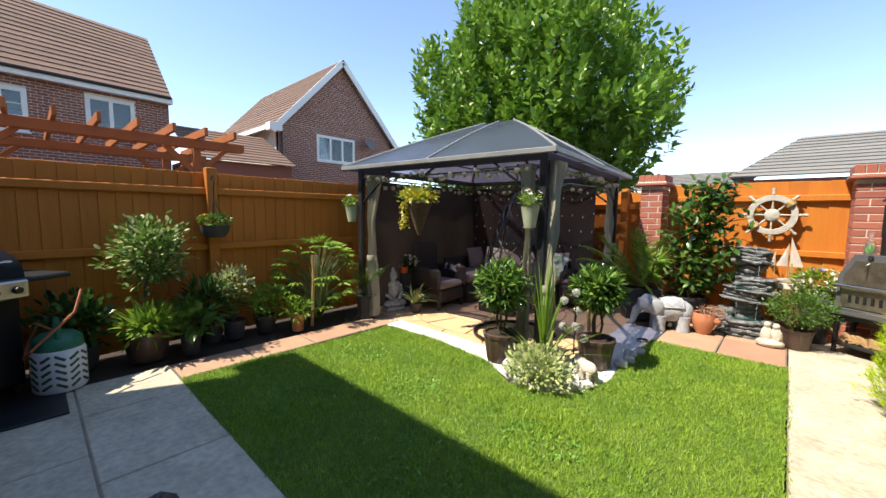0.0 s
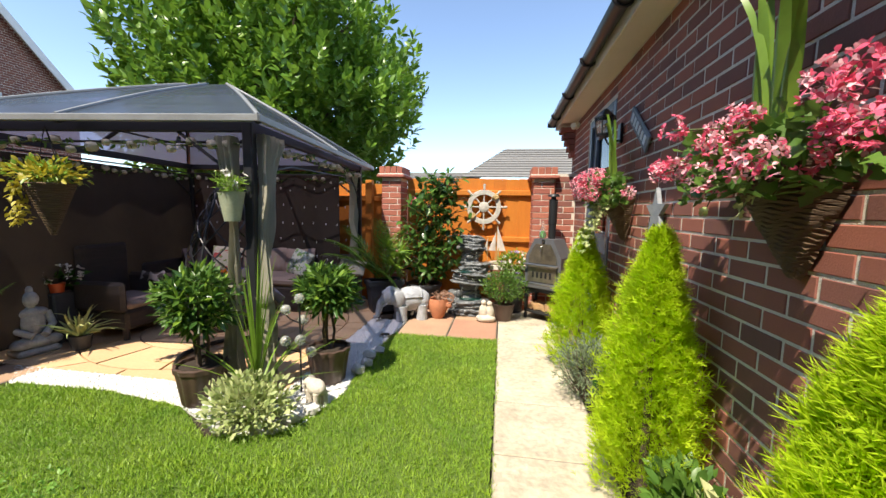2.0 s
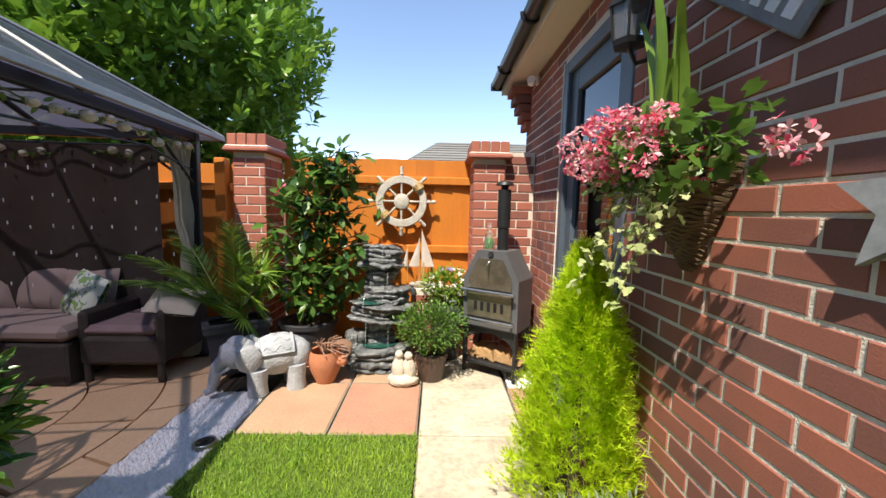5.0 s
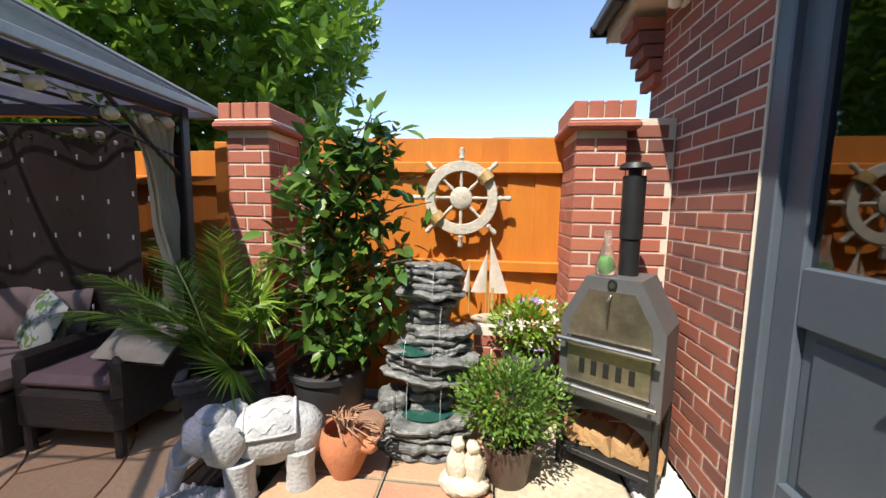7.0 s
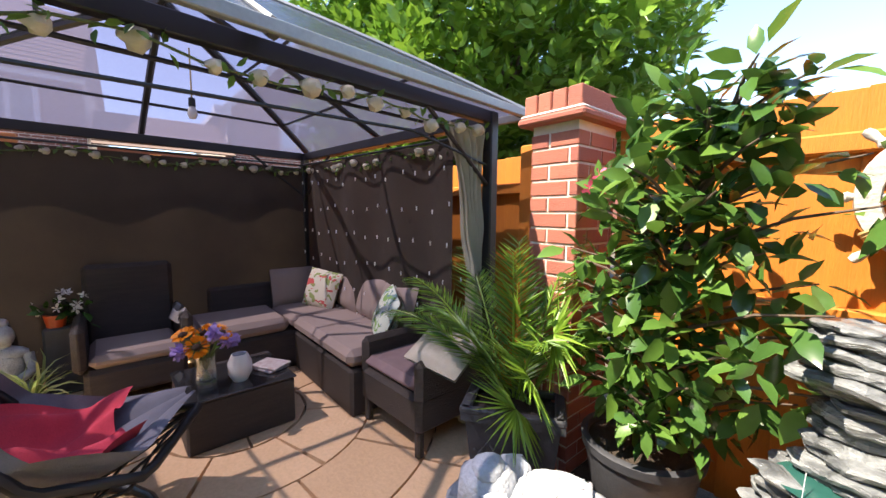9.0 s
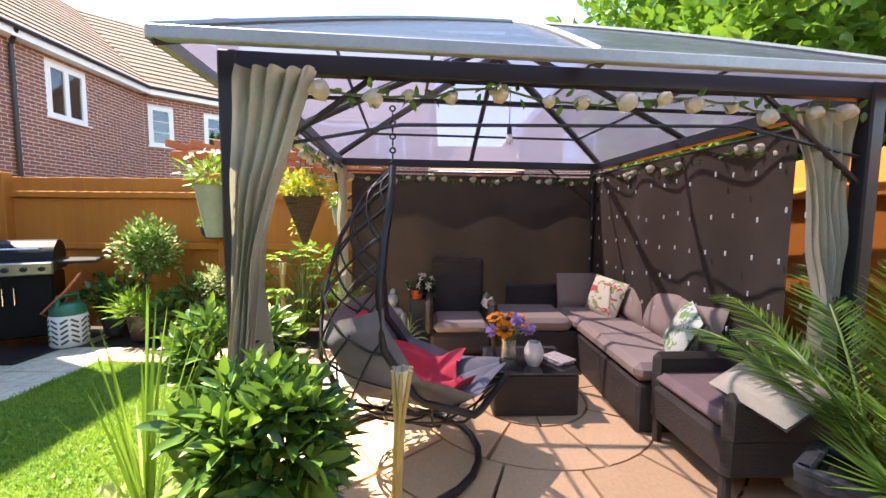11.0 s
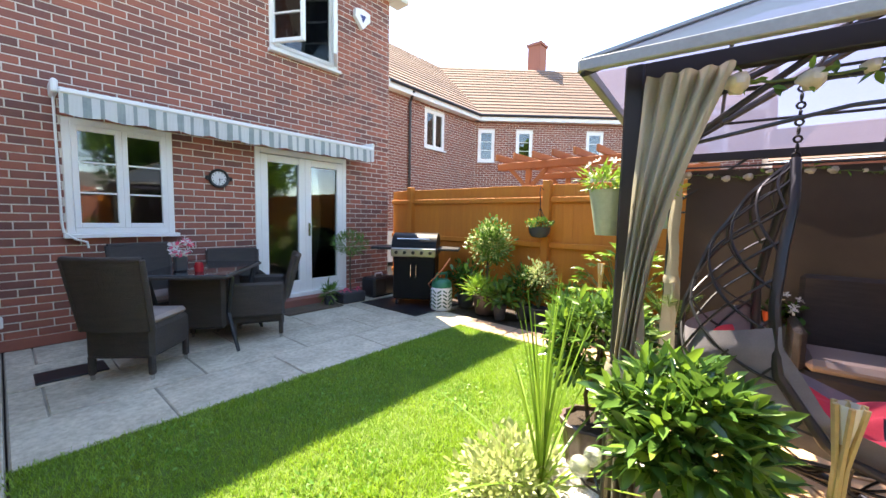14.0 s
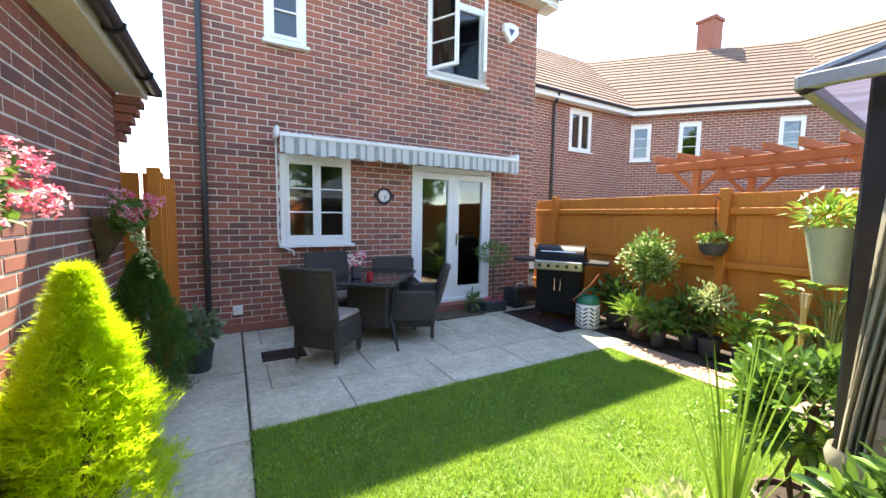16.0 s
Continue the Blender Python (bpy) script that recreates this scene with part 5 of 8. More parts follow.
sofa = thing("corner_sofa", "dark rattan corner sofa with taupe cushions", "sofa")
Build().box((-2.985, 8.66, 0.16), (1.07, 0.70, 0.32), bev=0.02).obj("base", RATTAN, sofa)
Build().box((-3.83, 8.32, 0.16), (0.62, 1.38, 0.32), bev=0.02).obj("base", RATTAN, sofa)
Build().box((-3.3, 8.95, 0.34), (1.7, 0.06, 0.62), bev=0.03).obj("backrest", RATTAN, sofa, True)
Build().box((-4.17, 8.38, 0.34), (0.06, 1.2, 0.62), bev=0.03).obj("backrest", RATTAN, sofa, True)
for c, s in (((-2.98, 8.62, 0.385), (1.05, 0.64, 0.12)), ((-3.82, 8.62, 0.385), (0.62, 0.64, 0.12)), ((-3.82, 7.95, 0.385), (0.62, 0.66, 0.12))):
    Build().box(c, s, bev=0.04).obj("seat_cushion", TAUPE, sofa, True)
for x in (-2.72, -3.1, -3.5):
    cushion(Build(), (0, 0, 0), (0.44, 0.16, 0.36), pose(x, 8.85, 0.60, -16, 0, random.uniform(-5, 5))).obj("back_cushion", TAUPE, sofa, True)
cushion(Build(), (0, 0, 0), (0.44, 0.16, 0.36), pose(-4.06, 8.5, 0.60, -14, 0, 90)).obj("back_cushion", TAUPE, sofa, True)


def print_fabric(name, base, a, b_, sc):
    m = mat(name, base, 0.85, bump=0.2, bscale=250, stain=0.08)
    nt = m.node_tree
    N, L = nt.nodes.new, nt.links.new
    bs = nt.nodes["Principled BSDF"]
    src = bs.inputs["Base Color"].links[0].from_socket
    co = N("ShaderNodeTexCoord")
    for col, s, th in ((a, sc, 0.56), (b_, sc * 1.3, 0.62)):
        nz = N("ShaderNodeTexNoise")
        nz.inputs["Scale"].default_value, nz.inputs["Detail"].default_value, nz.inputs["Distortion"].default_value = s, 1.5, 1.5
        L(co.outputs["Object"], nz.inputs["Vector"])
        g = N("ShaderNodeMath")
        g.operation = "GREATER_THAN"
        g.inputs[1].default_value = th
        L(nz.outputs["Fac"], g.inputs[0])
        mx = N("ShaderNodeMix")
        mx.data_type = "RGBA"
        mx.inputs["B"].default_value = (*col, 1)
        L(g.outputs[0], mx.inputs["Factor"])
        L(src, mx.inputs["A"])
        src = mx.outputs["Result"]
    L(src, bs.inputs["Base Color"])
    return m


for label, m, p in (("cream scatter cushion with red and green print", print_fabric("floral_print", (0.72, 0.66, 0.52), (0.30, 0.36, 0.12), (0.62, 0.10, 0.09), 9), pose(-3.74, 8.66, 0.60, -18, 6, 22)),
                    ("white scatter cushion with green leaf print", print_fabric("leaf_print", (0.62, 0.66, 0.55), (0.20, 0.36, 0.10), (0.16, 0.27, 0.26), 11), pose(-2.64, 8.70, 0.58, -24, 10, -25))):
    c = cushion(Build(), (0, 0, 0), (0.40, 0.14, 0.36), p).obj("scatter_cushion", m, None, True)
    tagged(c, label, "cushion")


def armchair(label, at, turn):
    a = thing("lounge_armchair", label, "armchair", at, turn)
    Build().box((0, 0, 0.20), (0.56, 0.54, 0.20), bev=0.03).obj("base", RATTAN, a, True)
    Build().box((0, 0.28, 0.62), (0.54, 0.07, 0.62), bev=0.03).obj("backrest", RATTAN, a, True)
    for s in (-1, 1):
        Build().box((s * 0.29, 0.0, 0.44), (0.07, 0.56, 0.30), bev=0.03).obj("armrest", RATTAN, a, True)
        for y in (-0.23, 0.25):
            Build().box((s * 0.26, y, 0.09), (0.05, 0.05, 0.18), bev=0.01).obj("leg", RATTAN, a)
    Build().box((0, -0.02, 0.345), (0.5, 0.5, 0.09), bev=0.035).obj("cushion", TAUPE, a, True)
    return a


armchair("dark rattan armchair with a high woven back", (-3.80, 7.27, 0), 92)
ott = thing("rattan_chair", "low rattan chair with cushion beside the palm", "chair", (-2.13, 8.67, 0), 2)
Build().box((0, 0, 0.25), (0.6, 0.6, 0.22), bev=0.03).obj("base", RATTAN, ott, True)
Build().box((0.0, 0.28, 0.5), (0.6, 0.07, 0.4), bev=0.03).obj("backrest", RATTAN, ott, True)
for sx in (-1, 1):
    Build().box((sx * 0.27, 0.0, 0.43), (0.07, 0.6, 0.24), bev=0.03).obj("armrest", RATTAN, ott, True)
Build().box((-0.02, -0.03, 0.395), (0.52, 0.52, 0.08), bev=0.035).obj("cushion", mat("mauve_cushion", (0.24, 0.16, 0.16), 0.9, bump=0.25, bscale=260), ott, True)
for x in (-0.26, 0.26):
    for y in (-0.26, 0.26):
        Build().box((x, y, 0.08), (0.045, 0.045, 0.16), bev=0.01).obj("leg", RATTAN, ott)
bl = cushion(Build(), (0, 0, 0), (0.36, 0.12, 0.28), pose(-1.83, 8.56, 0.58, -62, 8, 14)).obj("beige_cushion", mat("beige_linen", (0.52, 0.47, 0.38), 0.9, bump=0.3, bscale=200), None, True)
tagged(bl, "plain beige linen cushion on the rattan chair", "cushion")
th = Build().sheet(lambda u, v: (-3.90 + 0.28 * u, 7.50 + 0.10 * v + 0.03 * math.sin(9 * u), 0.60 - 0.22 * abs(v - 0.4) + 0.02 * math.sin(14 * u + 5 * v)), 16, 12).obj("throw", mat("grey_throw", (0.36, 0.33, 0.32), 0.95, bump=0.4, bscale=150), None, True)
tagged(th, "grey knitted throw over the armchair arm", "throw")

ct = thing("coffee_table", "dark rattan box coffee table with glass top", "coffee table", (-2.92, 7.73, 0), 2)
Build().box((0, 0, 0.145), (0.54, 0.58, 0.29), bev=0.012).obj("body", RATTAN, ct)
Build().box((0, 0, 0.298), (0.56, 0.60, 0.012), bev=0.004).obj("top", TOPGLASS, ct)

fv = thing("sunflower_vase", "glass vase of sunflowers and purple blooms", "vase", (-2.84, 7.58, 0.304))
Build().lathe([(0.0, 0.004), (0.05, 0.004), (0.056, 0.05), (0.05, 0.15), (0.056, 0.18), (0.052, 0.18), (0.046, 0.15), (0.05, 0.05), (0.0, 0.012)], n=20).obj("vase", CLEAR, fv, True)
s = Build()
for i in range(16):
    a = i * 2.4
    s.tube([(0.03 * math.cos(a), 0.03 * math.sin(a), 0.015), (-0.03 * math.cos(a), -0.03 * math.sin(a), 0.17), (-0.1 * math.cos(a), -0.1 * math.sin(a), 0.30)], 0.004, 5)
s.obj("stem", STEM, fv)
ORANGE = leafy("sunflower_petal", (0.85, 0.32, 0.01), (0.75, 0.22, 0.01), 0.6, 0.3)
PURPLE = leafy("purple_petal", (0.33, 0.24, 0.62), (0.42, 0.30, 0.60), 0.6, 0.3)
pet = []
for c, ax in (((0.09, -0.05, 0.27), (0.9, -0.2, 0.3)), ((-0.02, -0.1, 0.32), (0.2, -0.4, 0.9)), ((0.03, 0.08, 0.31), (0.5, 0.4, 0.8)), ((-0.08, 0.0, 0.3), (-0.6, -0.5, 0.6))):
    ax = Vector(ax).normalized()
    u = ax.orthogonal().normalized()
    w = ax.cross(u)
    for k in range(22):
        a = k * 0.2856
        o = math.cos(a) * u + math.sin(a) * w
        pet.append((Vector(c) + o * 0.022, o + 0.25 * ax, 0.042))
    Build().ball(c, (0.026, 0.026, 0.02), n=12).obj("flower_eye", mat("flower_eye", (0.05, 0.025, 0.012), 0.9, bump=0.8), fv, True)
leaves("sunflower_petals", pet, "petal", ORANGE, fv)
pp = []
for c in ((0.07, 0.1, 0.27), (0.05, -0.13, 0.25), (-0.1, 0.08, 0.29), (0.0, 0.15, 0.24), (0.12, 0.03, 0.34)):
    pp += [(Vector(c) + unit() * 0.012, unit(), 0.045) for i in range(40)]
leaves("purple_blooms", pp, "petal", PURPLE, fv)
leaves("foliage", bush(60, (0, 0, 0.24), (0.1, 0.1, 0.06), 0.07), "lance", LEAF_MID, fv)
wv = Build().lathe([(0.0, 0.0), (0.04, 0.0), (0.066, 0.05), (0.068, 0.11), (0.045, 0.165), (0.038, 0.165), (0.05, 0.1), (0.0, 0.03)], (-2.80, 7.75, 0.304), 24).obj("white_vase", WHITE, None, True)
tagged(wv, "rounded white ceramic lantern vase on the table", "vase")
mg = thing("magazine", "stack of two magazines on the glass table", "magazine", (-2.88, 7.94, 0.304), 25)
Build().box((0, 0, 0.008), (0.2, 0.15, 0.014), bev=0.003).obj("magazine_pages", mat("magazine_cover", (0.45, 0.42, 0.42), 0.4, (0.16, 0.12, 0.13), scale=25), mg)
Build().box((0.008, 0.006, 0.023), (0.2, 0.15, 0.014), bev=0.003, mx=pose(0, 0, 0, 0, 0, 7)).obj("magazine_pages", mat("magazine_cover_red", (0.62, 0.60, 0.58), 0.4, (0.35, 0.22, 0.2), scale=30), mg)

# hanging egg chair
egg = thing("egg_chair", "black woven hanging egg chair with grey cushion", "hanging chair", (-2.235, 6.86, 0), 7)


def eggp(s_, u):
    rim = [(0.0, -0.03, 1.60), (0.13, -0.04, 1.42), (0.23, -0.075, 1.2), (0.31, -0.095, 0.98), (0.37, -0.075, 0.72), (0.40, 0.09, 0.47), (0.34, 0.38, 0.36), (0.0, 0.62, 0.43)]
    spine = [(-0.03, 1.60), (-0.17, 1.46), (-0.31, 1.22), (-0.40, 0.92), (-0.42, 0.58), (-0.28, 0.32), (0.12, 0.22), (0.62, 0.43)]
    t = s_ * 7
    i = min(6, int(t))
    f = t - i
    r = [a + (b - a) * f for a, b in zip(rim[i], rim[i + 1])]
    c = [a + (b - a) * f for a, b in zip(spine[i], spine[i + 1])]
    k = 1 - math.cos(u * math.pi / 2)
    return Vector((0.84 * r[0] * math.sin(u * math.pi / 2), c[0] + (r[1] - c[0]) * k, c[1] + (r[2] - c[1]) * k))


w = Build()
for d in (-1, 1):
    for k in range(-9, 22, 2):
        pts = []
        for q in range(41):
            u = -1 + 2 * q / 40
            s_ = (k / 20) + d * u * 0.22 + 0.22
            if 0.02 < s_ < 0.99:
                pts.append(eggp(s_, u))
        if len(pts) > 2:
            w.tube(pts, 0.0065, 5)
tagged(w.obj("wicker", BLACK, egg, True), kind="stuff")
r = Build()
for sgn in (-1, 1):
    r.tube([eggp(i / 40, sgn) for i in range(41)], 0.02, 8)
r.tube([eggp(i / 40, 0) for i in range(41)], 0.012, 6)
r.obj("rim", BLACK, egg, True)
c = Build()
for i in range(9):
    c.lathe([(0.014 + 0.005 * math.cos(a), 0.005 * math.sin(a)) for a in [k * math.pi / 3 for k in range(7)]], n=8, mx=pose(0, -0.03, 1.615 + i * 0.036, 90 if i % 2 else 0, 90 if i % 2 == 0 else 0, 0))
c.obj("chain", METAL, egg, True)
GREYC = mat("slate_grey_cushion", (0.17, 0.165, 0.19), 0.9, bump=0.25, bscale=220)
Build().sheet(lambda u, v: tuple(eggp(0.52 + 0.46 * v, (2 * u - 1) * 0.98) + Vector((0, 0.02, 0.10 + 0.035 * abs(math.sin(u * 9)) * abs(math.sin(v * 9))))), 40, 40).obj("cushion", GREYC, egg, True)
cushion(Build(), (0, -0.22, 0.50), (0.44, 0.18, 0.24), pose(0, 0, 0, -10, 0, 0)).obj("cushion", mat("pale_grey_cushion", (0.42, 0.41, 0.43), 0.9, bump=0.2), egg, True)
RED = mat("red_throw", (0.72, 0.07, 0.10), 0.9, (0.55, 0.04, 0.07), scale=6, bump=0.3, bscale=200)
thr = Build().sheet(lambda u, v: tuple(pose(-2.235, 6.86, 0, 0, 0, 7) @ (eggp(0.60 + 0.31 * v, (2 * u - 1) * 0.70 + 0.08 * math.sin(v * 6)) + Vector((0, 0.02, 0.165 + 0.025 * math.sin(u * 19 + v * 7) + 0.025 * math.sin(v * 15 - 5 * u) + 0.02 * noise.noise(Vector((u * 6, v * 6, 1.0))) + 0.05 * v * (1 - v))))), 50, 40).obj("red_throw", RED, None, True)
tagged(thr, "crumpled red throw on the egg chair", "throw")
st = thing("chair_base", "curved black steel foot under the egg chair", "stand", (-2.235, 6.86, 0.004), 7)
Build().tube([(0.45 * math.cos(a), 0.45 * math.sin(a), 0.022) for a in [0.4 + i * 0.28 for i in range(20)]], 0.02, 8).obj("ring", BLACK, st, True)

# garlands, bulb and light net
ROSE = mat("cream_rose", (0.80, 0.74, 0.60), 0.7, sub=0.3)
rose = Build().ball((0, 0, 0), (0.034, 0.034, 0.028), n=10, rough=0.5, freq=4).mesh("rose", ROSE, True)
ga = thing("rose_garland", "cream artificial rose garland along the canopy rails", "garland", (GX, GYC, 0), GT)
lf = []
for (xa, ya), (xb, yb), n_, zz in (((-1.2, -1.3), (-1.2, 1.3), 19, 1.76), ((-1.15, 1.32), (1.15, 1.32), 18, 1.76), ((1.24, -1.25), (1.24, 1.25), 15, 1.83), ((-1.15, -1.34), (1.15, -1.34), 16, 1.80)):
    rp = []
    for i in range(n_ * 2 + 1):
        t = i / (n_ * 2)
        p = Vector((xa + (xb - xa) * t, ya + (yb - ya) * t, zz - 0.04 * abs(math.sin(t * 9)) + random.uniform(-0.012, 0.012)))
        rp.append(p)
        if i % 2:
            o = new("rose", rose)
            o.parent = ga
            o.matrix_local = Matrix.Translation(p + rv(0.025)) @ Matrix.Scale(random.uniform(0.75, 1.25), 4)
        lf += [(p + rv(0.02), unit(), 0.05) for k in range(3)]
    Build().tube(rp, 0.005, 5).obj("cord", STEM, ga)
leaves("garland_leaves", lf, "oval", LEAF_MID, ga)
nl = thing("net_lights", "net of small white fairy lights on the screen", "fairy lights", (GX, GYC, 0), GT)
d = Build()
for j in range(6):
    for i in range(15):
        x, z = -1.1 + i * 0.155 + random.uniform(-0.03, 0.03), 0.42 + j * 0.235 + random.uniform(-0.03, 0.03)
        d.box((x, PY - 0.07, z), (0.009, 0.009, 0.03), bev=0.002)
d.obj("bulbs", mat("led_drop", (0.85, 0.85, 0.88), 0.3), nl)
tagged(nl.children[0], kind="stuff")
bb = thing("pendant_bulb", "bare pendant bulb on a twisted cord", "lamp", (-3.46, 7.66, 2.0))
Build().tube([(0, 0, 0.1), (0.004, 0, 0.25), (0, 0, 0.43)], 0.005, 6).obj("cord", BAMBOO, bb)
Build().lathe([(0.0, 0.045), (0.022, 0.045), (0.02, 0.1), (0, 0.11)]).obj("socket", BLACK, bb, True)
Build().lathe([(0.0, -0.04), (0.02, -0.034), (0.031, -0.008), (0.024, 0.03), (0.014, 0.048)]).obj("bulb", WHITE, bb, True)

# ---- below the back fence ----
# stone elephant, trunk towards the canopy
el = thing("stone_elephant", "pale grey cast stone elephant ornament", "ornament", (-1.03, 8.36, 0), 28)
el.scale = (0.86, 0.86, 0.76)
b = Build()
b.ball((0.07, 0, 0.325), (0.25, 0.155, 0.19), n=24, rough=0.08)
b.ball((0.2, 0, 0.3), (0.14, 0.14, 0.17), n=18, rough=0.08)
b.ball((-0.24, 0, 0.39), (0.14, 0.125, 0.14), n=18, rough=0.12)
b.ball((-0.24, 0, 0.49), (0.08, 0.09, 0.06), n=12, rough=0.1)
b.tube([(-0.30, 0, 0.38), (-0.38, 0, 0.29), (-0.41, 0, 0.17), (-0.43, 0, 0.08), (-0.48, 0, 0.06)], [0.07, 0.055, 0.045, 0.036, 0.028], 12)
for x in (-0.1, 0.2):
    for y in (-0.085, 0.085):
        b.tube([(x, y, 0.24), (x, y, 0.1), (x, y, 0.03), (x, y, 0.0)], [0.085, 0.074, 0.08, 0.082], 12)
b.tube([(0.3, 0, 0.38), (0.33, 0, 0.28), (0.32, 0, 0.16)], [0.016, 0.014, 0.02], 8)
b.obj("body", STONE, el, True)
for s in (-1, 1):
    Build().ball((-0.16, s * 0.135, 0.37), (0.10, 0.028, 0.13), n=14, rough=0.2).obj("ear", STONE, el, True)
    Build().tube([(-0.29, s * 0.06, 0.29), (-0.36, s * 0.075, 0.25), (-0.4, s * 0.07, 0.26)], [0.016, 0.012, 0.004], 8).obj("tusk", STONE, el, True)
def saddle(u, v, lift=0.008):
    x, w_ = -0.08 + 0.26 * u, -1.25 + 2.5 * v
    k = math.sqrt(max(0.05, 1 - ((x - 0.07) / 0.25) ** 2))
    return (x, (0.155 * k + lift) * math.sin(w_), 0.325 + (0.19 * k + lift) * math.cos(w_))


cloth = Build().sheet(lambda u, v: saddle(u, v, 0.012), 14, 22)
for e in (0.0, 1.0):
    cloth.tube([saddle(e, i / 20, 0.013) for i in range(21)], 0.009, 6).tube([saddle(i / 12, e, 0.013) for i in range(13)], 0.009, 6)
for j in range(5):
    cloth.tube([saddle(0.1 + 0.8 * i / 12, (j + 0.5 + 0.25 * math.sin(i * 1.05)) / 5, 0.012) for i in range(13)], 0.006, 6)
cloth.obj("carved_blanket", STONE, el, True)

# square pot with palms
pp = thing("potted_palm", "feathery palm in a square dark grey planter", "palm", (-1.43, 8.68, 0), 4)
b = Build()
for h0, h1, w0, w1 in ((0, 0.31, 0.34, 0.42), (0.31, 0.36, 0.46, 0.46)):
    vs = [(sx * w / 2, sy * w / 2, z) for z, w in ((h0, w0), (h1, w1)) for sx, sy in ((-1, -1), (1, -1), (1, 1), (-1, 1))]
    b.add(vs, [(0, 1, 5, 4), (1, 2, 6, 5), (2, 3, 7, 6), (3, 0, 4, 7), (3, 2, 1, 0)] + ([(4, 5, 6, 7)] if h1 < 0.35 else []))
for a, c in (((-0.21, 0), (0.05, 0.46)), ((0.21, 0), (0.05, 0.46)), ((0, -0.21), (0.46, 0.05)), ((0, 0.21), (0.46, 0.05))):
    b.box((a[0], a[1], 0.355), (c[0], c[1], 0.03), bev=0.008)
for k in range(9):
    x = -0.15 + k * 0.0375
    for s in (-1, 1):
        b.box((0, 0, 0), (0.012, 0.008, 0.06), bev=0.003, mx=pose(x, -0.198, 0.16 + 0.05 * math.sin(k * 1.3), -7, 40 * s, 0))
tub = pose(0, 0, 0, 0, 0, 30) @ Matrix.Diagonal((1.04, 0.62, 1.14, 1))
b.obj("planter", POTGREY, pp).matrix_local = tub
Build().box((0, 0, 0.32), (0.38, 0.38, 0.02), bev=0).obj("soil", SOIL, pp).matrix_local = tub


def frond(base, tip_dir, length, droop, n, leaf, out, rach):
    """One arching feather frond: leaflets into out, its rib into rach."""
    d = Vector(tip_dir).normalized()
    side = d.cross(Vector((0, 0, 1))).normalized()
    pts = []
    for i in range(n + 1):
        t = i / n
        p = Vector(base) + d * length * t + Vector((0, 0, -droop * length * t * t))
        pts.append(p)
    rach.tube(pts[::3] + [pts[-1]], [0.008 * (1 - 0.7 * i / (len(pts[::3]))) for i in range(len(pts[::3]) + 1)], 5)
    for i in range(2, n + 1):
        t = i / n
        tan = (pts[i] - pts[i - 1]).normalized()
        for s in (-1, 1):
            out.append((pts[i], side * s * (1 - 0.5 * t) + tan * 0.75 + Vector((0, 0, 0.15 - 0.35 * t)) + rv(0.06), leaf * (0.55 + 0.8 * math.sin(math.pi * min(1, t * 0.9 + 0.1))) * 0.75))


out, rach = [], Build()
for i, (dx, dy, dz, ln, dr) in enumerate(((-1, -0.25, 0.75, 0.85, 0.35), (-0.8, 0.2, 1.0, 0.9, 0.3), (-0.95, -0.5, 0.35, 0.75, 0.35), (-0.5, -0.8, 0.9, 0.7, 0.4), (0.1, -0.4, 1.2, 0.75, 0.25), (0.5, -0.5, 0.9, 0.6, 0.45), (0.2, 0.3, 1.2, 0.8, 0.2), (-0.3, 0.1, 1.3, 0.8, 0.25), (0.6, 0.1, 0.8, 0.55, 0.4), (-1.1, 0.0, 0.2, 0.7, 0.3))):
    frond((0.02 * i - 0.1, 0.02, 0.42), (dx, dy + 0.2, dz + 0.62), ln * 1.32, dr * 1.0, 48, 0.21, out, rach)
LEAVES["leaflet"] = ([(0, 0, 0), (-0.034, 0.3, 0.01), (0, 0.3, -0.012), (0.034, 0.3, 0.01), (0, 1, -0.1)], [(0, 2, 1), (0, 3, 2), (1, 2, 4), (2, 3, 4)])
leaves("palm_leaflets", out, "leaflet", [LEAF_MID, LEAF_BRIGHT], pp, [random.random() < 0.5 for i in out])
rach.obj("rib", LEAF_BRIGHT, pp)
fan = []
for c, ax in (((0.16, -0.12, 0.62), (0.5, -0.8, 0.4)), ((0.2, 0.0, 0.8), (0.6, -0.4, 0.6)), ((0.12, -0.16, 0.48), (0.4, -0.9, 0.0)), ((0.05, -0.05, 0.85), (0, -0.6, 0.8))):
    ax = Vector(ax).normalized()
    u = ax.orthogonal().normalized()
    w_ = ax.cross(u)
    for k in range(26):
        a = -2.2 + k * 0.17
        fan.append((c, math.cos(a) * ax + math.sin(a) * w_ + 0.15 * u, 0.26))
leaves("fan_leaves", fan, "leaflet", LEAF_BRIGHT, pp)

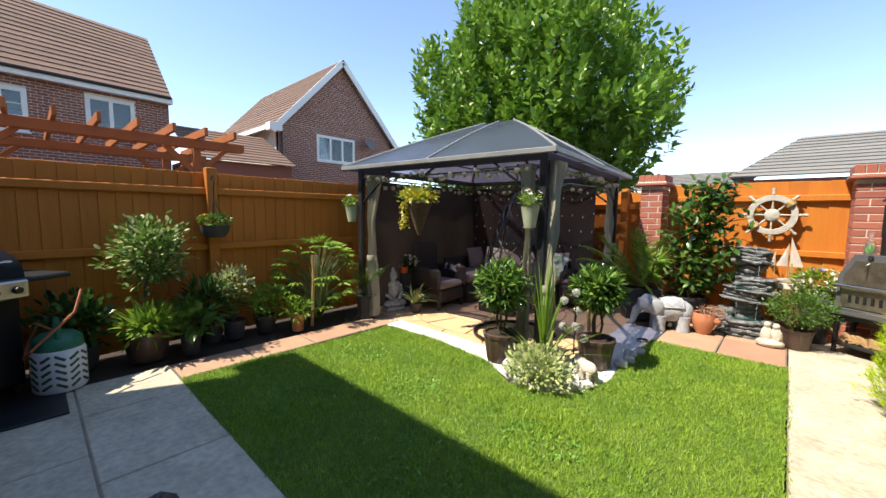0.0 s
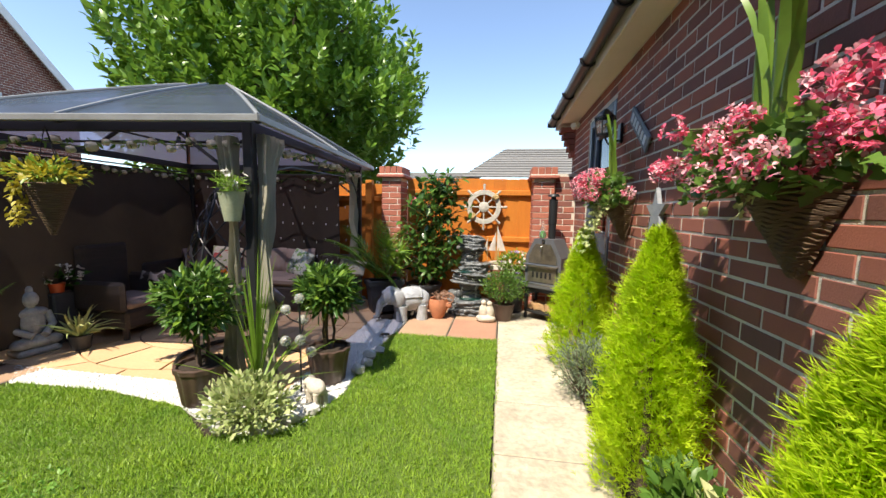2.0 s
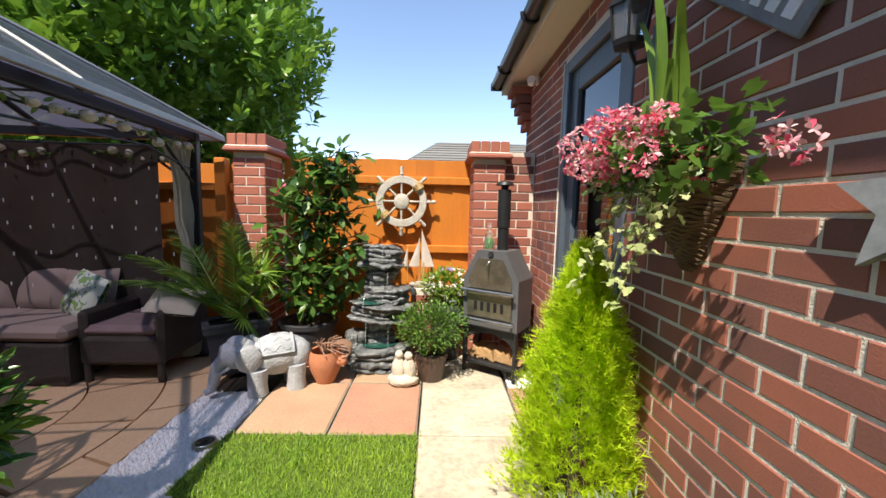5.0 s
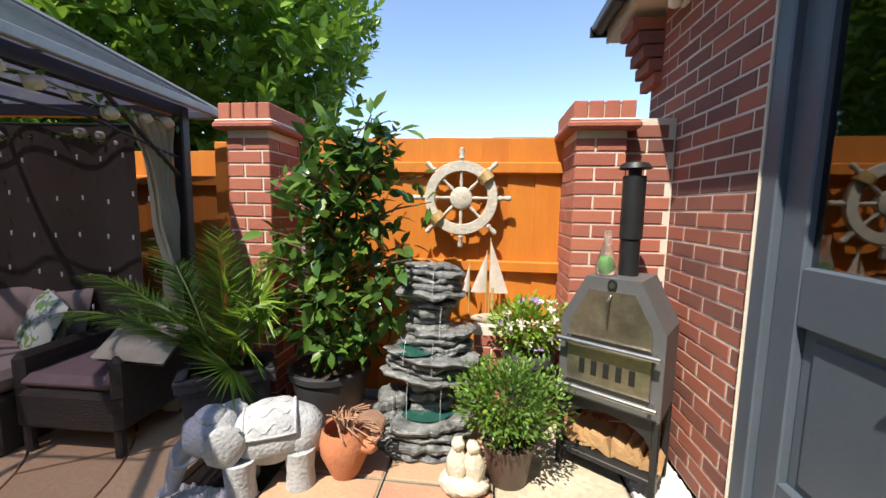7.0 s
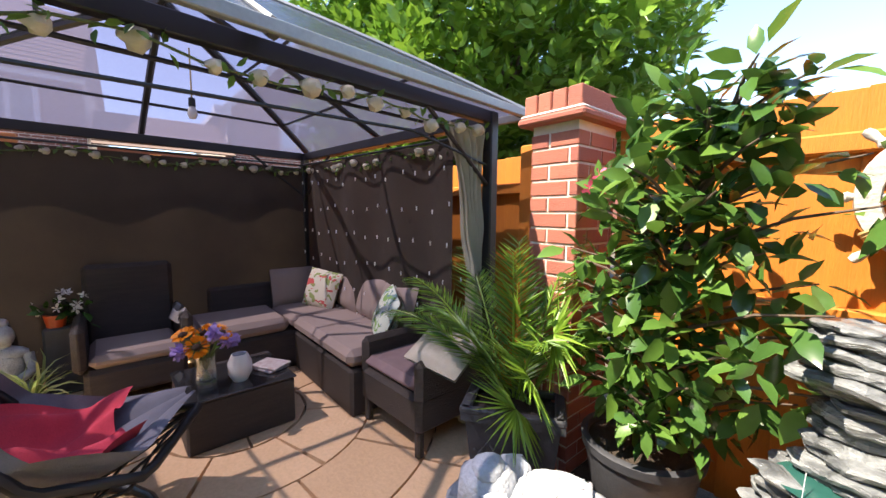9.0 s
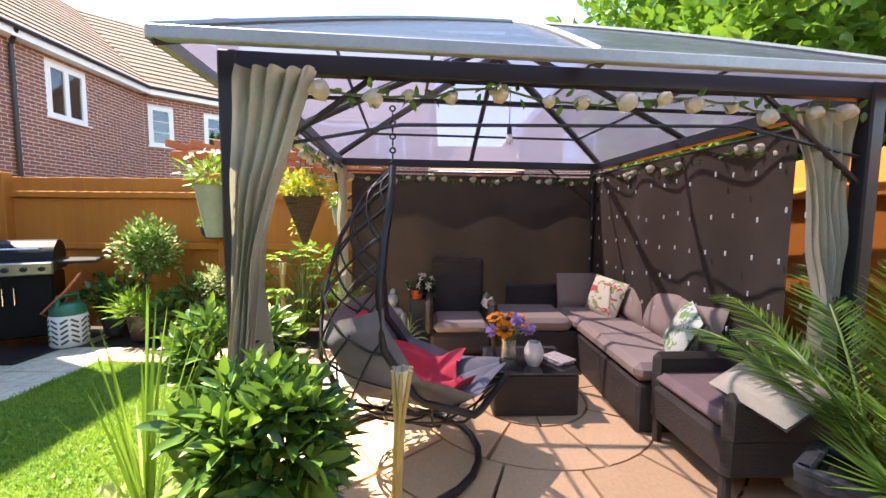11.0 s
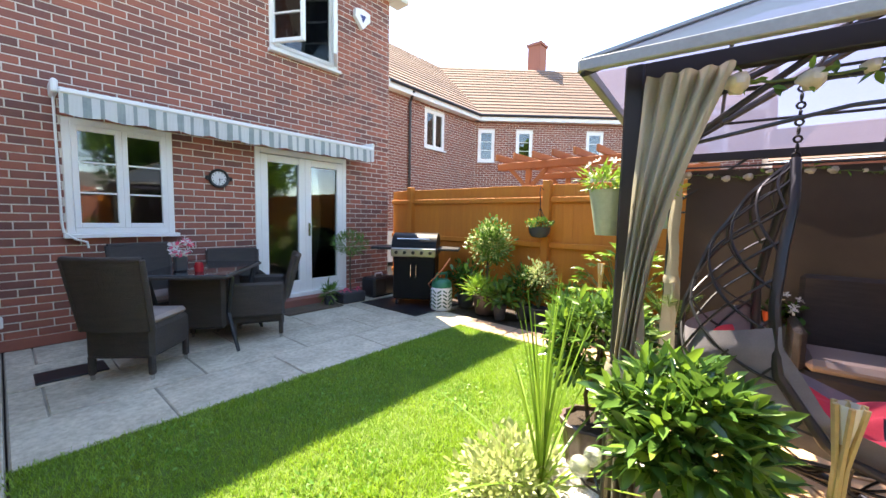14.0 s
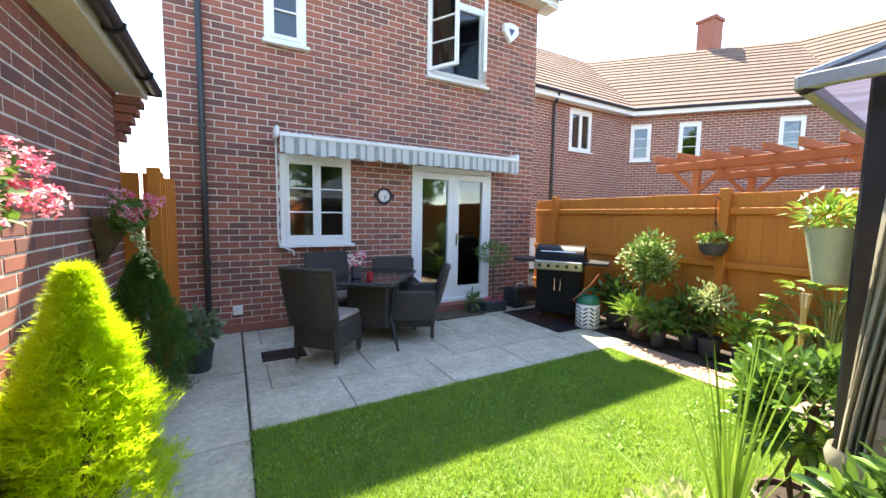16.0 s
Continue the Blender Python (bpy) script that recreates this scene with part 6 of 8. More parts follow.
# camellia
cm = thing("camellia", "tall camellia with glossy leaves in a grey pot", "shrub", (-0.95, 8.98, 0))
pot(cm, 0.25, 0.34, POTGREY)
b = Build()
sp = []
for i in range(66):
    z = 0.46 + 1.30 * (i / 66) ** 0.95
    a = i * 2.4
    wd = 0.47 * (0.8 + 0.2 * min(1, z) if z < 1.45 else max(0.10, 1 - (z - 1.45) * 2.1)) * random.uniform(0.5, 1.15)
    s0 = Vector((0.03 + 0.09 * z + 0.25 * max(0, z - 1.4), -0.02 - 0.10 * z, z - 0.12))
    e = Vector((s0.x + wd * math.cos(a), s0.y + 0.24 * math.sin(a) * (wd / 0.47), z + 0.06))
    b.tube([s0, s0.lerp(e, 0.6) + Vector((0, 0, 0.03)), e], [0.008, 0.006, 0.003], 5)
    for j in range(15):
        t = 0.3 + 0.7 * j / 14
        o = unit()
        sp.append((s0.lerp(e, t) + o * 0.03, o + Vector((0, -0.45, -0.05)), random.uniform(0.09, 0.145)))
b.tube([(0, 0, 0.3), (0.12, -0.1, 0.9), (0.2, -0.16, 1.4), (0.34, -0.2, 1.8)], [0.016, 0.013, 0.01, 0.004], 8)
b.obj("stem", BARK, cm)
leaves("camellia_leaves", sp, "oval", [LEAF_DARK, LEAF_MID], cm, [random.random() < 0.38 for i in sp])
leaves("blooms", blossoms(2, (0.0, -0.38, 1.42), (0.1, 0.05, 0.08), 0.03), "petal", PINK, cm)

# terracotta pot with dry stems
tp = thing("terracotta_pot", "weathered terracotta pot with dried stems", "pot", (-0.66, 8.48, 0))
Build().lathe([(0.0, 0.0), (0.07, 0.0), (0.12, 0.12), (0.125, 0.2), (0.11, 0.25), (0.1, 0.24), (0.11, 0.19)], n=22).ball((-0.12, -0.03, 0.17), (0.05, 0.04, 0.04), rough=0.4).ball((0.12, -0.03, 0.17), (0.05, 0.04, 0.04), rough=0.4).obj("pot", TERRA, tp, True)
b = Build()
for i in range(34):
    d = unit()
    b.tube([(0, 0, 0.2), (d.x * 0.08, d.y * 0.08, 0.27 + 0.06 * abs(d.z)), (d.x * 0.16 + 0.04, d.y * 0.13, 0.24 + 0.12 * abs(d.z))], 0.004, 4)
for i in range(5):
    b.tube([(0.13 + 0.07 * math.cos(a), 0.02 * i - 0.05, 0.26 + 0.06 * math.sin(a)) for a in [k * 0.45 for k in range(14)]], 0.005, 4)
b.obj("dry_stems", mat("dry_stem", (0.38, 0.22, 0.15), 0.9), tp)

# slate-look cascade fountain
ft = thing("rock_fountain", "tiered slate-look cascade water fountain", "fountain", (-0.30, 8.80, 0))
# dark slate; the paler noise tone paints wet highlights into the colour
ROCK = mat("dark_slate_painted_highlights", (0.25, 0.265, 0.27), 0.28, (0.045, 0.05, 0.055), scale=11, bump=0.8, bscale=45, stretch=(1, 1, 5))


def slate_tier(cx, cy, rx, ry, z0, z1, beds, tilt, seed):
    """A lump of bedded slate: ragged ledges of uneven thickness round an irregular outline."""
    rng = random.Random(seed)
    cuts = [0.0]
    for k in range(beds):
        cuts.append(cuts[-1] + rng.uniform(0.5, 1.6))
    cuts = [c / cuts[-1] for c in cuts]
    n = 64
    b = Build()
    rings = []
    for k in range(beds):
        lo, hi = cuts[k], cuts[k + 1]
        grow = rng.uniform(0.84, 1.06)
        ox, oy = rng.uniform(-0.025, 0.025), rng.uniform(-0.02, 0.02)
        for q, t in ((0.86, 0.02), (1.0, 0.25), (1.03, 0.6), (0.95, 0.9), (0.82, 1.0)):
            rings.append((grow * q, lo + (hi - lo) * t, ox, oy, k))
    vs = []
    for q, t, ox, oy, k in rings:
        for i in range(n):
            a = 2 * math.pi * i / n
            c, d = math.cos(a), math.sin(a)
            r = q * (1 + 0.24 * noise.noise(Vector((c * 1.3 + seed, d * 1.3, t * 1.2))) + 0.13 * noise.noise(Vector((c * 4 + k * 3.7, d * 4, seed))) + 0.05 * noise.noise(Vector((c * 13, d * 13, k * 5.1 + t * 9))))
            z = z0 + (z1 - z0) * t + tilt * c * r * rx + 0.022 * noise.noise(Vector((c * 2 + seed * 2, d * 2, k * 1.9)))
            vs.append((cx + ox + rx * r * c, cy + oy + ry * r * d, z))
    m = len(rings)
    b.add(vs, [(j * n + i, j * n + (i + 1) % n, (j + 1) * n + (i + 1) % n, (j + 1) * n + i) for j in range(m - 1) for i in range(n)] + [tuple(range((m - 1) * n, m * n))])
    return b


for args in ((0.0, -0.02, 0.25, 0.19, 0.0, 0.20, 4, 0.0, 3), (-0.19, -0.03, 0.10, 0.12, 0.0, 0.30, 4, 0.1, 5), (0.02, 0.06, 0.15, 0.12, 0.18, 0.44, 4, 0.1, 7),
             (0.02, 0.01, 0.255, 0.17, 0.40, 0.55, 4, -0.06, 11), (0.07, 0.03, 0.19, 0.14, 0.53, 0.67, 4, 0.08, 13), (0.0, 0.08, 0.14, 0.11, 0.64, 0.86, 5, 0.0, 17), (0.02, 0.07, 0.175, 0.13, 0.84, 1.02, 5, -0.05, 19)):
    slate_tier(*args).obj("rock_tier", ROCK, ft, False)
WATER = mat("green_water", (0.02, 0.09, 0.075), 0.05, spec=0.8)
Build().lathe([(0, 0.206), (0.17, 0.206)], n=20).lathe([(0, 0.562), (0.12, 0.562)], (-0.06, -0.05, 0), 20).obj("water", WATER, ft)
b = Build()
for x, z0, z1 in ((0.05, 0.86, 1.03), (0.09, 0.66, 0.82), (0.05, 0.46, 0.62), (0.1, 0.22, 0.42), (-0.08, 0.22, 0.5), (-0.1, 0.5, 0.62)):
    for k in range(1):
        b.tube([(x + 0.012 * k, -0.12, z1), (x + 0.012 * k, -0.17, (z0 + z1) / 2), (x + 0.012 * k, -0.18, z0)], 0.0013, 5)
b.obj("trickle", mat("water_trickle", (0.85, 0.9, 0.92), 0.1, trans=0.5), ft, True)

fg = thing("stone_figurine", "small cream cast stone ornament of paired rounded shapes", "ornament", (-0.06, 8.44, 0))
b = Build().ball((0, 0, 0.04), (0.12, 0.09, 0.05), n=16, rough=0.3).ball((-0.03, 0, 0.12), (0.055, 0.05, 0.1), n=12, rough=0.3).ball((0.045, 0, 0.12), (0.055, 0.05, 0.1), n=12, rough=0.3).ball((-0.03, -0.01, 0.235), 0.035, n=10, rough=0.25).ball((0.04, -0.01, 0.225), 0.035, n=10, rough=0.25)
b.obj("figure", CREAMSTONE, fg, True)

bx = thing("potted_boxwood", "rounded small-leaved shrub in a brown pot", "shrub", (0.15, 8.55, 0))
pot(bx, 0.13, 0.21, POTBROWN)
twigs(Build(), (0, 0, 0.18), (0, 0, 0.42), (0.26, 0.23, 0.2), 26).obj("stem", BARK, bx)
leaves("leaf_crown", bush(2600, (0, 0, 0.42), (0.29, 0.25, 0.2), 0.032, 0.35), "oval", [LEAF_MID, LEAF_BRIGHT], bx, [random.random() < 0.12 for i in range(2600)])

lg2 = setting(Build().box((0.2, 9.18, 0.3), (0.5, 0.2, 0.6), bev=0).obj("brick_ledge", MORTAR), "low brick ledge under the fence", "ledge")
brickwork(lg2, BRICK_PALE, Matrix.Translation((-0.05, 9.08, 0)), 0.5, 0, 0.58)
wp = thing("white_flower_plant", "trailing plant with white and lilac flowers", "plant", (0.28, 9.0, 0.0))
pot(wp, 0.15, 0.5, POTGREY)
leaves("leaf_crown", bush(900, (0, -0.03, 0.66), (0.25, 0.16, 0.17), 0.045, 0.3), "oval", LEAF_BRIGHT, wp)
fl = blossoms(40, (0.05, -0.07, 0.68), (0.22, 0.13, 0.14), 0.028)
leaves("blooms", fl, "petal", [WHITEP, PURPLE], wp, [i // 5 % 6 == 0 for i in range(len(fl))])
Build().tube([(0, 0, 0.4), (0, 0, 0.62)], 0.02).obj("stem", STEM, wp)

sb = thing("sailboat_ornament", "wooden sailing boat ornament with white sails", "ornament", (0.06, 9.16, 0.6))
Build().ball((0, 0, 0.03), (0.14, 0.035, 0.035), n=14).obj("hull", mat("driftwood", (0.42, 0.36, 0.29), 0.8, bump=0.4), sb, True)
Build().box((0, 0, 0.13), (0.02, 0.02, 0.22)).obj("stand", BAMBOO, sb)
SAIL = mat("white_sail", (0.78, 0.74, 0.68), 0.9, sub=0.3)
for x0, w_, h in ((-0.02, 0.12, 0.34), (-0.04, -0.1, 0.26), (-0.15, -0.05, 0.18)):
    Build().sheet(lambda u, v, x0=x0, w_=w_, h=h: (x0 + w_ * u * (1 - v), -0.012 * math.sin(math.pi * u) * (1 - v), 0.2 + h * v), 6, 6).obj("sail", SAIL, sb, True)
    Build().tube([(x0, 0.003, 0.06), (x0, 0.003, 0.21 + h)], 0.004, 6).obj("mast", BAMBOO, sb)

# ship's wheel on the fence
WH = mat("distressed_white_wood", (0.62, 0.56, 0.47), 0.8, (0.36, 0.36, 0.33), scale=14, bump=0.5, stain=0.4)
sw = thing("ship_wheel", "distressed white wooden ship's wheel wall ornament", "ornament", (-0.16, YB - 0.05, 1.40))
RM = pose(0, 0, 0, 90, 0, 0)
Build().lathe([(0.175, -0.018), (0.235, -0.018), (0.24, 0.0), (0.235, 0.018), (0.175, 0.018), (0.17, 0.0), (0.175, -0.018)], n=40, mx=RM).obj("rim", WH, sw, True)
Build().lathe([(0, 0.03), (0.04, 0.03), (0.07, 0.018), (0.075, -0.018), (0, -0.018)], n=24, mx=RM).obj("hub", WH, sw, True)
me = Build().lathe([(0.008, 0.06), (0.012, 0.1), (0.008, 0.14), (0.012, 0.18), (0.012, 0.24), (0.02, 0.255), (0.012, 0.27), (0.018, 0.3), (0.014, 0.32), (0, 0.325)], n=10).mesh("spoke", WH, True)
for i in range(8):
    o = new("spoke", me)
    o.parent = sw
    o.matrix_local = pose(0, 0, 0, 0, i * 45, 0)
rp = Build()
for a0 in (0.6, 3.7):
    for k in range(6):
        a = a0 + k * 0.05
        rp.lathe([(0.044 + 0.008 * math.cos(q), 0.008 * math.sin(q)) for q in [j * math.pi / 3 for j in range(7)]], n=12, mx=Matrix.Translation((0.205 * math.cos(a), 0, 0.205 * math.sin(a))) @ pose(0, 0, 0, 0, -math.degrees(a), 0) @ pose(0, 0, 0, 0, 0, 0))
rp.obj("rope_binding", BAMBOO, sw, True)

# pizza oven
ov = thing("pizza_oven", "grey steel pizza oven on legs with chimney", "oven", (0.685, 8.70, 0), -34)
ov.scale = (0.76, 1.28, 1.0)
ROUND = Matrix.Diagonal((1 / 0.76, 1 / 1.28, 1, 1))
OVEN = mat("grey_hammered_steel", (0.13, 0.135, 0.145), 0.5, metal=0.3, scale=8, stain=0.15)
hx, dy = 0.31, 0.115
prof = [(-hx, 0.40), (hx, 0.40), (hx, 0.80), (hx - 0.15, 1.02), (-hx + 0.15, 1.02), (-hx, 0.80)]
b = Build()
vs = [(x, -dy, z) for x, z in prof] + [(x, dy, z) for x, z in prof]
b.add(vs, [(0, 1, 2, 3, 4, 5), (11, 10, 9, 8, 7, 6)] + [(i + 6, (i + 1) % 6 + 6, (i + 1) % 6, i) for i in range(6)])
b.obj("body", OVEN, ov)
DOORM = mat("sooty_steel", (0.40, 0.36, 0.28), 0.3, (0.17, 0.15, 0.12), scale=7, metal=0.8)
Build().add([(-0.24, -dy - 0.012, 0.72), (0.24, -dy - 0.012, 0.72), (0.24, -dy - 0.012, 0.80), (0.13, -dy - 0.012, 0.96), (-0.13, -dy - 0.012, 0.96), (-0.24, -dy - 0.012, 0.80), (-0.24, -dy, 0.72), (0.24, -dy, 0.72), (0.24, -dy, 0.80), (0.13, -dy, 0.96), (-0.13, -dy, 0.96), (-0.24, -dy, 0.80)], [(0, 1, 2, 3, 4, 5)] + [(i + 6, (i + 1) % 6 + 6, (i + 1) % 6, i) for i in range(6)]).obj("upper_door", DOORM, ov)
Build().box((0, -dy - 0.008, 0.59), (0.5, 0.014, 0.2), bev=0.004).obj("lower_door", DOORM, ov)
for i in range(5):
    Build().box((-0.15 + i * 0.075, -dy - 0.017, 0.58), (0.035, 0.004, 0.075), bev=0.002).obj("vent_slot", BLACK, ov)
for z in (0.705, 0.475):
    Build().tube([(-0.3, -dy - 0.045, z), (0.3, -dy - 0.045, z)], 0.012, 10).box((-0.26, -dy - 0.022, z), (0.02, 0.05, 0.02)).box((0.26, -dy - 0.022, z), (0.02, 0.05, 0.02)).obj("handle", STEEL, ov)
Build().lathe([(0, 0.008), (0.026, 0.008), (0.028, 0)], mx=Matrix.Translation((0, -dy - 0.001, 0.99)) @ pose(0, 0, 0, 90, 0, 0)).obj("dial", BLACK, ov)
Build().lathe([(0, 0.01), (0.015, 0.01), (0.018, 0)], mx=Matrix.Translation((0, -dy - 0.001, 0.99)) @ pose(0, 0, 0, 90, 0, 0)).obj("dial", STEEL, ov)
Build().tube([(0.0, -dy - 0.012, 0.94), (0, -dy - 0.05, 0.92), (0, -dy - 0.05, 0.87)], 0.008).obj("latch", STEEL, ov)
for x in (-1, 1):
    for y in (-1, 1):
        Build().box((x * (hx - 0.02), y * (dy - 0.015), 0.20), (0.04, 0.03, 0.40), bev=0.005).obj("leg", METAL, ov)
ap = Build()
for y in (-dy + 0.005, dy - 0.005):
    for i in range(14):
        u0, u1 = i / 14, (i + 1) / 14
        x0, x1 = -hx + 0.04 + (2 * hx - 0.08) * u0, -hx + 0.04 + (2 * hx - 0.08) * u1
        za, zb = 0.40 - 0.14 + 0.1 * math.sin(math.pi * u0) ** 0.5, 0.40 - 0.14 + 0.1 * math.sin(math.pi * u1) ** 0.5
        ap.add([(x0, y, za), (x1, y, zb), (x1, y, 0.40), (x0, y, 0.40)], [(0, 1, 2, 3)])
ap.obj("apron", METAL, ov)
Build().box((0, 0, 0.10), (2 * hx, 2 * dy, 0.03)).obj("log_shelf", METAL, ov)
Build().lathe([(0.045, 1.01), (0.045, 1.2), (0.052, 1.2), (0.052, 1.5), (0.03, 1.5), (0.03, 1.54)], (0.02, 0.02, 0), 18, mx=ROUND).lathe([(0.075, 1.535), (0.06, 1.56), (0.0, 1.575)], (0.02, 0.02, 0), 18, mx=ROUND).obj("chimney", METAL, ov, True)
LOG = mat("split_log", (0.50, 0.32, 0.15), 0.85, (0.35, 0.2, 0.1), scale=14, bump=0.6)
for i in range(9):
    lo = Build().prism([(-0.045, -0.03), (0.05, -0.035), (0.0, 0.05)], -0.09, 0.09, mx=pose(0.685, 8.70, 0, 0, 0, -34) @ pose(-0.19 + i * 0.047, 0.0, 0.155 + 0.012 * (i % 2), 90, random.uniform(-40, 40), random.uniform(-8, 8))).obj("log", LOG)
    tagged(lo, "split firewood log on the oven shelf", "log", "oven logs")
gl = thing("green_bottle", "clear bottle holding a green ornament", "bottle", (0.60, 8.685, 1.02))
Build().lathe([(0.0, 0.002), (0.045, 0.004), (0.05, 0.04), (0.035, 0.1), (0.018, 0.16), (0.02, 0.22), (0.016, 0.22)], n=16).obj("glass", CLEAR, gl, True)
Build().ball((0, 0, 0.05), (0.028, 0.028, 0.045), n=12, rough=0.2).obj("ornament", mat("green_glass", (0.12, 0.5, 0.06), 0.2), gl, True)

# ---- along the garage wall ----


def conifer(label, x, y, h, r, m, n, size=0.055):
    """A narrow upright conifer of many small upright sprays."""
    c = thing("conifer", label, "conifer", (x, y, 0), 0, "conifers by the garage")
    Build().tube([(0, 0, 0), (0, 0, h * 0.9)], [0.025, 0.006], 8).obj("trunk", BARK, c)
    sp = []
    ph = random.uniform(0, 9)
    while len(sp) < n:
        z = random.random() ** 0.8
        prof = (1 - z ** 1.9) ** 0.95 * (0.86 + 0.14 * min(1, z * 5)) + 0.015
        a = random.uniform(0, 2 * math.pi)
        k = (0.55 + 0.45 * random.random() ** 0.5) * (1 + 0.55 * noise.noise(Vector((math.cos(a) * 1.8 + ph, math.sin(a) * 1.8, z * h * 4.5))) + 0.2 * random.gauss(0, 0.7))
        rr = r * prof * k
        p = Vector((rr * math.cos(a), rr * math.sin(a), 0.03 + z * h * 0.97))
        o = Vector((math.cos(a), math.sin(a), 0))
        sp.append((p, o * 0.75 + Vector((0, 0, 0.85)) + rv(0.55), size * random.uniform(0.6, 1.35)))
    leaves("needle_sprays", sp, "spray", m, c)
    return c


LEAVES["spray"] = ([(-0.03, 0, 0), (0.03, 0, 0), (0, 1, 0), (-0.02, 0.15, 0), (-0.02, 0.3, 0), (-0.36, 0.62, 0.06), (0.02, 0.25, 0), (0.02, 0.4, 0), (0.34, 0.7, -0.06), (0, 0.45, 0), (0, 0.58, 0), (-0.2, 0.9, -0.05), (0.2, 0.95, 0.06)],
                   [(0, 1, 2), (3, 4, 5), (6, 7, 8), (9, 10, 11), (9, 10, 12)])
conifer("lime green upright conifer against the brick wall", 0.80, 7.22, 1.18, 0.235, LIME, 10000, 0.062)
conifer("lime green upright conifer with a pointed top", 0.80, 5.70, 1.26, 0.215, LIME, 11000, 0.062)
conifer("bright lime conifer beside the garden path", 0.75, 4.54, 1.2, 0.265, LIME, 13000, 0.07)
conifer("deep green feathery conifer near the gate", 0.76, 3.12, 1.12, 0.30, GREENCON, 9000)

bs = thing("lavender_bush", "low grey-green bushy shrub by the path", "shrub", (0.74, 6.62, 0))
twigs(Build(), (0, 0, 0), (0, 0, 0.24), (0.24, 0.3, 0.2), 24).obj("stem", BARK, bs)
leaves("leaf_crown", bush(2600, (0, 0, 0.25), (0.23, 0.30, 0.24), 0.04, 0.35, 0.7), "lance", GREYLEAF, bs)
for x, y, m, n, s in ((0.84, 5.36, LEAF_MID, 500, 0.07), (0.88, 5.17, VARIEG, 380, 0.08), (0.84, 6.2, LEAF_DARK, 500, 0.06), (0.82, 3.85, LEAF_MID, 400, 0.07)):
    q = thing("low_shrub", "small leafy shrub at the foot of the wall", "shrub", (x, y, 0), 0, "shrubs by the garage")
    twigs(Build(), (0, 0, 0), (0, 0, 0.2), (0.14, 0.16, 0.16), 14, 0.004).obj("stem", STEM, q)
    leaves("leaf_crown", bush(n, (0, 0, 0.2), (0.15, 0.18, 0.19), s, 0.3, 0.7), "oval", m, q)
q = thing("potted_hydrangea", "leafy plant in a dark pot by the gate", "plant", (0.46, 2.62, 0))
pot(q, 0.13, 0.24, POTGREY)
leaves("leaf_crown", bush(260, (0, 0, 0.38), (0.18, 0.18, 0.16), 0.11, 0.3), "oval", GREYLEAF, q)
WOVEN = mat("woven_basket", (0.16, 0.10, 0.055), 0.85, (0.09, 0.055, 0.03), scale=30, bump=1.0, bscale=80, stretch=(0.4, 0.4, 3))


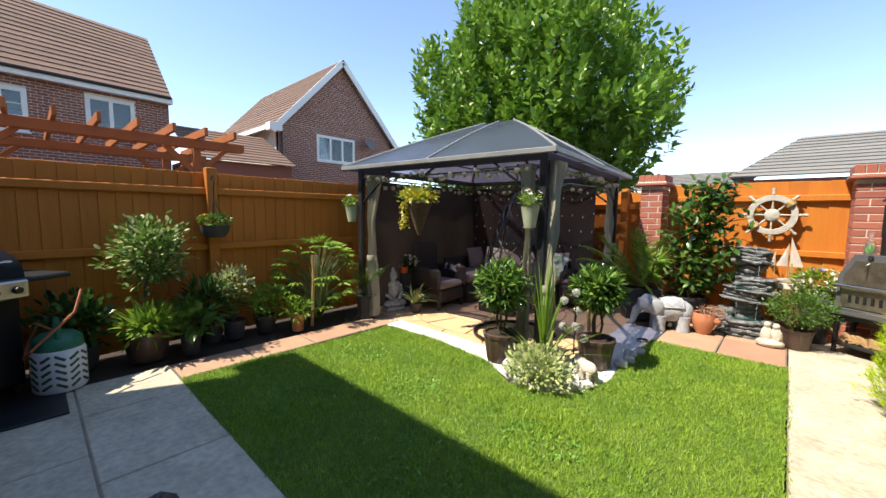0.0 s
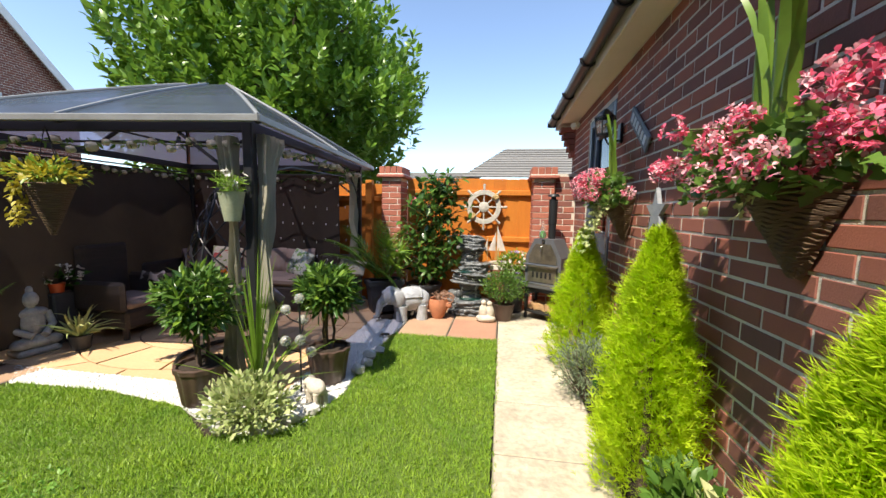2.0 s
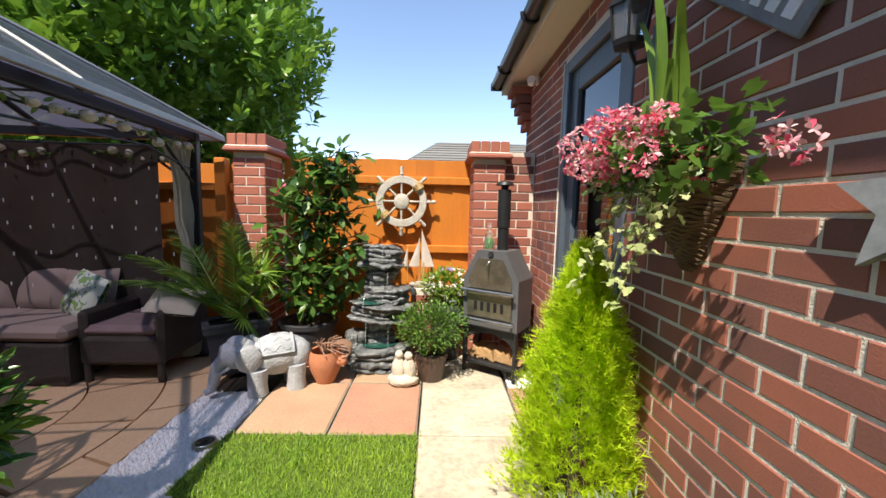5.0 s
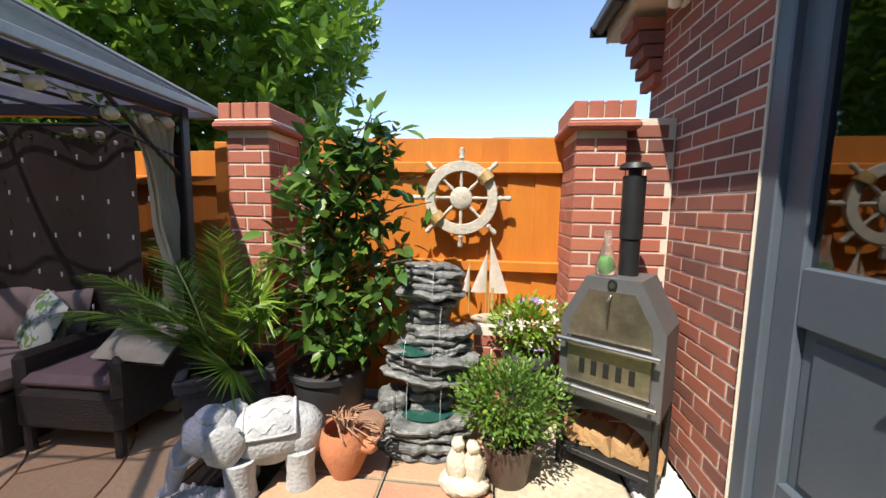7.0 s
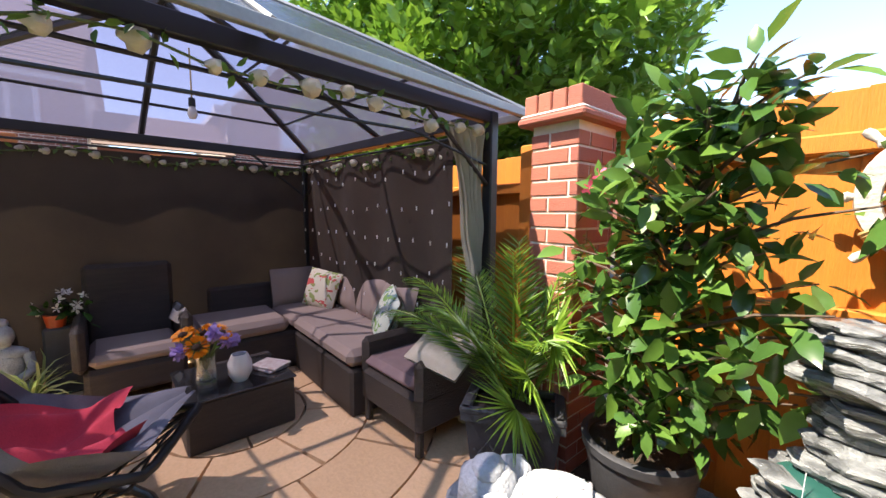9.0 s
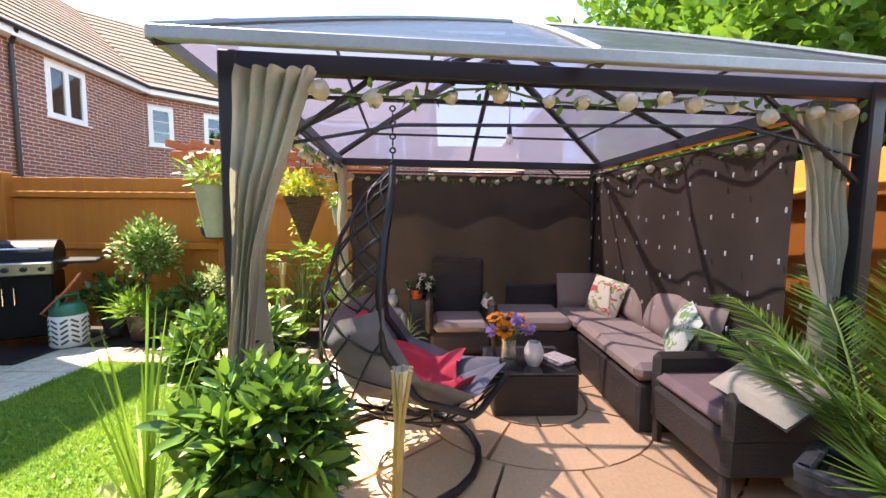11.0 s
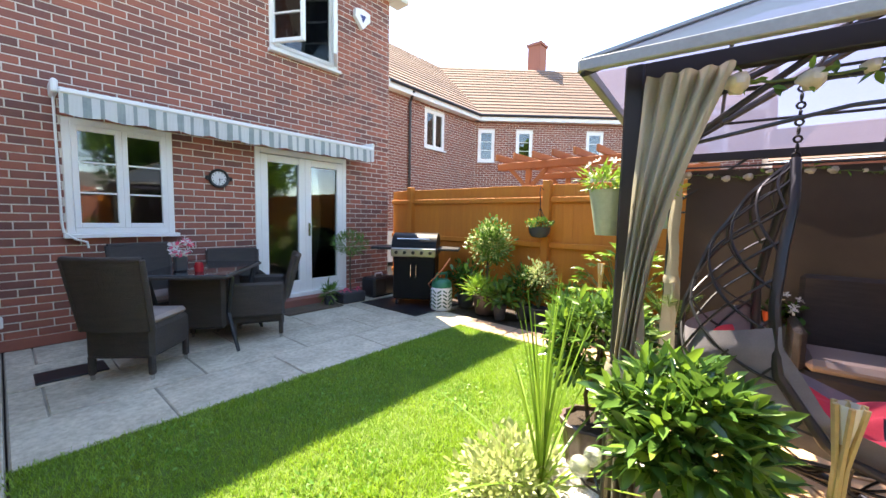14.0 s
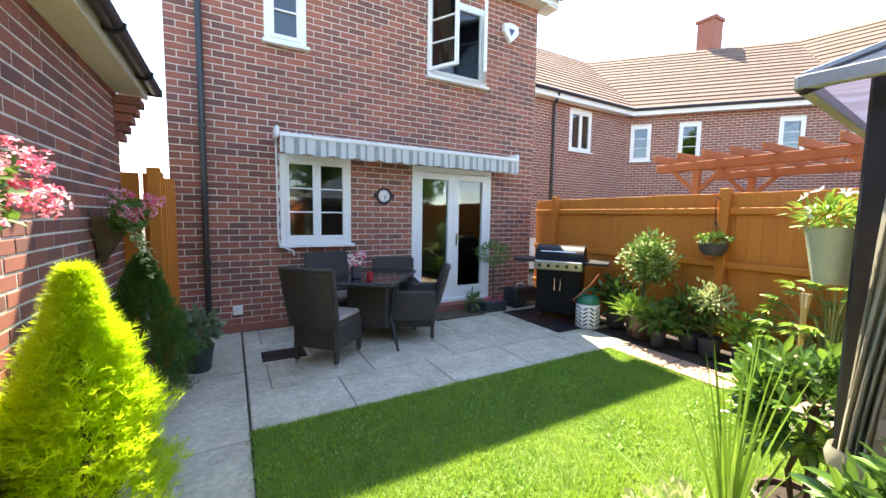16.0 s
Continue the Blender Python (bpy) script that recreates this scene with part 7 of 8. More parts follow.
def wall_basket(y, ztop, flowers, spread, canna, lavish):
    q = thing("wall_basket", "woven cone wall basket of pink geraniums and ivy", "hanging basket", (XG - 0.02, y, ztop), 0, "wall baskets")
    b = Build()
    for k in range(26):
        z = -0.33 * k / 25
        rr = 0.18 * (1 + z / 0.37)
        b.tube([(-rr * math.sin(a) * 1.15, rr * math.cos(a), z + 0.006 * math.sin(a * 9 + k)) for a in [math.pi * i / 14 for i in range(15)]], 0.0095, 5)
    b.obj("basket", WOVEN, q, True)
    Build().sheet(lambda u, v: (-0.19 * 1.1 * math.sin(math.pi * u) * (0.02 + 0.96 * v), 0.18 * math.cos(math.pi * u) * (0.02 + 0.92 * v), -0.33 + 0.33 * v), 14, 6).obj("liner", SOIL, q)
    st, pet, cols, lf, = Build(), [], [], []
    for i in range(flowers):
        a = random.uniform(0, math.pi)
        rad_ = random.uniform(0.25, 1.0)
        c = Vector((-0.12 - 0.24 * math.sin(a) * rad_, spread * math.cos(a) * rad_, 0.05 + random.uniform(-0.09, 0.13) * lavish))
        st.tube([(-0.08, 0.05 * math.cos(a), 0.0), c * 0.6 + Vector((0, 0, 0.05)), c], 0.003, 4)
        kind = random.random()
        for k in range(19):
            fc = c + unit() * random.uniform(0.03, 0.05)
            ax = (fc - c).normalized()
            u = ax.orthogonal().normalized()
            w_ = ax.cross(u)
            for j in range(5):
                an = j * 1.257 + k
                pet.append((fc, math.cos(an) * u + math.sin(an) * w_ + 0.3 * ax, random.uniform(0.014, 0.021)))
                cols.append(int(random.random() < (0.25 if kind < 0.5 else 0.75)))
    leaves("geranium_petals", pet, "petal", [PINK, PALEPINK], q, cols)
    for i in range(int(460 * lavish)):
        a = random.uniform(0, math.pi)
        rad_ = random.random()
        lf.append((Vector((-0.10 - 0.18 * math.sin(a) * rad_, spread * 0.85 * math.cos(a) * rad_, random.uniform(-0.09, 0.12))), unit() + Vector((-0.3, 0, 0.4)), random.uniform(0.04, 0.065)))
    leaves("geranium_leaves", lf, "ivy", LEAF_MID, q)
    iv = []
    for i in range(9 if lavish > 0.88 else 2):
        y0 = random.uniform(-0.2, 0.2) - 0.05
        pts = [Vector((-0.18 - 0.02 * k, y0 + 0.02 * k * math.sin(i), -0.03 - 0.055 * k)) for k in range(random.randint(3, 8) if lavish > 0.88 else 3)]
        st.tube(pts, 0.002, 4)
        for p in pts:
            for k in range(5):
                iv.append((p + rv(0.02), unit() + Vector((-0.5, 0, -0.6)), random.uniform(0.02, 0.036)))
    leaves("ivy_leaves", iv, "ivy", VARIEG, q)
    st.obj("stem", STEM, q)
    cn = Build()
    for i in range(canna):
        dx, dy_ = random.uniform(-0.16, 0.04), random.uniform(-0.16, 0.2)
        ln = random.uniform(0.4, 0.72)
        wd = random.uniform(0.02, 0.04)
        cn.sheet(lambda u, v, dx=dx, dy_=dy_, ln=ln, wd=wd, i=i: (-0.12 + dx * v * v + 0.015 * abs(2 * u - 1), 0.03 * (i - 2) + dy_ * v * v + wd * (2 * u - 1) * math.sin(math.pi * (0.12 + 0.86 * v)) , ln * v - 0.10 * v ** 3), 4, 12)
    cn.obj("sword_leaf", LEAF_BRIGHT, q, True)
    return q


wall_basket(5.20, 1.50, 32, 0.60, 6, 0.86)
wall_basket(6.88, 1.49, 24, 0.50, 6, 0.9)
wall_basket(3.05, 1.42, 22, 0.28, 0, 0.9)

so = thing("star_ornament", "distressed white wooden star on the wall", "ornament", (XG - 0.03, 6.30, 1.36))
pts = []
for i in range(10):
    a = i * math.pi / 5 + 0.3
    k = 0.145 if i % 2 == 0 else 0.062
    pts.append((k * math.cos(a), k * math.sin(a)))
Build().prism(pts, -0.012, 0.012, mx=pose(0, 0, 0, 90, 0, 90)).obj("star", mat("pale_grey_wood", (0.34, 0.36, 0.38), 0.8, (0.22, 0.24, 0.26), scale=20), so)
ln_ = thing("wall_lantern", "black metal wall lantern with glass sides", "lantern", (XG - 0.012, 7.16, 1.98))
Build().box((-0.012, 0, 0), (0.024, 0.08, 0.16), bev=0.008).tube([(-0.02, 0, -0.05), (-0.1, 0, -0.08), (-0.13, 0, -0.02)], 0.009).lathe([(0.0, 0.2), (0.02, 0.19), (0.085, 0.13), (0.085, 0.12), (0.07, 0.12)], (-0.13, 0, 0), 6).lathe([(0, -0.03), (0.06, -0.02), (0.065, 0.0), (0.06, 0.0)], (-0.13, 0, 0), 6).obj("frame", BLACK, ln_)
for i in range(6):
    a = i * math.pi / 3
    Build().tube([(-0.13 + 0.062 * math.cos(a), 0.062 * math.sin(a), 0), (-0.13 + 0.078 * math.cos(a), 0.078 * math.sin(a), 0.12)], 0.005, 5).obj("glazing_bar", BLACK, ln_)
Build().lathe([(0.058, 0.0), (0.072, 0.12)], (-0.13, 0, 0), 6).obj("glass", CLEAR, ln_)
sg = thing("slate_sign", "grey slate plaque with pale lettering on the wall", "sign", (XG - 0.022, 6.72, 1.93))
Build().box((0, 0, 0), (0.016, 0.46, 0.12), bev=0.006, mx=pose(0, 0, 0, 38, 0, 0)).obj("plaque", mat("grey_slate", (0.24, 0.25, 0.27), 0.7, bump=0.4), sg)
bars = Build()
for k in range(6):
    bars.box((-0.010, -0.165 + k * 0.066, 0), (0.004, 0.04, 0.06), bev=0, mx=pose(0, 0, 0, 38, 0, 0))
tagged(bars.obj("lettering", WHITE, sg), kind="stuff")
sc = thing("security_camera", "small white security camera under the eave", "camera", (XG - 0.02, 9.0, 2.44))
Build().lathe([(0, 0.0), (0.035, 0.0), (0.035, 0.05), (0, 0.05)], mx=pose(-0.05, 0, -0.02, 70, 0, -20)).box((0, 0, 0), (0.03, 0.07, 0.07), bev=0.01).obj("housing", PVC, sc, True)

# ---- bed beside the fence ----
bt = thing("ball_shrub", "clipped variegated ball shrub in a dark pot", "shrub", (-4.30, 3.86, 0))
pot(bt, 0.19, 0.27, POTBROWN)
Build().tube([(0, 0, 0.25), (0.01, 0.02, 0.8)], 0.016).obj("trunk", BARK, bt)
leaves("leaf_crown", bush(2200, (0, 0.06, 0.98), (0.27, 0.28, 0.34), 0.06, 0.3, 0.4, 0.6), "oval", [VARIEG, LEAF_MID], bt, [random.random() < 0.72 for i in range(2200)])
leaves("fern", bush(260, (0.12, 0.0, 0.36), (0.2, 0.22, 0.14), 0.16, 0.1, 0.6), "lance", LEAF_BRIGHT, bt)
for label, x, y, rx, rz, zc, n, s, shp, m, pr in (
        ("leafy dark shrub in a black pot", -4.42, 3.42, 0.26, 0.24, 0.42, 420, 0.09, "oval", LEAF_DARK, 0.14),
        ("broad-leaved plant in a buff pot", -4.16, 4.17, 0.22, 0.16, 0.32, 150, 0.13, "oval", LEAF_MID, 0.09),
        ("dark fern among the pots", -4.40, 4.40, 0.26, 0.26, 0.42, 420, 0.14, "lance", LEAF_DARK, 0.12),
        ("variegated shrub in a grey pot", -4.36, 4.62, 0.20, 0.18, 0.62, 420, 0.055, "oval", VARIEG, 0.12),
        ("small-leaved shrub against the fence", -4.35, 4.95, 0.22, 0.22, 0.34, 500, 0.06, "oval", LEAF_BRIGHT, 0.12),
        ("low green plant beside the path", -4.12, 5.22, 0.18, 0.14, 0.24, 300, 0.09, "lance", LEAF_BRIGHT, 0.08)):
    q = thing("potted_plant", label, "plant", (x, y, 0), 0, "potted plants in the bed")
    pot(q, pr, 0.2, TERRA if pr == 0.08 else POTGREY)
    twigs(Build(), (0, 0, 0.18), (0, 0, zc), (rx, rx, rz), 14, 0.005).obj("stem", STEM, q)
    leaves("leaf_crown", bush(n, (0, 0, zc), (rx, rx, rz), s, 0.25, 0.5, 0.4), shp, m, q)
fa = thing("fatsia", "large fatsia with deeply lobed glossy leaves", "shrub", (-4.30, 5.58, 0))
sp, b = [], Build()
for i in range(95):
    d = unit()
    e = Vector((0.36 * d.x, 0.45 * d.y, 0.60 + 0.42 * d.z))
    b.tube([(0, 0, 0.0), (e.x * 0.4, e.y * 0.4, e.z * 0.7), e], [0.008, 0.006, 0.003], 5)
    for k in range(7):
        a = -1.5 + k * 0.5
        o = (Vector((d.x, d.y, 0.15 * d.z)) + Vector((0.4, -0.2, 0.2))).normalized()
        sd_ = o.cross(Vector((0, 0, 1))).normalized()
        sp.append((e, o * math.cos(a) + sd_ * math.sin(a) + Vector((0, 0, -0.15)), 0.15 - 0.02 * abs(k - 3)))
b.obj("stem", STEM, fa)
LEAVES["lobe"] = ([(0, 0, 0), (-0.12, 0.5, 0.03), (0, 0.5, -0.02), (0.12, 0.5, 0.03), (0, 1, -0.15)], [(0, 2, 1), (0, 3, 2), (1, 2, 4), (2, 3, 4)])
leaves("lobed_leaves", sp, "lobe", LEAF_BRIGHT, fa)


def torch(x, y, h, lean=(0.05, 0.02)):
    q = thing("bamboo_torch", "split bamboo garden torch with woven head", "torch", (x, y, 0), 0, "bamboo torches")
    b = Build()
    for k in range(6):
        a = k * math.pi / 3
        b.tube([(0.01 * math.cos(a), 0.01 * math.sin(a), 0.0), (lean[0] * 0.75 + 0.012 * math.cos(a), lean[1] * 0.75 + 0.012 * math.sin(a), h * 0.78), (lean[0] + 0.035 * math.cos(a), lean[1] + 0.035 * math.sin(a), h)], 0.008, 6)
    b.obj("pole", BAMBOO, q, True)
    Build().lathe([(0.018, h * 0.86), (0.03, h * 0.98), (0.028, h)], (lean[0], lean[1], 0), 12).obj("head", CREAM, q, True)


torch(-4.16, 5.42, 0.86)
torch(-1.40, 6.93, 0.82, (-0.05, 0.03))
q = thing("potted_areca", "upright feathery palm in a dark grey pot", "palm", (-4.02, 6.13, 0))
pot(q, 0.15, 0.3, POTGREY)
out, rach = [], Build()
for i in range(11):
    a = i * 2.4
    frond((0, 0, 0.28), (0.45 * math.cos(a), 0.45 * math.sin(a), 1.0), random.uniform(0.5, 0.66), 0.3, 16, 0.14, out, rach)
leaves("palm_leaflets", out, "leaflet", LEAF_MID, q)
rach.obj("rib", STEM, q)
leaves("trailing_leaves", bush(260, (0.02, -0.02, 0.34), (0.16, 0.16, 0.08), 0.04), "oval", GREYLEAF, q)
GREYSTONE = mat("weathered_grey_stone", (0.50, 0.50, 0.48), 0.85, (0.30, 0.30, 0.30), scale=14, bump=0.7)
bu = thing("seated_statue", "weathered grey seated stone garden statue", "statue", (-4.04, 6.59, 0), 78)
Build().box((0, 0, 0.03), (0.30, 0.22, 0.06), bev=0.02).ball((0, 0.01, 0.1), (0.17, 0.11, 0.065), n=18, rough=0.15).ball((-0.1, -0.05, 0.11), (0.08, 0.06, 0.05), n=12, rough=0.1).ball((0.1, -0.05, 0.11), (0.08, 0.06, 0.05), n=12, rough=0.1).ball((0, 0.02, 0.28), (0.095, 0.07, 0.14), n=16, rough=0.08).ball((0, 0.02, 0.37), (0.12, 0.06, 0.05), n=14).tube([(-0.11, 0.02, 0.36), (-0.135, 0.0, 0.24), (-0.04, -0.09, 0.17)], 0.03, 10).tube([(0.11, 0.02, 0.36), (0.135, 0.0, 0.24), (0.04, -0.09, 0.17)], 0.03, 10).ball((0, 0.01, 0.49), (0.058, 0.06, 0.075), n=14).ball((0, 0.02, 0.575), (0.03, 0.03, 0.035), n=10, rough=0.2).tube([(0, 0.02, 0.4), (0, 0.02, 0.45)], 0.035).obj("figure", GREYSTONE, bu, True)
bp_ = thing("tall_planter", "tall black planter with white flowers", "planter", (-4.2, 6.92, 0))
Build().box((0, 0, 0.25), (0.3, 0.3, 0.5), bev=0.015).obj("planter", POTGREY, bp_)
leaves("leaf_crown", bush(200, (0, 0, 0.6), (0.2, 0.2, 0.12), 0.1, 0.2), "oval", LEAF_DARK, bp_)
leaves("blooms", blossoms(30, (0.02, 0, 0.66), (0.2, 0.2, 0.1), 0.035), "petal", WHITEP, bp_)
rp_ = Build().lathe([(0, 0), (0.05, 0), (0.065, 0.09), (0.06, 0.09), (0, 0.07)], (-4.10, 6.84, 0.5)).obj("orange_pot", mat("orange_glaze", (0.60, 0.08, 0.02), 0.4), None, True)
tagged(rp_, "small orange glazed pot on the planter", "pot")
lp = thing("spider_plant", "arching white-striped plant in a small pot", "plant", (-3.74, 6.74, 0))
pot(lp, 0.09, 0.14, POTGREY)
LEAVES["strap"] = ([(-0.03, 0, 0), (0.03, 0, 0), (-0.035, 0.45, 0.12), (0.035, 0.45, 0.12), (-0.02, 0.8, 0.05), (0.02, 0.8, 0.05), (0, 1, -0.12)], [(0, 1, 3, 2), (2, 3, 5, 4), (4, 5, 6)])
leaves("strap_leaves", [((0, 0, 0.12), unit() + Vector((0, 0, 1.0)), random.uniform(0.2, 0.36)) for i in range(46)], "strap", VARIEG, lp)
hb = thing("post_basket", "small dark hanging basket on the fence post", "hanging basket", (-4.50, 4.52, 1.08))
Build().lathe([(0, 0.0), (0.09, 0.01), (0.13, 0.06), (0.14, 0.14), (0.13, 0.14), (0, 0.12)], n=20).obj("basket", POTGREY, hb, True)
leaves("foliage", bush(240, (0, 0, 0.18), (0.16, 0.16, 0.07), 0.05), "oval", LEAF_MID, hb)
leaves("blooms", blossoms(14, (0.0, -0.08, 0.2), (0.12, 0.06, 0.05), 0.025), "petal", YELLOW, hb)
Build().tube([(-0.08, 0.0, 0.62), (0.0, 0.0, 0.66), (0.03, 0, 0.58), (0, 0, 0.5), (0, 0, 0.4), (-0.1, 0, 0.14)], 0.006, 6).tube([(0, 0, 0.4), (0.12, 0, 0.14)], 0.004, 6).tube([(0, 0, 0.4), (0, 0.12, 0.14)], 0.004, 6).obj("bracket", METAL, hb)

# ---- hung from the canopy ----
hc = thing("cone_basket", "hanging cone basket with yellow trailing leaves", "hanging basket", (-3.0, 6.08, 1.30))
b = Build()
for k in range(22):
    rr = 0.135 * (1 - k / 23)
    b.tube([(rr * math.cos(a), rr * math.sin(a), 0.18 - 0.36 * k / 22) for a in [2 * math.pi * i / 16 for i in range(17)]], 0.009, 5)
b.obj("basket", WOVEN, hc, True)
leaves("foliage", bush(520, (0, 0, 0.25), (0.22, 0.22, 0.10), 0.055, 0.2), "oval", [YELLOW, LEAF_BRIGHT], hc, [random.random() < 0.45 for i in range(520)])
leaves("trailing_leaves", [(Vector((-0.13 + random.uniform(-0.04, 0.04), -0.1 + random.uniform(-0.04, 0.04), 0.2 - random.random() * 0.28)), unit() + Vector((0, 0, -0.8)), 0.05) for i in range(90)], "oval", YELLOW, hc)
Build().tube([(-0.12, 0, 0.18), (0, 0, 0.58)], 0.003, 4).tube([(0.12, 0, 0.18), (0, 0, 0.58)], 0.003, 4).tube([(0, 0.12, 0.18), (0, 0, 0.58)], 0.003, 4).obj("chain", METAL, hc)
for x, y, z in ((-1.71, 6.21, 1.25), (-4.19, 6.02, 1.25)):
    q = thing("post_planter", "pale green cone planter strapped to the post", "planter", (x, y, z), 0, "post planters")
    Build().lathe([(0, 0.0), (0.05, 0.0), (0.085, 0.2), (0.09, 0.2), (0.078, 0.2), (0.07, 0.17), (0, 0.17)], n=18).obj("planter", mat("pale_green_glaze", (0.42, 0.46, 0.32), 0.45), q, True)
    leaves("foliage", bush(240, (0, -0.02, 0.25), (0.10, 0.10, 0.06), 0.05, 0.2), "lance", LEAF_BRIGHT, q)
    leaves("blooms", blossoms(5, (0, 0, 0.28), (0.1, 0.1, 0.06), 0.025), "petal", WHITEP, q)
    Build().tube([(0, 0.085, 0.16), (0, 0.14, 0.16)], 0.01).obj("strap", METAL, q)

# ---- planting at the corner of the lawn ----


def lollipop(x, y, zc, r, label):
    q = thing("standard_bay", label, "shrub", (x, y, 0), random.uniform(0, 90), "standard bays")
    pot(q, 0.165, 0.27, POTBROWN, flute=0.035)
    for k in range(3):
        Build().tube([(0.02 * math.cos(k * 2.1), 0.02 * math.sin(k * 2.1), 0.2), (0.05 * math.cos(k * 2.1), 0.05 * math.sin(k * 2.1), 0.4), (0.0, 0.02 * k, zc)], 0.011, 7).obj("stem", BARK, q)
    sp = []
    for i in range(130):
        d = unit()
        rr = r * random.uniform(0.55, 1.05) * (1 + 0.2 * noise.noise(d * 3))
        p = Vector((d.x * rr, d.y * rr, zc + d.z * rr * 0.78))
        ax = (d + Vector((0, 0, 0.6)) + rv(0.3)).normalized()
        u = ax.orthogonal().normalized()
        w_ = ax.cross(u)
        for k in range(9):
            a = k * 2.4
            sp.append((p + ax * 0.006 * k, (math.cos(a) * u + math.sin(a) * w_) * (1.1 - 0.08 * k) + ax * (0.25 + 0.08 * k), random.uniform(0.075, 0.115)))
    leaves("leaf_crown", sp, "lance2", [LEAF_DARK, LEAF_MID, LEAF_BRIGHT], q, [random.choice((0, 0, 1, 1, 2)) for i in sp])


LEAVES["lance2"] = ([(0, 0, 0), (-0.15, 0.45, 0.03), (0, 0.45, -0.02), (0.15, 0.45, 0.03), (-0.1, 0.78, 0.0), (0.1, 0.78, 0.0), (0, 1, -0.1)], [(0, 2, 1), (0, 3, 2), (1, 2, 6, 4), (2, 3, 5, 6)])
lollipop(-1.93, 6.13, 0.70, 0.215, "standard shrub in a fluted brown pot on gravel")
lollipop(-1.22, 6.60, 0.70, 0.165, "standard shrub in a fluted brown pot beside the post")
sk_ = thing("spiky_cordyline", "spiky upright green sword-leaved plant", "plant", (-1.46, 6.06, 0))
b = Build()
for i in range(38):
    a = random.uniform(0, 6.28)
    out_ = random.uniform(0.03, 0.24) if i < 26 else random.uniform(0.42, 0.75)
    ln = random.uniform(0.75, 1.12) if i < 26 else random.uniform(0.42, 0.66)
    b.sheet(lambda u, v, a=a, out_=out_, ln=ln: (math.cos(a) * out_ * v ** 1.6 - math.sin(a) * 0.0085 * (2 * u - 1) * (1 - v ** 3), math.sin(a) * out_ * v ** 1.6 + math.cos(a) * 0.0085 * (2 * u - 1) * (1 - v ** 3), 0.03 + ln * v * (1 - 0.45 * min(1, out_) * v)), 2, 10)
b.obj("sword_leaves", LEAF_BRIGHT, sk_, True)
vg = thing("variegated_mound", "low mound of cream and green variegated leaves", "shrub", (-1.42, 5.92, 0))
twigs(Build(), (0, 0, 0), (0, 0, 0.14), (0.24, 0.2, 0.12), 16, 0.004).obj("stem", STEM, vg)
leaves("leaf_mound", bush(1500, (0, 0, 0.13), (0.30, 0.24, 0.17), 0.05, 0.3, 0.6), "oval", VARIEG, vg)
PALEROCK = mat("white_cobble", (0.70, 0.68, 0.64), 0.8, (0.5, 0.5, 0.48), scale=12, bump=0.5)
for x, y, s in ((-1.74, 6.0, 0.07), (-1.66, 5.88, 0.055), (-1.18, 5.98, 0.06), (-1.1, 6.1, 0.05), (-1.78, 6.12, 0.05), (-1.02, 6.9, 0.05), (-1.05, 7.05, 0.06), (-1.0, 7.2, 0.05), (-1.04, 6.75, 0.055), (-1.55, 5.8, 0.045)):
    o = Build().ball((x, y, s * 0.55), (s, s * 0.85, s * 0.75), n=12, rough=0.5, freq=2).obj("cobble", PALEROCK, None, True)
    tagged(o, "pale rounded edging cobble by the lawn", "stone", "edging cobbles")
se = thing("small_ornament", "small white stone elephant ornament on the grass", "ornament", (-1.14, 6.24, 0), -30)
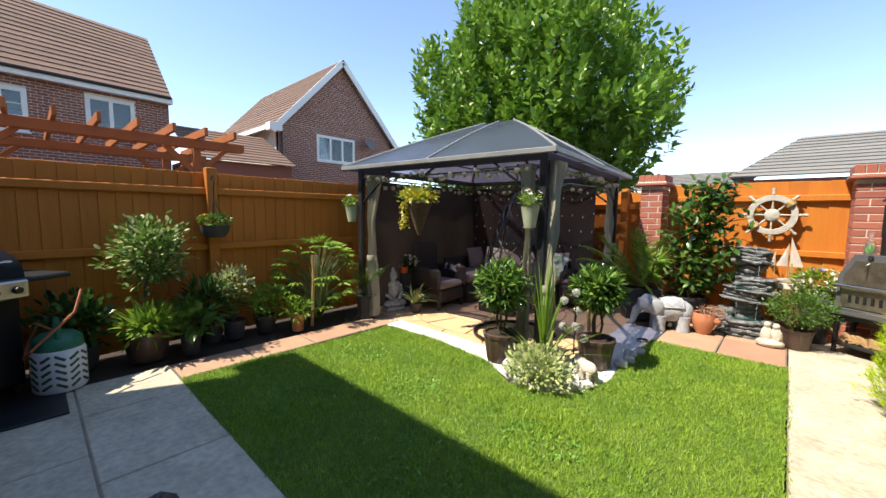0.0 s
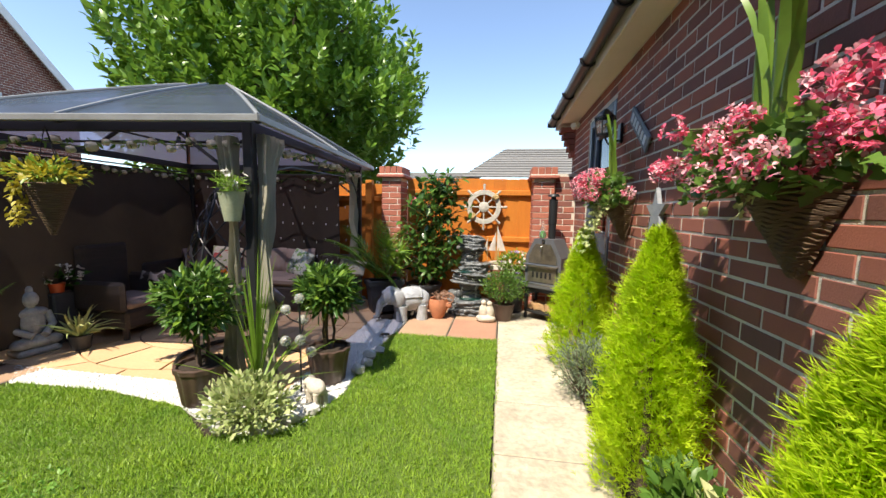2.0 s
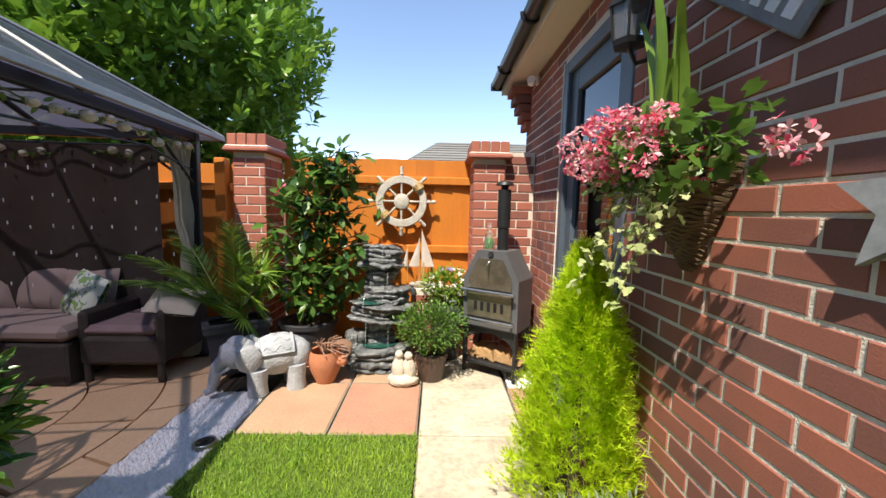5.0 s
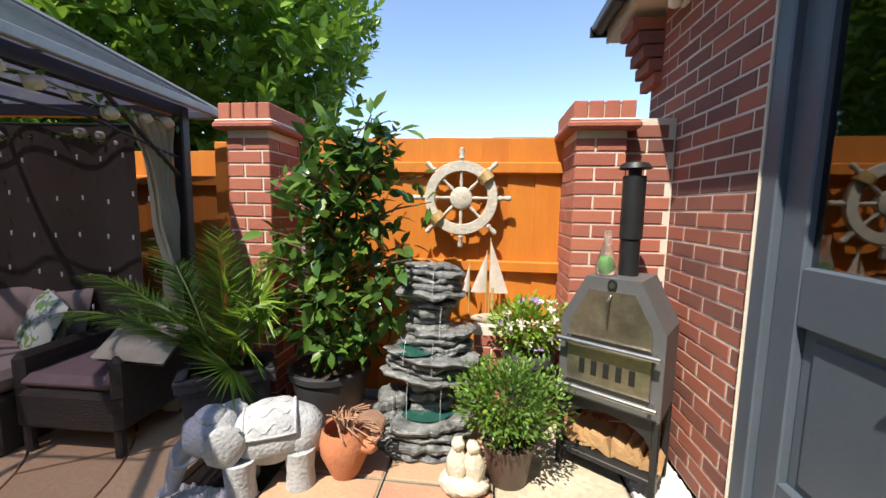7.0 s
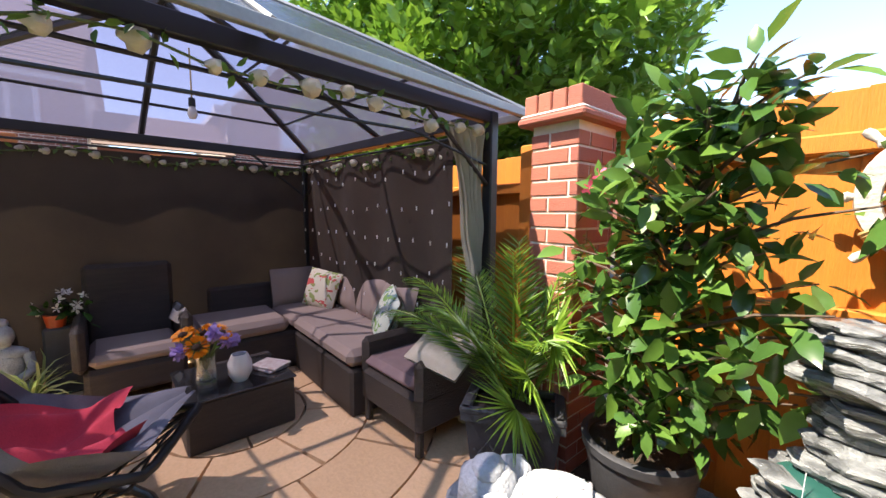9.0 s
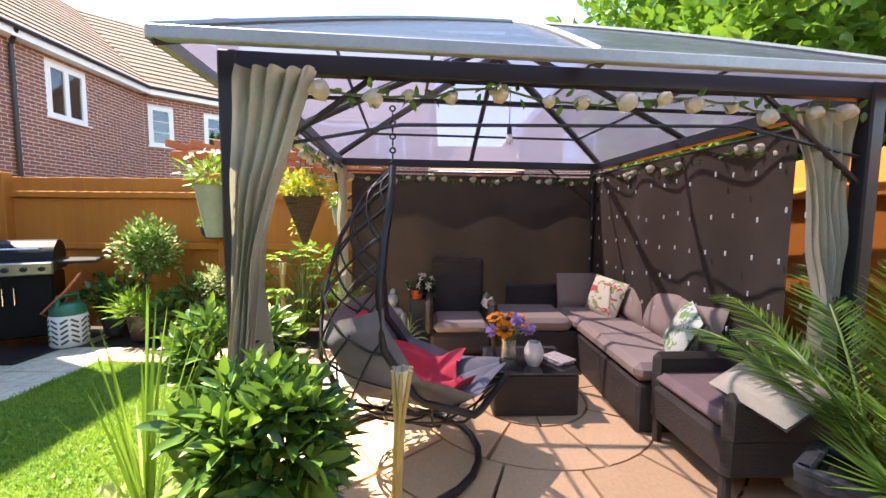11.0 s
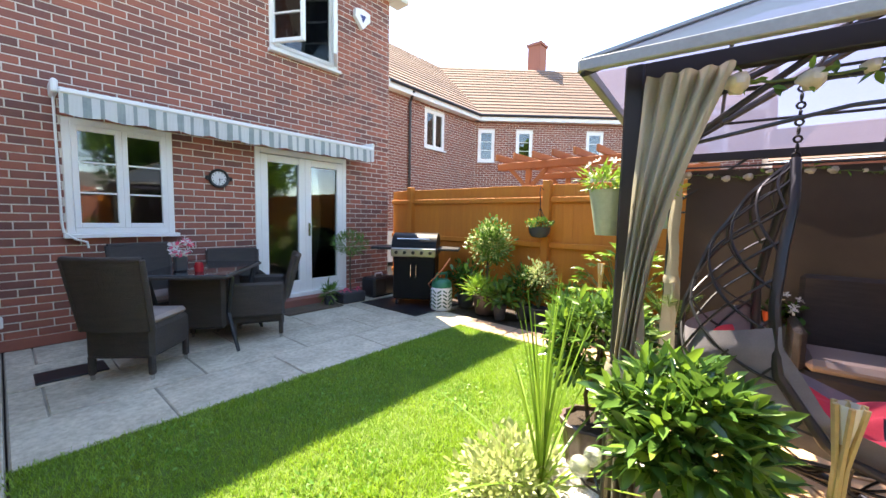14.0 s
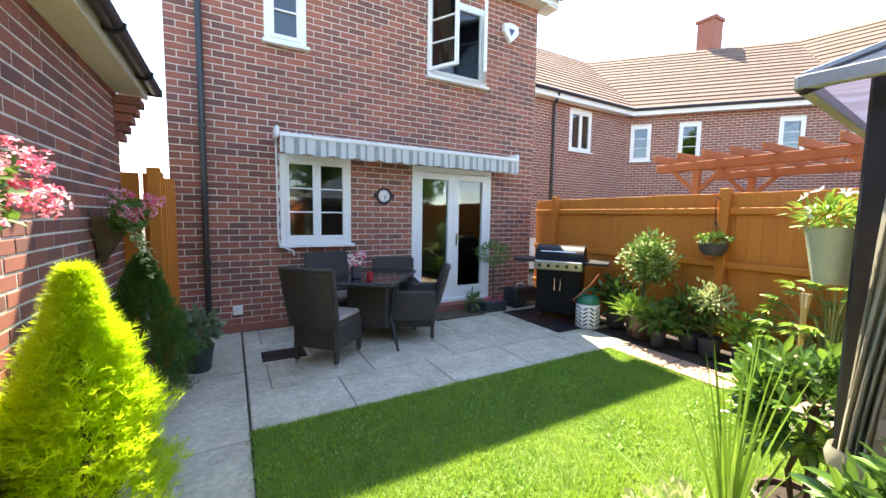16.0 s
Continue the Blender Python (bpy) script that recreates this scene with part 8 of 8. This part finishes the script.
Build().ball((0, 0, 0.11), (0.09, 0.055, 0.06), rough=0.1).ball((-0.08, 0, 0.13), 0.045, rough=0.15).tube([(-0.11, 0, 0.12), (-0.135, 0, 0.06), (-0.13, 0, 0.02)], [0.02, 0.014, 0.01]).tube([(-0.04, 0.03, 0.09), (-0.04, 0.03, 0)], 0.024).tube([(-0.04, -0.03, 0.09), (-0.04, -0.03, 0)], 0.024).tube([(0.05, 0.03, 0.09), (0.05, 0.03, 0)], 0.024).tube([(0.05, -0.03, 0.09), (0.05, -0.03, 0)], 0.024).obj("figure", CREAMSTONE, se, True)
BUBBLE = mat("bubble_glass", (0.88, 0.92, 0.86), 0.12, scale=30, bump=0.6, bscale=90, trans=0.75, stain=0.05)
gs = thing("glass_ball_stake", "black stake with crackled solar glass balls", "garden light", (-1.32, 6.36, 0))
b = Build().tube([(0, 0, 0), (0, 0, 0.62)], 0.007, 6)
for x, y, z in ((0.0, 0.0, 0.70), (-0.09, -0.03, 0.62), (0.04, -0.07, 0.42), (-0.08, -0.06, 0.40), (0.07, 0.03, 0.30), (-0.02, 0.08, 0.52)):
    b.tube([(0, 0, z - 0.1), (x * 0.7, y * 0.7, z - 0.07), (x, y, z - 0.035)], 0.005, 5)
    Build().ball((x, y, z), 0.038, n=16, rough=0.03, freq=9).obj("glass_ball", BUBBLE, gs, True)
b.obj("stake", BLACK, gs)

sd = thing("solar_light", "flat round solar light set beside the lawn", "garden light", (-1.10, 7.68, 0.0))
Build().lathe([(0.062, -0.02), (0.062, 0.012), (0.056, 0.018), (0.048, 0.014)], n=28).obj("ring", STEEL, sd, True)
Build().lathe([(0.049, 0.012), (0.0, 0.013)], n=28).obj("solar_cell", TOPGLASS, sd)

# ---- brick faces of the large walls ----
brickwork(house, BRICK, HP, HW, 0.1, 5.1, HOLES, near=lambda a, z: 2.0 < a < 3.0 and z < 2.2 or a > 4.42 and z < 2.4 or a < 1.14 and 0.5 < z < 2.4)
brickwork(garage, BRICK, GP, GY1 - GY0, 0.0, 2.55, [G_DOOR], near=lambda a, z: 2.2 < a < 5.2 and 0.3 < z < 2.1 or a < 1.1 and z > 1.0, depth=0.0035)
